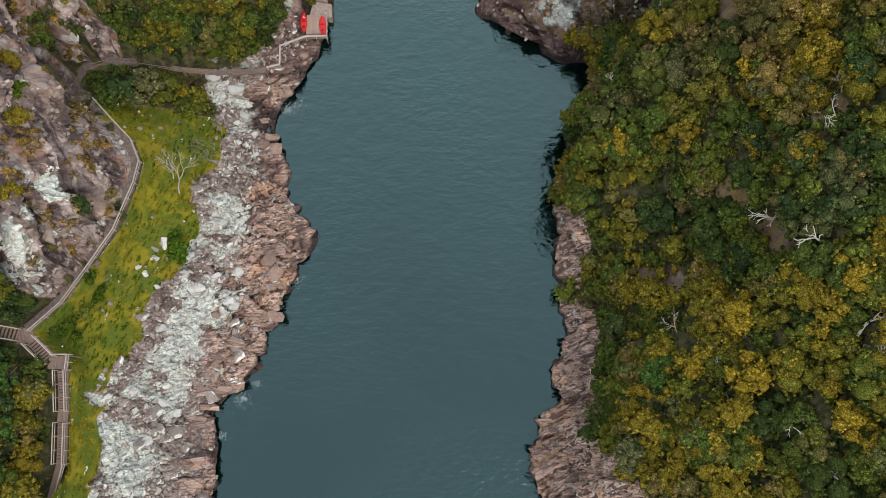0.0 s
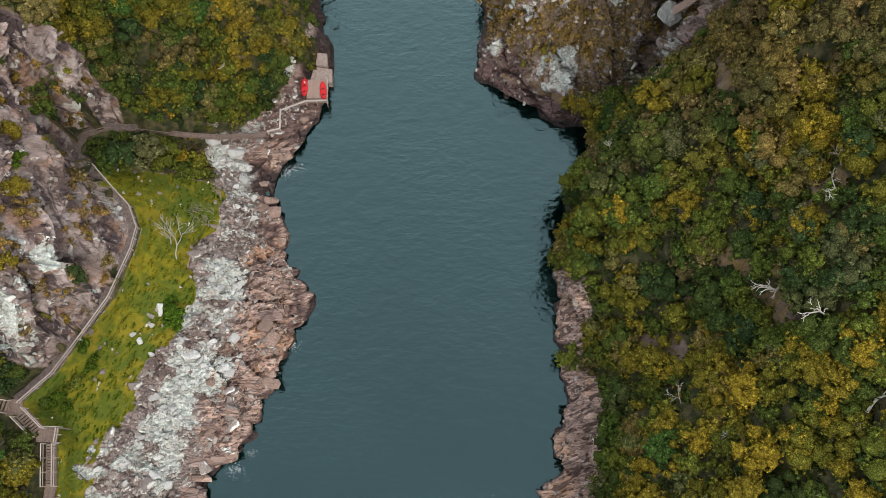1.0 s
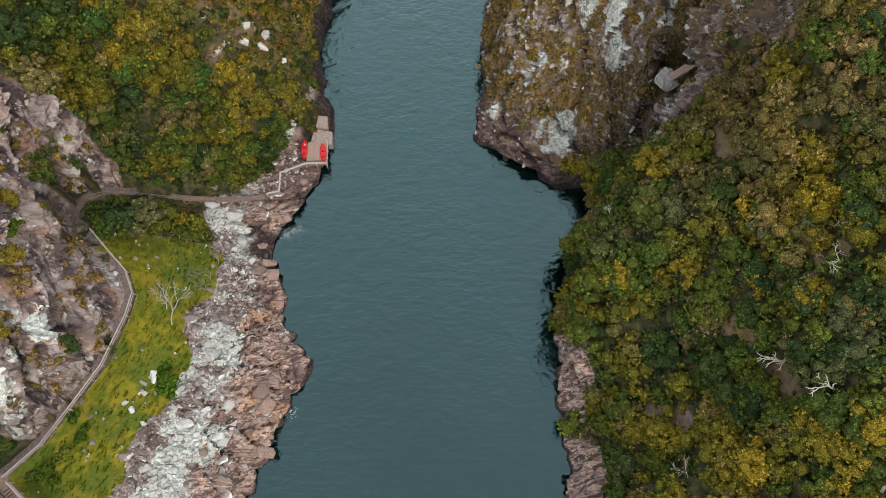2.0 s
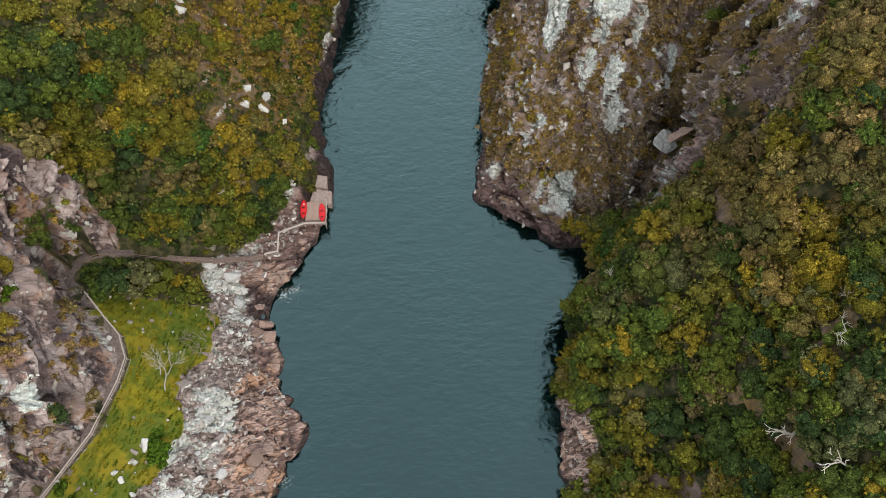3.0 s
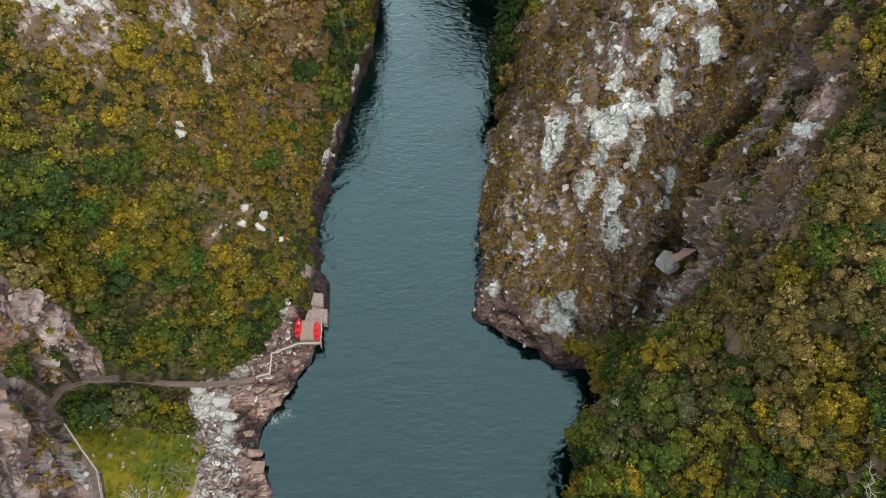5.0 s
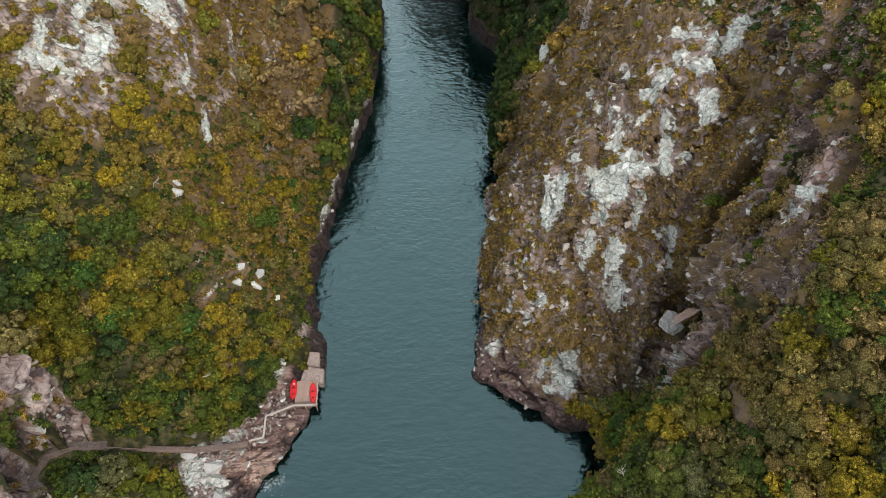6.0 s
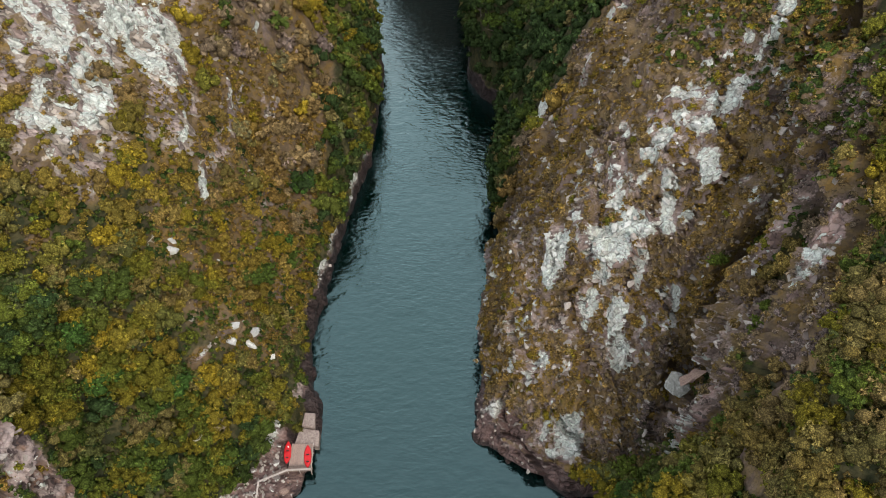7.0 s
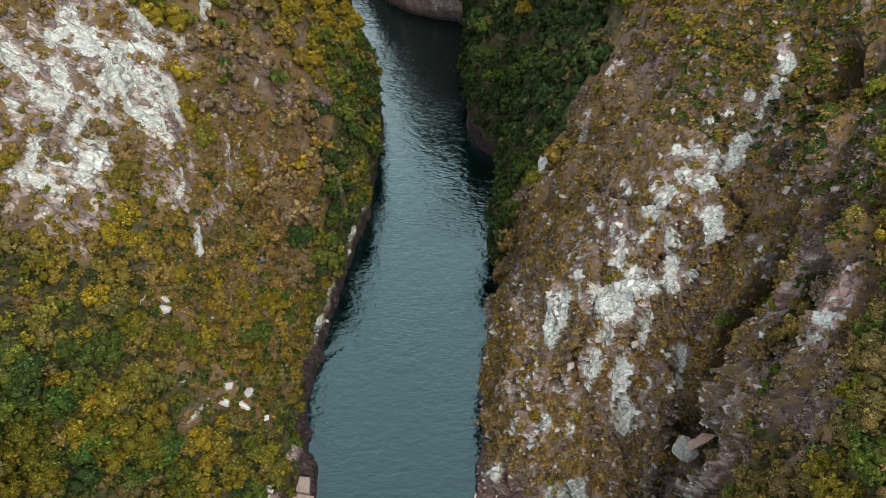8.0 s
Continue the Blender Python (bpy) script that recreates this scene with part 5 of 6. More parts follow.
def land_at(x, y, z=None):
    """The point of the ground at a place of the plan; z picks between levels of a cliff."""
    d = (LAND[:, 0] - x) ** 2 + (LAND[:, 1] - y) ** 2 + (0 if z is None else 0.25 * (LAND[:, 2] - z) ** 2)
    return LAND[d.argmin()]


def plant_tree(look_name, spot, radius, turn):
    k = int(turn * 100) % 3
    model = MODELS[look_name][k]
    m = Matrix.Translation(Vector(spot)) @ Matrix.Rotation(turn, 4, "Z") @ Matrix.Diagonal((radius, radius, radius * 0.95, 1))
    if (look_name, k) in used_model:
        copy_thing(model, m @ Matrix.Diagonal((1 / model.scale.x, 1 / model.scale.y, 1 / model.scale.z, 1)))
    else:
        used_model.add((look_name, k))
        model.matrix_basis = m


TREES_EAST = (("gold", 33.1, 10.4, 3.0), ("gold", 32.7, 3.7, 3.1), ("gold", 40.6, 13, 2.9), ("gold", 38.3, 7.5, 2.2), ("olive", 31.5, 0, 2.9), ("gold", 36, 4.6, 2.2), ("olive", 39.1, 10.4, 2.7), ("green", 26.4, 35.2, 3.0), ("gold", 22.3, 32.6, 2.6), ("vivid", 25.2, 50.2, 3.2), ("olive", 26.8, 46.4, 3.2), ("green", 22.1, 6.2, 2.8), ("vivid", 24.8, 4.1, 2.8), ("sage", 20.6, -1.3, 2.8), ("olive", 23.4, -2.2, 3.0), ("green", 28.3, -4.3, 2.8), ("sage", 21.2, -5.1, 2.6), ("olive", 29.1, -8, 3.2), ("olive", 28.8, 31.5, 2.6), ("sage", 37.3, 26, 2.8), ("gold", 38.6, 35, 2.8), ("green", 29.5, 26, 2.4), ("gold", 34.4, 37, 2.3))
TREES_WEST = (("dark", -44.8, 43.4, 3.4), ("sage", -41.8, 43.2, 3.6), ("green", -45.8, 41.6, 2.3), ("vivid", -50.6, -2.2, 2.6), ("vivid", -51.2, 3.6, 2.6), ("dark", -50.6, 0.8, 2.3), ("vivid", -50.4, -6.4, 2.6), ("dark", -51.4, -10.4, 2.4), ("green", -48.2, 9.2, 1.0), ("vivid", -34.8, 63.2, 2.8), ("vivid", -38.0, 60.2, 2.4), ("vivid", -42.2, 61.0, 3.0), ("dark", -42.4, 58.6, 2.8), ("green", -39.4, 55, 2.6), ("vivid", -44.8, 63.6, 2.8), ("vivid", -23.6, 104.0, 3.0), ("vivid", -25.6, 90.6, 2.4), ("dark", -37.8, 58, 2.4), ("olive", -30.4, 60, 2.4),
               ("olive", -26.1, 88.6, 2.8), ("green", -24.4, 89.6, 2.4), ("green", -26.7, 84.4, 2.6), ("dark", -24, 104.5, 3.0), ("green", -28.8, 82.7, 2.3), ("green", -18.6, 134, 3.4), ("dark", -23, 125, 3.4), ("dark", -20, 120, 3.0), ("green", -17.8, 144, 3.4), ("dark", 10, 156, 4), ("green", 13, 152, 4), ("green", 18, 146, 4), ("dark", 9.6, 164, 4))
tr = random.Random(5)
for kind_name, tx, ty, rad in TREES_EAST + TREES_WEST:
    plant_tree(kind_name, land_at(tx, ty) - np.array([0, 0, 0.2]), rad, tr.uniform(0, 6.28))


def fill_trees(land, norm, rows, spacing, seed, choices):
    p, n = scatter(land, norm, rows, spacing, seed)
    c = cover(p)
    ok = (np.maximum.reduce([c["spur"], c["scar"], c["heath"], c["crag"], c["gully"], c["bare"], c["turf"], c["shore"], c["white"]]) < 0.3) & (p[:, 2] > np.where(p[:, 1] > 110, 9, 3))
    p = p[ok]
    w = fbm(p, 14, seed, 2) + np.random.default_rng(seed).normal(size=len(p)) * 0.4
    for i, v in enumerate(p):
        k = int(np.clip((w[i] + 0.9) / 1.8 * len(choices), 0, len(choices) - 1))
        plant_tree(choices[k], v - np.array([0, 0, 0.2]), tr.uniform(1.5, 2.7) * (1.45 if v[1] > 112 else 1), tr.uniform(0, 6.28))


fill_trees(LAND_R, NORM_R, (-16, 56), 6.6, 401, ("dark", "green", "olive", "green", "sage", "olive", "gold"))
fill_trees(LAND_L, NORM_L, (52, 112), 10.5, 402, ("dark", "green", "green", "olive", "gold", "olive", "gold"))
fill_trees(LAND_L, NORM_L, (112, 215), 16, 403, ("dark", "green", "olive", "green"))
fill_trees(LAND_R, NORM_R, (112, 205), 16, 404, ("dark", "dark", "green", "olive"))


def branching(bm, r, start, way, length, radius, depth):
    mid = start + way * length * 0.5 + Vector((r.uniform(-1, 1), r.uniform(-1, 1), r.uniform(-0.5, 0.6))) * length * 0.12
    end = start + way * length + Vector((r.uniform(-1, 1), r.uniform(-1, 1), r.uniform(-0.3, 0.6))) * length * 0.12
    tube(bm, [start, mid, end], [radius, radius * 0.85, radius * 0.7], 5)
    if depth:
        for k in range(r.choice((2, 3))):
            w = (way + Vector((r.uniform(-1, 1), r.uniform(-1, 1), r.uniform(-0.5, 0.7))) * 0.75).normalized()
            branching(bm, r, end if k < 2 else mid, w, length * r.uniform(0.6, 0.8), radius * 0.68, depth - 1)


def dead_tree(label, spot, way, length, radius, depth, seed, wood=DEAD_WOOD):
    r = random.Random(seed)
    bm = bmesh.new()
    branching(bm, r, Vector((0, 0, -0.3)), Vector(way).normalized(), length, radius, depth)
    me = bpy.data.meshes.new("dead_tree")
    bm.to_mesh(me)
    bm.free()
    me.materials.append(wood)
    ob = new("dead_tree", me)
    ob.location = Vector(spot)
    return tagged(ob, label, "dead tree")


dead_tree("bleached leafless tree leaning over the turf", land_at(-36.3, 28.6), (0.12, 0.8, 0.7), 2.4, 0.11, 6, 3)
for k, (tx, ty, tw) in enumerate(((-33.6, 33.6, (0.2, 0.6, 0.7)), (-32.6, 36.0, (-0.3, 0.4, 0.8)), (-33.4, 35.2, (-0.6, 0.3, 0.7)), (-32.2, 38.0, (0.1, 0.5, 0.8)), (-32.8, 31.4, (0.4, -0.2, 0.8)))):
    dead_tree("grey-brown leafless thicket beside the shore rocks", land_at(tx, ty), tw, 1.25, 0.05, 5, 8 + 20 * k, TWIG)
dead_tree("bleached leafless tree spreading over the turf", land_at(-36.6, 30.4), (-0.25, 0.75, 0.6), 1.7, 0.11, 5, 31)
dead_tree("bleached dead tree standing in the scrub", land_at(41.4, 7.2) + np.array([0, 0, 1.2]), (0.4, 0.8, 0.6), 2.0, 0.15, 3, 6)
dead_tree("grey dead tree standing in the scrub", land_at(35.6, -0.9) + np.array([0, 0, 1.4]), (0.2, -0.5, 0.8), 1.2, 0.08, 3, 7)
dead_tree("grey leafless tree among green crowns", land_at(39.4, 29) + np.array([0, 0, 1.4]), (-0.5, -0.3, 0.8), 1.5, 0.08, 4, 9)
dead_tree("grey leafless tree among green crowns", land_at(28, 9) + np.array([0, 0, 1.4]), (-0.3, 0.3, 0.8), 1.2, 0.06, 4, 10)
dead_tree("thin bare tree in the gully", land_at(35, 61) + np.array([0, 0, 0.6]), (-0.4, -0.4, 0.7), 1.6, 0.07, 4, 11)

for k, (dx, dy, dl, dr, way) in enumerate(((29.4, 5.4, 0.9, 0.05, (0.2, -0.4, 0.8)), (35.7, -0.5, 1.1, 0.06, (0.7, 0.3, 0.6)), (38, -6.4, 1.0, 0.06, (0.5, 0.4, 0.7)), (39.5, 5, 1.0, 0.05, (0.2, 0.6, 0.7)), (42.3, 3.3, 1.3, 0.07, (0.1, 0.7, 0.6)), (31.6, 10.9, 0.8, 0.05, (-0.6, 0.5, 0.7)), (36.6, 27.4, 1.1, 0.06, (0.6, 0.2, 0.7)), (40.2, 31, 1.2, 0.06, (-0.4, 0.3, 0.8)), (22.5, 41.5, 0.9, 0.05, (-0.5, 0.2, 0.8)), (-33.4, 66.7, 1.0, 0.05, (0.4, -0.2, 0.8)), (-39.2, 78, 1.0, 0.05, (0.4, -0.2, 0.8)), (-30.2, 60.6, 1.2, 0.06, (0.3, -0.3, 0.8)), (-33.6, 58.6, 1.1, 0.06, (0.4, -0.4, 0.8)))):
    dead_tree("grey leafless bush with fine twigs among the scrub", land_at(dx, dy) + np.array([0, 0, 1.1]), way, dl, dr, 4, 60 + k, TWIG if k % 2 else DEAD_WOOD)
dead_tree("bleached fallen limb with forks on bare soil", land_at(36.6, 20.6) + np.array([0, 0, 0.8]), (-0.9, -0.4, 0.15), 1.4, 0.13, 3, 80)
dead_tree("bleached fallen limb with forks on bare soil", land_at(38.6, 16.0) + np.array([0, 0, 0.8]), (-0.6, 0.2, 0.25), 1.3, 0.12, 3, 81)


def bush(label, spot, radius, height, colour, seed, count=700):
    """A single bush with leaves in sprays."""
    q, tone, face = puff(count, height, 7, 0.075, seed, ICO, 9)
    v = q.reshape(-1, 3) * radius
    c = np.array(colour)
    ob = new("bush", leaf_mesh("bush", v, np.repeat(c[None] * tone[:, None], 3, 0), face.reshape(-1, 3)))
    ob.location = Vector(spot) - Vector((0, 0, 0.1 * radius))
    return tagged(ob, label, "bush")


LIME, VIVID, BROWN = (0.15, 0.175, 0.028), (0.075, 0.125, 0.012), (0.19, 0.15, 0.06)
for k, (bx, by, bz, br, bh, bc, words) in enumerate((
        (-36.2, 22.2, 8, 2.7, 0.4, (0.07, 0.13, 0.012), "low rounded dark green bush on the meadow"), (-36.0, 20.4, 8, 1.8, 0.4, (0.07, 0.13, 0.012), "low rounded dark green bush on the meadow"),
        (-45.0, 16.4, 13, 1.4, 0.7, VIVID, "bright green leafy bush beside the path rail"), (-44.4, 14.2, 11, 1.3, 0.7, VIVID, "bright green leafy bush beside the path rail"), (-45.9, 12.2, 12, 1.3, 0.7, LIME, "yellow-green leafy bush beside the path rail"),
        (-47.4, 9.9, 13, 1.5, 0.7, VIVID, "bright green leafy bush beside the stairs"), (-46.0, 8.9, 12, 1.2, 0.7, VIVID, "bright green leafy bush beside the stairs"),
        (18.0, 16.4, 1.6, 2.3, 0.6, LIME, "lime-green spreading bush overhanging the water"), (19.0, 14.9, 2, 1.4, 0.6, LIME, "lime-green spreading bush overhanging the water"),
        (-38.6, 45.0, 6.5, 1.5, 0.6, GOLD, "golden yellow low bush below the boardwalk"), (-36.6, 44.4, 5.3, 1.3, 0.6, GOLD, "golden yellow low bush below the boardwalk"), (-38.0, 42.8, 7, 1.2, 0.6, OLIVE, "olive low bush below the boardwalk"),
        (-39.9, 51.0, 9.7, 1.4, 0.7, GOLD, "golden yellow bush above the boardwalk"), (-42.0, 50.6, 11, 1.3, 0.7, GOLD, "golden yellow bush above the boardwalk"), (-44.5, 50.4, 13, 1.2, 0.7, OLIVE, "olive bush above the boardwalk"),
        (-36.6, 46.6, 5.4, 1.1, 0.6, (0.16, 0.105, 0.09), "dull mauve leafless bush by the white rocks"), (-46.2, 36.5, 17.5, 1.7, 0.8, BROWN, "brown-olive bush on the edge of the crag"), (-43.2, 27.1, 14.9, 1.6, 0.6, BROWN, "rusty olive bush on the crag above the path"), (-43.0, 24.8, 15, 1.3, 0.6, RUST, "rusty bush on the crag above the path"),
        (-49.8, 38.7, 26.9, 1.8, 0.7, OLIVE, "olive green bush on top of the crag"), (-48.6, 35.6, 27, 1.5, 0.7, VIVID, "green bush on top of the crag"), (-47.9, 31.9, 27.0, 1.7, 0.7, OLIVE, "olive green bush on top of the crag"), (-46.8, 23.0, 27.9, 1.5, 0.7, OLIVE, "olive green bush on top of the crag"),
        (36.9, 61.3, 32.4, 1.8, 0.9, GREEN, "dark green bush in the side gully"), (37.6, 62.8, 34, 1.4, 0.9, GREEN, "dark green bush in the side gully"), (35.3, 72.2, 30.9, 1.6, 0.9, GREEN, "dark green bush in the gully"))):
    bush(words, land_at(bx, by, bz), br, bh, bc, 500 + k)


def turf_tufts():
    """Short grass tufts and flowers on the meadow."""
    p, n = scatter(LAND_L, NORM_L, (-16, 48), 0.55, 77)
    c = cover(p)
    r = np.random.default_rng(78)
    keep = (c["turf"] > 0.45) & (r.random(len(p)) < 0.8)
    p, n = p[keep], n[keep]
    v = fbm(p, 6, 79, 3) + r.normal(size=len(p)) * 0.25
    cols = np.where(v[:, None] < -0.3, np.array([[0.045, 0.085, 0.006]]), np.where(v[:, None] < 0.25, np.array([[0.11, 0.115, 0.008]]), np.array([[0.20, 0.165, 0.010]])))
    cols[r.random(len(p)) < 0.02] = (0.62, 0.62, 0.55)
    rad = r.uniform(0.16, 0.4, len(p))
    q = puff(10, 0.5, 2, 0.45, 5, ICO, 5)[0][:10]
    vs = [q.reshape(-1, 3) * rad[i] + p[i] for i in range(len(p))]
    me = mesh_from("grass", np.concatenate(vs), np.arange(len(p) * 30).reshape(-1, 3), LEAF)
    t = np.repeat(cols * r.uniform(0.8, 1.25, (len(p), 1)), 30, 0)
    paint(me, "tint", t[:, 0], t[:, 1], t[:, 2])
    tagged(new("grass", me), "bright yellow-green meadow grass with pale flowers", "grass", kind="stuff")


turf_tufts()


# ---- stones ----
def hull(seed, points=16, shape=(1, 0.7, 0.5)):
    """An angular block: the hull of random points on a rounded box."""
    r = random.Random(seed)
    bm = bmesh.new()
    for _ in range(points):
        v = Vector((r.uniform(-1, 1), r.uniform(-1, 1), r.uniform(-1, 1)))
        v /= max(abs(v.x), abs(v.y), abs(v.z)) ** 0.8
        bm.verts.new((v.x * shape[0] * 0.5, v.y * shape[1] * 0.5, v.z * shape[2] * 0.5))
    res = bmesh.ops.convex_hull(bm, input=bm.verts)
    bmesh.ops.delete(bm, geom=[g for g in res["geom_interior"] if isinstance(g, bmesh.types.BMVert)], context="VERTS")
    return bm


def hull_arrays(seed, points=11, shape=(1, 0.75, 0.55)):
    bm = hull(seed, points, shape)
    bm.verts.index_update()
    v, f = np.array([p.co[:] for p in bm.verts]), np.array([[q.index for q in g.verts] for g in bm.faces])
    bm.free()
    return v, f


BLOCKS = {}
for stone_name, stone in (("white", WHITE_STONE), ("grey", GREY_STONE), ("tan", TAN_STONE)):
    BLOCKS[stone_name] = []
    for k in range(6):
        block = hull(700 + k, 18, (1.0, (0.62, 0.8, 0.5)[k % 3], (0.4, 0.55, 0.3)[k % 3]))
        me = bpy.data.meshes.new("boulder")
        block.to_mesh(me)
        block.free()
        me.materials.append(stone)
        BLOCKS[stone_name].append(me)
STONE_WORDS = {"white": "angular white lichen-covered quartzite block on the shore", "grey": "angular grey-brown quartzite block on the shore", "tan": "angular tan quartzite block beside the water"}


def lay_boulder(stone_name, spot, size, seed):
    r = random.Random(seed)
    ob = new("boulder", r.choice(BLOCKS[stone_name]))
    ob.matrix_basis = Matrix.Translation(Vector(spot)) @ Euler((r.gauss(0, 0.22), r.gauss(0, 0.22), r.gauss(0.3, 0.6))).to_matrix().to_4x4() @ Matrix.Diagonal((size, size * r.uniform(0.8, 1.15), size * r.uniform(0.8, 1.3), 1))
    return tagged(ob, STONE_WORDS[stone_name], "boulder", "boulders on the shore")


def strew_boulders():
    p, n = scatter(LAND_L, NORM_L, (-15, 66), 1.35, 301)
    c = cover(p)
    r = random.Random(302)
    count = 0
    for i in range(len(p)):
        if c["shore"][i] < 0.5 or p[i, 2] < 0.7 or count >= 290 or (-23.4 < p[i, 0] and 56 < p[i, 1] < 67):
            continue
        w = c["white"][i] + r.gauss(0, 0.2)
        if r.random() < 0.45:
            continue
        stone_name = "white" if w > 0.45 else "tan" if c["tan"][i] > 0.6 and r.random() < 0.6 else "grey"
        size = min(2.6, 0.6 + r.expovariate(1 / 0.5))
        lay_boulder(stone_name, p[i] + n[i] * size * 0.06, size, 1000 + i)
        count += 1
    for stone_name, x, y, size in (("tan", -25.6, 42.6, 2.4), ("tan", -26.3, 40.8, 2.3), ("tan", -27.6, 43.4, 2.0), ("tan", -25.6, 38.6, 2.2), ("tan", -27.2, 39, 2.0), ("white", -37.7, 21.8, 1.8), ("white", -38.6, 19.8, 1.0), ("white", -40.6, 18.2, 0.9), ("white", -39.8, 17.4, 1.0), ("white", -34.6, 48.9, 2.2), ("white", -28.3, 55.2, 1.6), ("white", -27.9, 56.6, 1.4), ("tan", 17.6, 5.6, 1.6), ("white", -38.4, 15.8, 0.9), ("white", -23.6, 62.8, 1.4), ("white", -22.6, 64.6, 1.1), ("white", -43.3, 34.4, 1.3), ("white", -42.6, 33.2, 1.2)):
        lay_boulder(stone_name, land_at(x, y) + np.array([0, 0, 0.12 * size]), size, int(abs(x * 91) + y * 7))


strew_boulders()
for k, (kx, ky, kz, ks) in enumerate(((-37.0, 79.2, 25.4, 1.7), (-36.9, 80.4, 26.6, 1.3), (-30.2, 72.4, 13.0, 1.8), (-29.6, 73.4, 14.0, 1.3), (-28.0, 73.1, 10.2, 1.7), (-27.6, 74.3, 11.6, 1.5), (-25.3, 72.2, 7.8, 0.9))):
    knob = lay_boulder("white", land_at(kx, ky, kz) + np.array([0.1, -0.1, 0.2]), 1.2 * ks, 640 + k)
    tagged(knob, "white lichened rock knob among the hillside scrub", "boulder", "white knobs on the hillside")


def bedded_material():
    """Tan quartzite in thin beds, with dark partings and rusty stains."""
    m = Nodes("bedded_quartzite", 0.88, 0.25)
    beds = m.noise(0.3, 4, 0.6, m.place((0.07, 1.0, 1.0), own=True), 0.3)
    lump = m.noise(1.3, 3, 0.55)
    col = m.mix(m.step(beds, 0.36, 0.66), (0.13, 0.09, 0.08), (0.39, 0.285, 0.235))
    col = m.mix(m.step(lump, 0.5, 0.66, 0, 0.6), col, (0.33, 0.19, 0.125))
    col = m.mix(m.step(m.chance(), 0, 1, 0, 0.6), col, (0.17, 0.125, 0.115))
    a, b, _, lean, rim = m.blocks(1.1, m.place((0.6, 1.3, 1.0)))
    col = m.mix(1.0, col, m.step(a, 0, 1, 0.7, 1.3), "MULTIPLY")
    col = m.mix(m.step(rim, 0.0, 0.06, 0.8, 0), col, (0.06, 0.042, 0.038))
    col = m.mix(m.step(beds, 0.36, 0.43, 0.85, 0), col, (0.06, 0.042, 0.038))
    return m.done(col, m.bump(m.sum(beds, m.sum(lump, 0.4, "MULTIPLY")), 0.9, 0.2, m.bump(lean, 0.8, 0.8)))


BEDDED = bedded_material()


def rock_ledge(spot, size, yaw, seed):
    """A long slab of bedded rock running down into the water."""
    bm = hull(seed, 17, size)
    bmesh.ops.subdivide_edges(bm, edges=bm.edges[:], cuts=2, use_grid_fill=True)
    for v in bm.verts:
        v.co += Vector(noise.noise_vector(v.co * 0.7)) * 0.16 + Vector(noise.noise_vector(Vector((v.co.x * 0.5, v.co.y * 3.0, v.co.z * 3.0)))) * 0.2
    me = bpy.data.meshes.new("rock_ledge")
    bm.to_mesh(me)
    bm.free()
    me.materials.append(BEDDED)
    ob = new("rock_ledge", me)
    ob.matrix_basis = Matrix.Translation(Vector(spot)) @ Euler((0.1, 0.07, yaw)).to_matrix().to_4x4()
    return tagged(ob, "long bedded tan rock ledge reaching into the water", "rock ledge", "rock ledges along the shore")


for k, (lx, ly, ll, lw, yaw) in enumerate(((-31.4, 3.4, 7.5, 3.2, 0.06), (-33.6, 0.4, 5.0, 1.5, 0.1), (-34.0, -1.6, 5.0, 1.8, -0.05), (-33.6, -4.4, 5.5, 2.0, 0.08), (-33.7, -7.4, 5.0, 1.7, 0.02), (-34.3, -10.2, 5.5, 2.2, 0.1), (-29.9, 9.0, 6.0, 1.7, -0.12), (-31.6, 7.2, 4.5, 1.3, -0.1), (-25.6, 17.6, 5.0, 3.2, 0.15), (-24.6, 22.2, 4.5, 1.8, 0.05), (-23.4, 26.2, 4.0, 1.6, 0.1), (-24.6, 30.6, 3.4, 1.4, 0.0), (-27.0, 13.0, 4.4, 1.9, 0.1),
                                           (18.4, 9.8, 4.6, 1.2, 0.42), (17.6, 7.8, 4.4, 1.1, 0.46), (17.4, 5.6, 4.6, 1.3, 0.44), (16.8, 2.6, 4.0, 1.2, 0.4), (14.8, -2.6, 5.4, 1.3, 0.44), (13.8, -4.8, 6.0, 1.6, 0.42), (13.4, -7.4, 6.0, 1.4, 0.46), (15.6, -9.0, 7.0, 1.7, 0.44))):
    rock_ledge(land_at(lx + (0.9 if lx > 0 else -0.3), ly) + np.array([0, 0, -0.22]), (ll, lw, 1.2), yaw + 0.12 * math.sin(5.1 * k), 820 + k)


def jutting_slab():
    """A pale slab with a tan flank that juts out over the gully."""
    thing = tagged(new("rock_slab"), "pale grey-white rock slab with a tan flank jutting over the gully", "boulder")
    for name, seed, shape, stone, spot, turn in (("slab", 45, (3.3, 3.4, 1.3), SLAB_STONE, (-0.7, -0.2, 0.4), (0.5, -0.15, 0.75)), ("flank", 43, (4.4, 1.3, 1.6), TAN_STONE, (1.5, 0.5, 1.5), (0.1, -0.6, 0.25))):
        bm = hull(seed, 13, shape)
        bmesh.ops.subdivide_edges(bm, edges=bm.edges[:], cuts=4, use_grid_fill=True)
        for v in bm.verts:
            v.co += Vector(noise.noise_vector(v.co * 1.1)) * 0.14 + Vector(noise.noise_vector(v.co * 3.1)) * 0.1
        bmesh.ops.transform(bm, matrix=Matrix.LocRotScale(Vector(spot), Euler(turn), None), verts=bm.verts[:])
        part(name, bm, stone, thing)
    thing.location = (32.9, 62.9, 16.2)


jutting_slab()


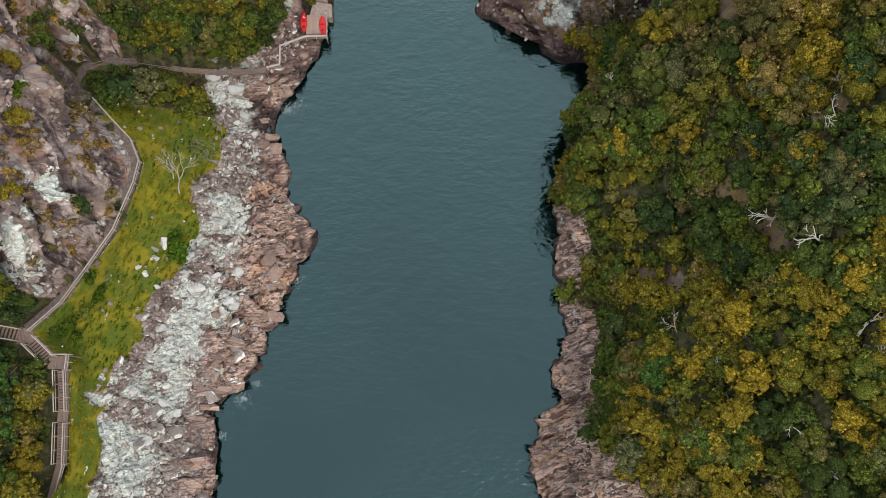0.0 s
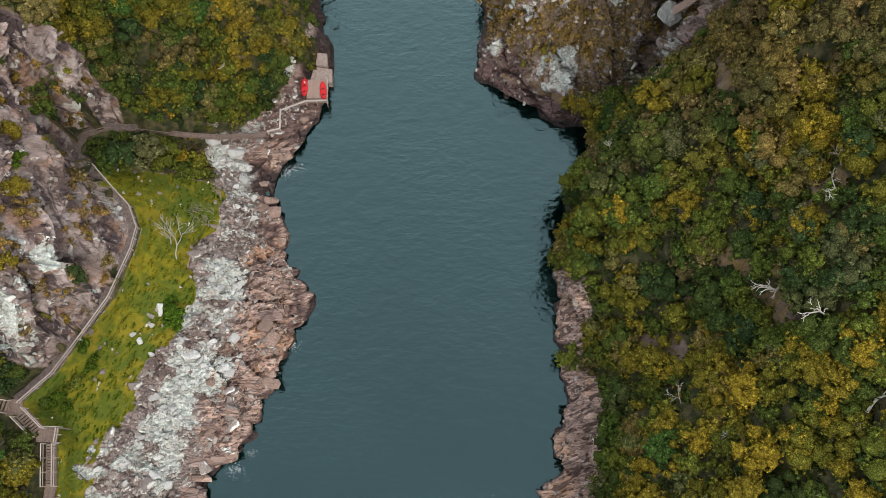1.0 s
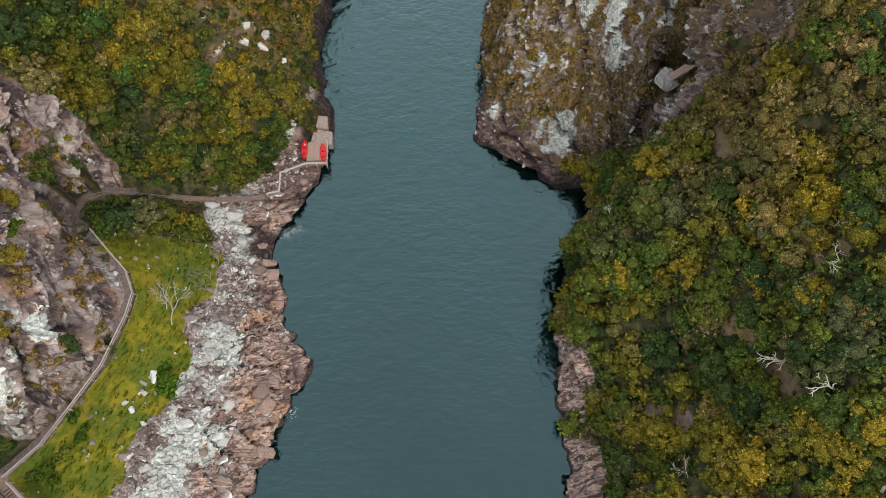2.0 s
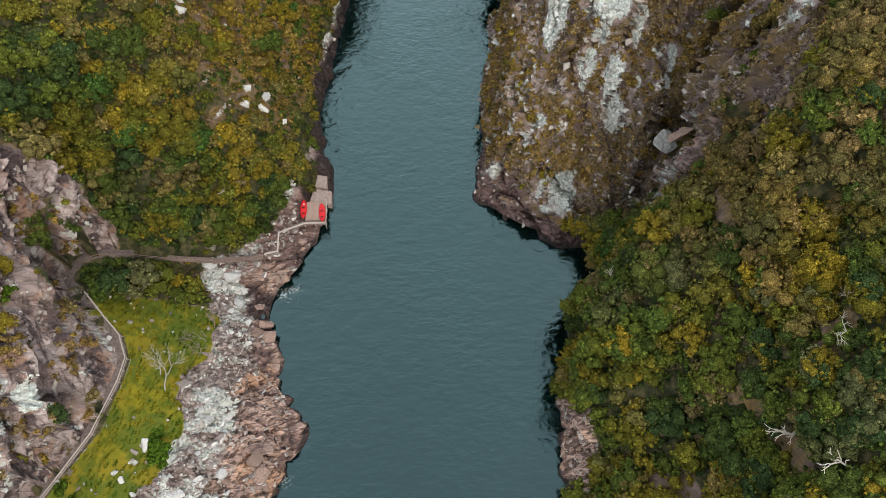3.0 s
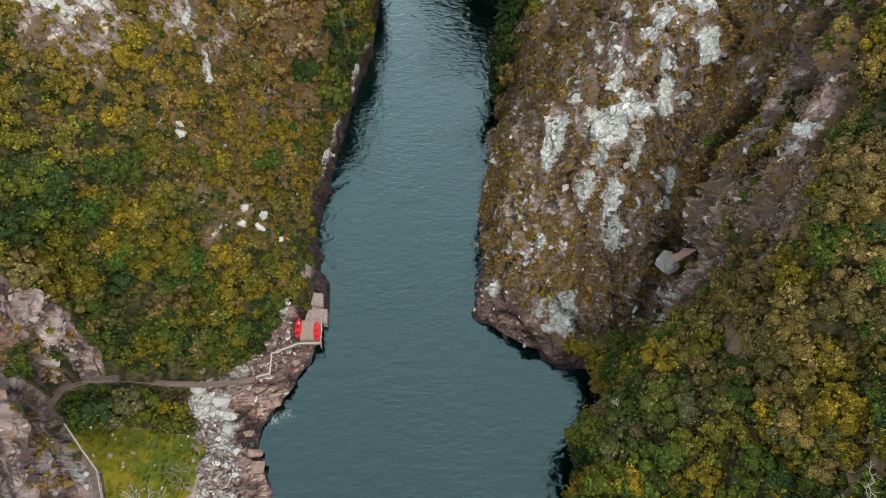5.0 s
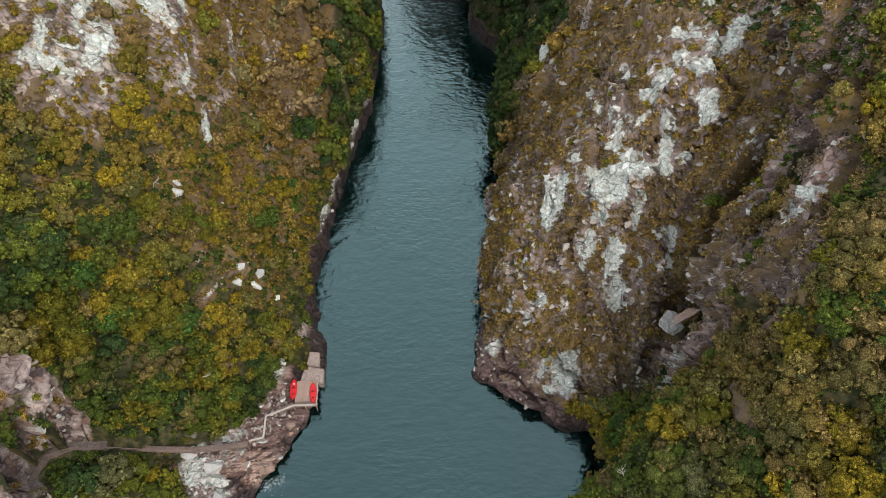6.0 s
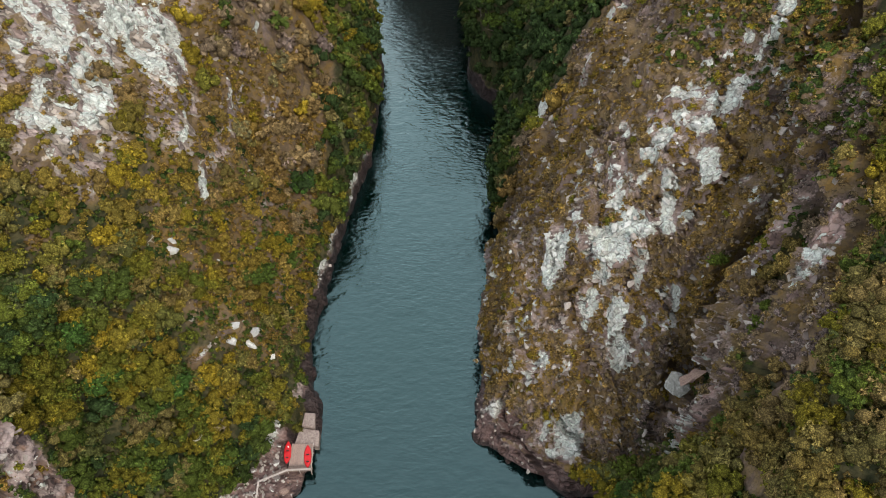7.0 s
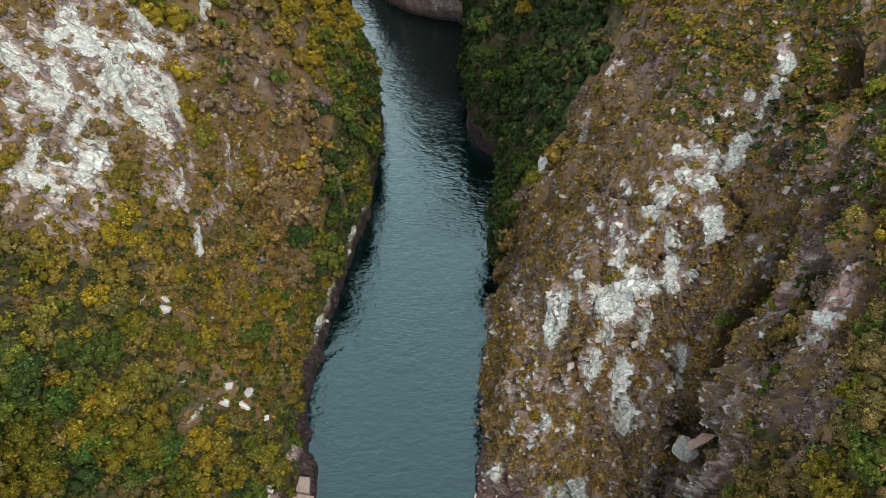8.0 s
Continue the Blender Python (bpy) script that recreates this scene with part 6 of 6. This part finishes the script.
def rubble_material():
    m = Nodes("rubble", 0.9, 0.2)
    tint, _, _, _ = m.mask("tint")
    grain = m.noise(0.15, 4, 0.6)
    return m.done(m.mix(m.step(grain, 0.35, 0.65, 0, 0.5), tint, m.mix(1.0, tint, (0.55, 0.5, 0.48), "MULTIPLY")), m.bump(grain, 0.5, 0.05))


RUBBLE = rubble_material()
CHIPS = [hull_arrays(800 + k) for k in range(8)]


def strew_rubble(label, land, norm, rows, spacing, seed, chance, size):
    """Broken stone that nobody could count, as one object. chance: how likely a stone lies at a place, by its cover."""
    p, n = scatter(land, norm, rows, spacing, seed)
    c = cover(p)
    r = np.random.default_rng(seed + 1)
    keep = (r.random(len(p)) < chance(c)) & (p[:, 2] > 0.3)
    keep &= ~((p[:, 0] > -23) & (p[:, 0] < -17) & (p[:, 1] > 56.4) & (p[:, 1] < 66.6))
    p, n = p[keep], n[keep]
    c = {k: v[keep] for k, v in c.items()}
    vs, fs, ts, at = [], [], [], 0
    for i in range(len(p)):
        v, f = CHIPS[i % 8]
        a = r.normal(size=3) * np.array([0.35, 0.35, 1.5])
        m = np.array(Euler(a).to_matrix()) * min(size[1], size[0] + r.exponential(size[0] * 0.7))
        vs.append(v @ m.T + p[i] + n[i] * 0.05)
        fs.append(f + at)
        at += len(v)
        w = c["white"][i] + r.normal() * 0.22
        t = (np.array([0.52, 0.54, 0.52]) if w > 0.55 else np.array([0.36, 0.33, 0.30]) if w > 0.12 or r.random() < 0.4 else np.array([0.30, 0.20, 0.15]) if c["tan"][i] > 0.5 else np.array([0.21, 0.175, 0.16])) * r.uniform(0.7, 1.2)
        ts.append(np.repeat(t[None], len(v), 0))
    me = mesh_from("rubble", np.concatenate(vs), np.concatenate(fs), RUBBLE)
    t = np.concatenate(ts)
    paint(me, "tint", t[:, 0], t[:, 1], t[:, 2])
    tagged(new("rubble", me), label, "rubble", kind="stuff")


strew_rubble("broken white and brown stones along the shore", LAND_L, NORM_L, (-16, 66), 0.5, 310, lambda c: np.clip(c["shore"] * (0.75 - 0.55 * c["tan"]), 0, 1), (0.28, 0.9))
strew_rubble("white broken stones on the heathy spur", LAND_R, NORM_R, (54, 104), 0.75, 320, lambda c: np.clip(0.3 * c["white"] + 0.17 * c["spur"] + 0.14 * c["scar"], 0, 0.8), (0.4, 1.3))
strew_rubble("white broken stones on the hillside", LAND_L, NORM_L, (12, 112), 0.8, 330, lambda c: np.clip(0.3 * c["white"] * (1 - c["shore"]) + 0.05 * c["heath"] + 0.05 * c["crag"] + 0.05 * c["turf"], 0, 0.8), (0.38, 1.3))
strew_rubble("broken tan stones along the far shore", LAND_R, NORM_R, (-16, 30), 0.8, 340, lambda c: 0.5 * c["shore"], (0.3, 0.9))


def foam_patch(x, y, r, seed):
    """Flakes of white water against the rocks."""
    g = np.random.default_rng(seed)
    vs, fs, at = [], [], 0
    for _ in range(120):
        c = np.array([x, y]) + g.normal(size=2) * r * np.array([0.5, 0.42])
        k = g.integers(5, 8)
        a = np.sort(g.uniform(0, 6.28, k))
        s = r * 0.042 * g.uniform(0.4, 1.3)
        ring = np.stack([c[0] + np.cos(a) * s * g.uniform(0.5, 1.3, k), c[1] + np.sin(a) * s * g.uniform(0.5, 1.3, k), np.full(k, 0.03)], 1)
        mid = np.array([[*c, 0.06]])
        vs.append(np.concatenate([mid, ring]))
        fs += [[at, at + 1 + q, at + 1 + (q + 1) % k] for q in range(k)]
        at += k + 1
    tagged(new("foam", mesh_from("foam", np.concatenate(vs), fs, FOAM)), "white foam breaking against the shore rocks", "foam", kind="stuff")


for k, (fx, fy, fr) in enumerate(((-24.4, 45.8, 1.4), (-22.6, 46.6, 0.9), (-21.6, 18.4, 1.2), (-28.4, 1.2, 1.3), (-26.2, 8.4, 0.8), (-23.8, 14.6, 0.7), (-30.8, -3.6, 0.8), (-26.4, 3.4, 0.7))):
    foam_patch(fx, fy, fr, 40 + k)


# ---- the path, its stairs and rails, and the landing with its kayaks ----
def beam(bm, a, b, w, h):
    """A straight timber from a to b, w wide and h deep, its upper edge level."""
    a, b = Vector(a), Vector(b)
    d = (b - a).normalized()
    s = d.cross(Vector((0, 0, 1)))
    s = s.normalized() if s.length > 1e-4 else Vector((1, 0, 0))
    u = s.cross(d)
    vs = [bm.verts.new(p + s * (w / 2 * i) + u * (h / 2 * j)) for p in (a, b) for i, j in ((-1, -1), (1, -1), (1, 1), (-1, 1))]
    for f in ((0, 1, 2, 3), (7, 6, 5, 4), (0, 4, 5, 1), (1, 5, 6, 2), (2, 6, 7, 3), (3, 7, 4, 0)):
        bm.faces.new([vs[k] for k in f])
    return bm


def timber(name, a, b, w, h, material, parent):
    return part(name, beam(bmesh.new(), a, b, w, h), material, parent)


def handrail(label, points, spacing=1.9, height=1.0, material=RAIL, mid=True, width=0.11):
    thing = tagged(new("handrail"), label, "handrail", "timber handrails")
    for a, b in zip(points, points[1:]):
        a, b = Vector(a), Vector(b)
        n = max(1, round((b - a).length / spacing))
        up = Vector((0, 0, height))
        for k in range(n):
            p = a.lerp(b, k / n)
            timber("post", p - Vector((0, 0, 0.5)), p + up * 1.02, 0.09, 0.09, material, thing)
        timber("top_rail", a + up, b + up, width, 0.07, material, thing)
        if mid:
            timber("mid_rail", a + up * 0.5, b + up * 0.5, 0.05, 0.08, material, thing)
    timber("post", Vector(points[-1]) - Vector((0, 0, 0.5)), Vector(points[-1]) + Vector((0, 0, height * 1.02)), 0.09, 0.09, material, thing)
    return thing


def offset_line(points, d):
    """The same line, d metres to its right in plan."""
    out = []
    for i, p in enumerate(points):
        w = Vector(points[min(i + 1, len(points) - 1)]) - Vector(points[max(i - 1, 0)])
        s = Vector((w.y, -w.x, 0)).normalized()
        out.append(tuple(Vector(p) + s * d))
    return out


def stairs(label, a, b, width, rails=True):
    """A flight of open timber steps from a to b."""
    a, b = Vector(a), Vector(b)
    thing = tagged(new("staircase"), label, "stairs", "timber stairs")
    d = b - a
    flat = Vector((d.x, d.y, 0))
    s = Vector((flat.y, -flat.x, 0)).normalized()
    n = max(3, round(flat.length / 0.33))
    for k in range(n):
        p = a + d * ((k + 0.5) / n)
        timber("tread", p - s * width / 2, p + s * width / 2, 0.25, 0.05, PLANK, thing)
    for e in (-1, 1):
        timber("stringer", a + s * e * width / 2 - Vector((0, 0, 0.16)), b + s * e * width / 2 - Vector((0, 0, 0.16)), 0.06, 0.26, PLANK, thing)
    if rails:
        for e in (-1, 1):
            handrail("weathered timber handrail along the stairs", [a + s * e * (width / 2 + 0.06), b + s * e * (width / 2 + 0.06)], 1.7)
    return thing


def planked(label, category, corners, material=PLANK, legs=True, step=0.17, leg=1.8):
    """A planked platform on joists and legs; corners in order round it."""
    p = [Vector(c) for c in corners]
    thing = tagged(new("platform"), label, category)
    n = round((p[1] - p[0]).length / step)
    for k in range(n):
        f = (k + 0.5) / n
        timber("plank", p[0].lerp(p[1], f), p[3].lerp(p[2], f), (p[1] - p[0]).length / n * 0.92, 0.045, material, thing)
    for f in (0.06, 0.5, 0.94):
        timber("joist", p[0].lerp(p[3], f) - Vector((0, 0, 0.09)), p[1].lerp(p[2], f) - Vector((0, 0, 0.09)), 0.07, 0.13, material, thing)
    if legs:
        for c in p:
            q = c + (sum(p, Vector()) / 4 - c) * 0.06
            timber("leg", q - Vector((0, 0, leg)), q - Vector((0, 0, 0.03)), 0.12, 0.12, material, thing)
    return thing


PATH_MAT = plain("trodden_path", (0.11, 0.085, 0.078), (0.22, 0.18, 0.165), 0.35, 0.9, own=False)
CONCRETE = plain("worn_concrete", (0.22, 0.17, 0.15), (0.36, 0.30, 0.27), 0.3, 0.85, own=False)


def footpath():
    """The trodden path as a low bed that follows the line of the plan."""
    line = [Vector(p) for p in WAY]
    pts = []
    for a, b in zip(line, line[1:]):
        n = max(2, round((b - a).length / 0.5))
        pts += [a.lerp(b, k / n) for k in range(n)]
    pts.append(line[-1])
    for _ in range(2):
        pts = [pts[0]] + [(pts[i - 1] + pts[i] * 2 + pts[i + 1]) / 4 for i in range(1, len(pts) - 1)] + [pts[-1]]
    bm = bmesh.new()
    rows = []
    for i, p in enumerate(pts):
        d = pts[min(i + 1, len(pts) - 1)] - pts[max(i - 1, 0)]
        s = Vector((d.y, -d.x, 0)).normalized()
        w = 0.62 + 0.07 * math.sin(i * 1.7)
        rows.append([bm.verts.new(p + s * k * w + Vector((0, 0, dz))) for k, dz in ((-1.05, -0.4), (-1, 0.03), (0, 0.06), (1, 0.03), (1.05, -0.4))])
    for a, b in zip(rows, rows[1:]):
        for k in range(4):
            bm.faces.new((a[k], a[k + 1], b[k + 1], b[k]))
    me = bpy.data.meshes.new("footpath")
    bm.to_mesh(me)
    bm.free()
    me.materials.append(PATH_MAT)
    tagged(new("footpath", me), "trodden earth footpath between crag and meadow", "path", kind="structure")


footpath()
handrail("pale timber handrail along the meadow side of the path", offset_line(WAY[:9], 0.68), 2.0, 1.0, RAIL, True, 0.14)
handrail("weathered timber handrail along the path by the overhang", offset_line(WAY[9:], 0.66), 2.0, 1.0, PLANK)
# flights and platforms south of the fork
stairs("weathered timber stairs climbing towards the forest", (-50.9, 8.6, 16.2), (-54.5, 9.2, 18.6), 1.3)
planked("weathered timber platform where the path forks", "platform", ((-51.2, 9.6, 16.1), (-49.4, 9.4, 16.1), (-49.2, 7.8, 16.1), (-51.2, 7.6, 16.1)))
stairs("weathered timber stairs between two platforms", (-49.5, 8.0, 16.05), (-47.5, 5.75, 14.75), 1.35)
planked("weathered timber corner platform above the meadow", "platform", ((-47.9, 6.2, 14.65), (-45.4, 6.3, 14.65), (-45.4, 4.6, 14.65), (-47.9, 4.7, 14.65)), leg=3.0)
handrail("pale timber handrail round the corner platform", [(-47.3, 6.36, 14.65), (-45.28, 6.4, 14.65), (-45.28, 4.6, 14.65)], 1.2)
stairs("long weathered timber stairs down the slope", (-46.1, 4.5, 14.6), (-46.05, -0.3, 13.3), 1.15)
planked("small weathered timber landing between flights", "platform", ((-46.7, -0.25, 13.25), (-45.4, -0.25, 13.25), (-45.4, -1.6, 13.25), (-46.7, -1.6, 13.25)), leg=2.4)
stairs("lower weathered timber stairs down the slope", (-46.05, -1.65, 13.2), (-46.3, -6.5, 11.9), 1.1)
planked("weathered boardwalk leading off down the coast", "boardwalk", ((-46.9, -6.5, 11.85), (-45.8, -6.5, 11.85), (-47.0, -13, 11.3), (-48.1, -13, 11.3)), PLANK, True, 0.2)
handrail("weathered timber handrail beside the boardwalk", [(-45.6, -6.5, 11.85), (-46.8, -13, 11.3)])
# boardwalk from the overhang to the landing
LINE_B = [(-43.4, 47.9, 10.35), (-38.2, 48.6, 7.2), (-34.0, 49.2, 5.3), (-29.4, 50.3, 3.5), (-27.3, 50.9, 3.0)]
for a, b in zip(LINE_B, LINE_B[1:]):
    w = Vector((b[0] - a[0], b[1] - a[1], 0)).normalized()
    s = Vector((w.y, -w.x, 0)) * 0.42
    planked("weathered boardwalk section above the rocks", "boardwalk", (tuple(Vector(a) - s), tuple(Vector(b) - s), tuple(Vector(b) + s), tuple(Vector(a) + s)), PLANK, True, 0.2, 1.4)
handrail("weathered timber handrail along the boardwalk", offset_line(LINE_B, 0.48), 1.9, 1.0, PLANK)
LINE_C = [(-27.2, 51.2, 2.3), (-25.25, 51.75, 2.2), (-25.4, 55.0, 2.1), (-21.6, 56.75, 1.9), (-18.3, 56.95, 1.75)]
for a, b in zip(LINE_C, LINE_C[1:]):
    w = Vector((b[0] - a[0], b[1] - a[1], 0)).normalized()
    s = Vector((-w.y, w.x, 0))
    planked("narrow grey plank walkway to the landing", "walkway", (tuple(Vector(a) + s * 0.1), tuple(Vector(b) + s * 0.1), tuple(Vector(b) + s * 0.95), tuple(Vector(a) + s * 0.95)), PLANK, True, 0.2, 1.5)
handrail("pale timber handrail along the landing walkway", LINE_C, 1.6, 0.9, RAIL, False, 0.26)
DECK_Z = 1.62
planked("tan planked landing deck on the river edge", "deck", ((-21.75, 57.3, DECK_Z), (-18.45, 57.3, DECK_Z), (-18.6, 61.25, DECK_Z), (-21.75, 61.25, DECK_Z)), plain("tan_deck", (0.26, 0.18, 0.15), (0.40, 0.30, 0.25), 0.1), True, 0.16, 2.6)
handrail("pale low kerb rail on the river edge of the deck", [(-18.35, 57.2, DECK_Z), (-18.5, 61.2, DECK_Z)], 1.6, 0.35, RAIL, False, 0.12)
slab = bmesh.new()
for corners, top in ((((-21.4, 61.35), (-17.8, 60.9), (-17.95, 63.4), (-20.9, 63.9)), 1.4), (((-20.6, 64.0), (-18.6, 63.7), (-18.8, 66.0), (-20.4, 66.2)), 1.9)):
    lo = [slab.verts.new((x, y, -1.5)) for x, y in corners]
    hi = [slab.verts.new((x, y, top)) for x, y in corners]
    slab.faces.new(hi), slab.faces.new(lo[::-1])
    for k in range(4):
        slab.faces.new((lo[k], lo[(k + 1) % 4], hi[(k + 1) % 4], hi[k]))
bmesh.ops.bevel(slab, geom=slab.edges[:], offset=0.06, segments=2, affect="EDGES")
slab_me = bpy.data.meshes.new("concrete_landing")
slab.to_mesh(slab_me)
slab.free()
slab_me.materials.append(CONCRETE)
tagged(new("concrete_landing", slab_me), "worn brown concrete landing slab at the water", "landing")

RED = plain("red_plastic", (0.50, 0.012, 0.016), (0.62, 0.02, 0.024), 0.3, 0.4, relief=0.05)
BLACK = plain("black_webbing", (0.02, 0.02, 0.02), (0.05, 0.05, 0.05), 0.1, 0.7)
GREY_PLASTIC = plain("pale_grey_plastic", (0.5, 0.5, 0.5), (0.6, 0.6, 0.6), 0.1, 0.5)


def kayak(label, spot, turn, marked):
    """A sit-on-top kayak with two seat wells."""
    thing = tagged(new("kayak"), label, "kayak", "kayaks on the landing")
    bm = bmesh.new()
    n, sides = 25, 16
    rings = []
    for i in range(n):
        t = -1 + 2 * i / (n - 1)
        w = 0.54 * max(0.03, (1 - abs(t) ** 2.6)) ** 0.75
        rise = 0.13 * abs(t) ** 3
        well = sum(0.13 * math.exp(-((t - c) / 0.17) ** 2) for c in (-0.32, 0.3))
        ring = []
        for k in range(sides):
            a = 6.2832 * k / sides
            x, z = w * math.cos(a), 0.2 * math.sin(a) * (0.5 + 0.5 * min(1, w / 0.3))
            if z > 0:
                z = z * 0.7 - well * max(0, 1 - (abs(x) / 0.40) ** 4)
            ring.append(bm.verts.new((x, 1.72 * t, 0.2 + z + rise)))
        rings.append(ring)
    for a, b in zip(rings, rings[1:]):
        for k in range(sides):
            bm.faces.new((a[k], a[(k + 1) % sides], b[(k + 1) % sides], b[k]))
    bm.faces.new(rings[0][::-1]), bm.faces.new(rings[-1])
    for f in bm.faces:
        f.smooth = True
    body = part("hull", bm, RED, thing)
    for c in (-0.36, 0.26):
        bs = bmesh.new()
        bmesh.ops.create_cube(bs, size=1, matrix=Matrix.LocRotScale((0, 1.72 * c - 0.22, 0.36), Euler((-0.25, 0, 0)), (0.40, 0.05, 0.26)))
        bmesh.ops.bevel(bs, geom=bs.edges[:], offset=0.02, segments=2, affect="EDGES")
        part("seat_back", bs, BLACK, thing, "black seat back")
    if marked:
        bs = bmesh.new()
        bmesh.ops.create_cube(bs, size=1, matrix=Matrix.LocRotScale((0.02, 0.95, 0.33), Euler((0, 0, 0.4)), (0.2, 0.5, 0.05)))
        bmesh.ops.bevel(bs, geom=bs.edges[:], offset=0.02, segments=2, affect="EDGES")
        part("hatch_cover", bs, GREY_PLASTIC, thing, "pale hatch cover")
    thing.matrix_basis = Matrix.Translation(spot) @ Matrix.Rotation(turn, 4, "Z")
    return thing


kayak("bright red kayak with a pale hatch on the landing", (-22.15, 59.75, DECK_Z + 0.02), 0.06, True)
kayak("bright red plain kayak on the edge of the deck", (-19.1, 59.15, DECK_Z + 0.02), 0.12, False)
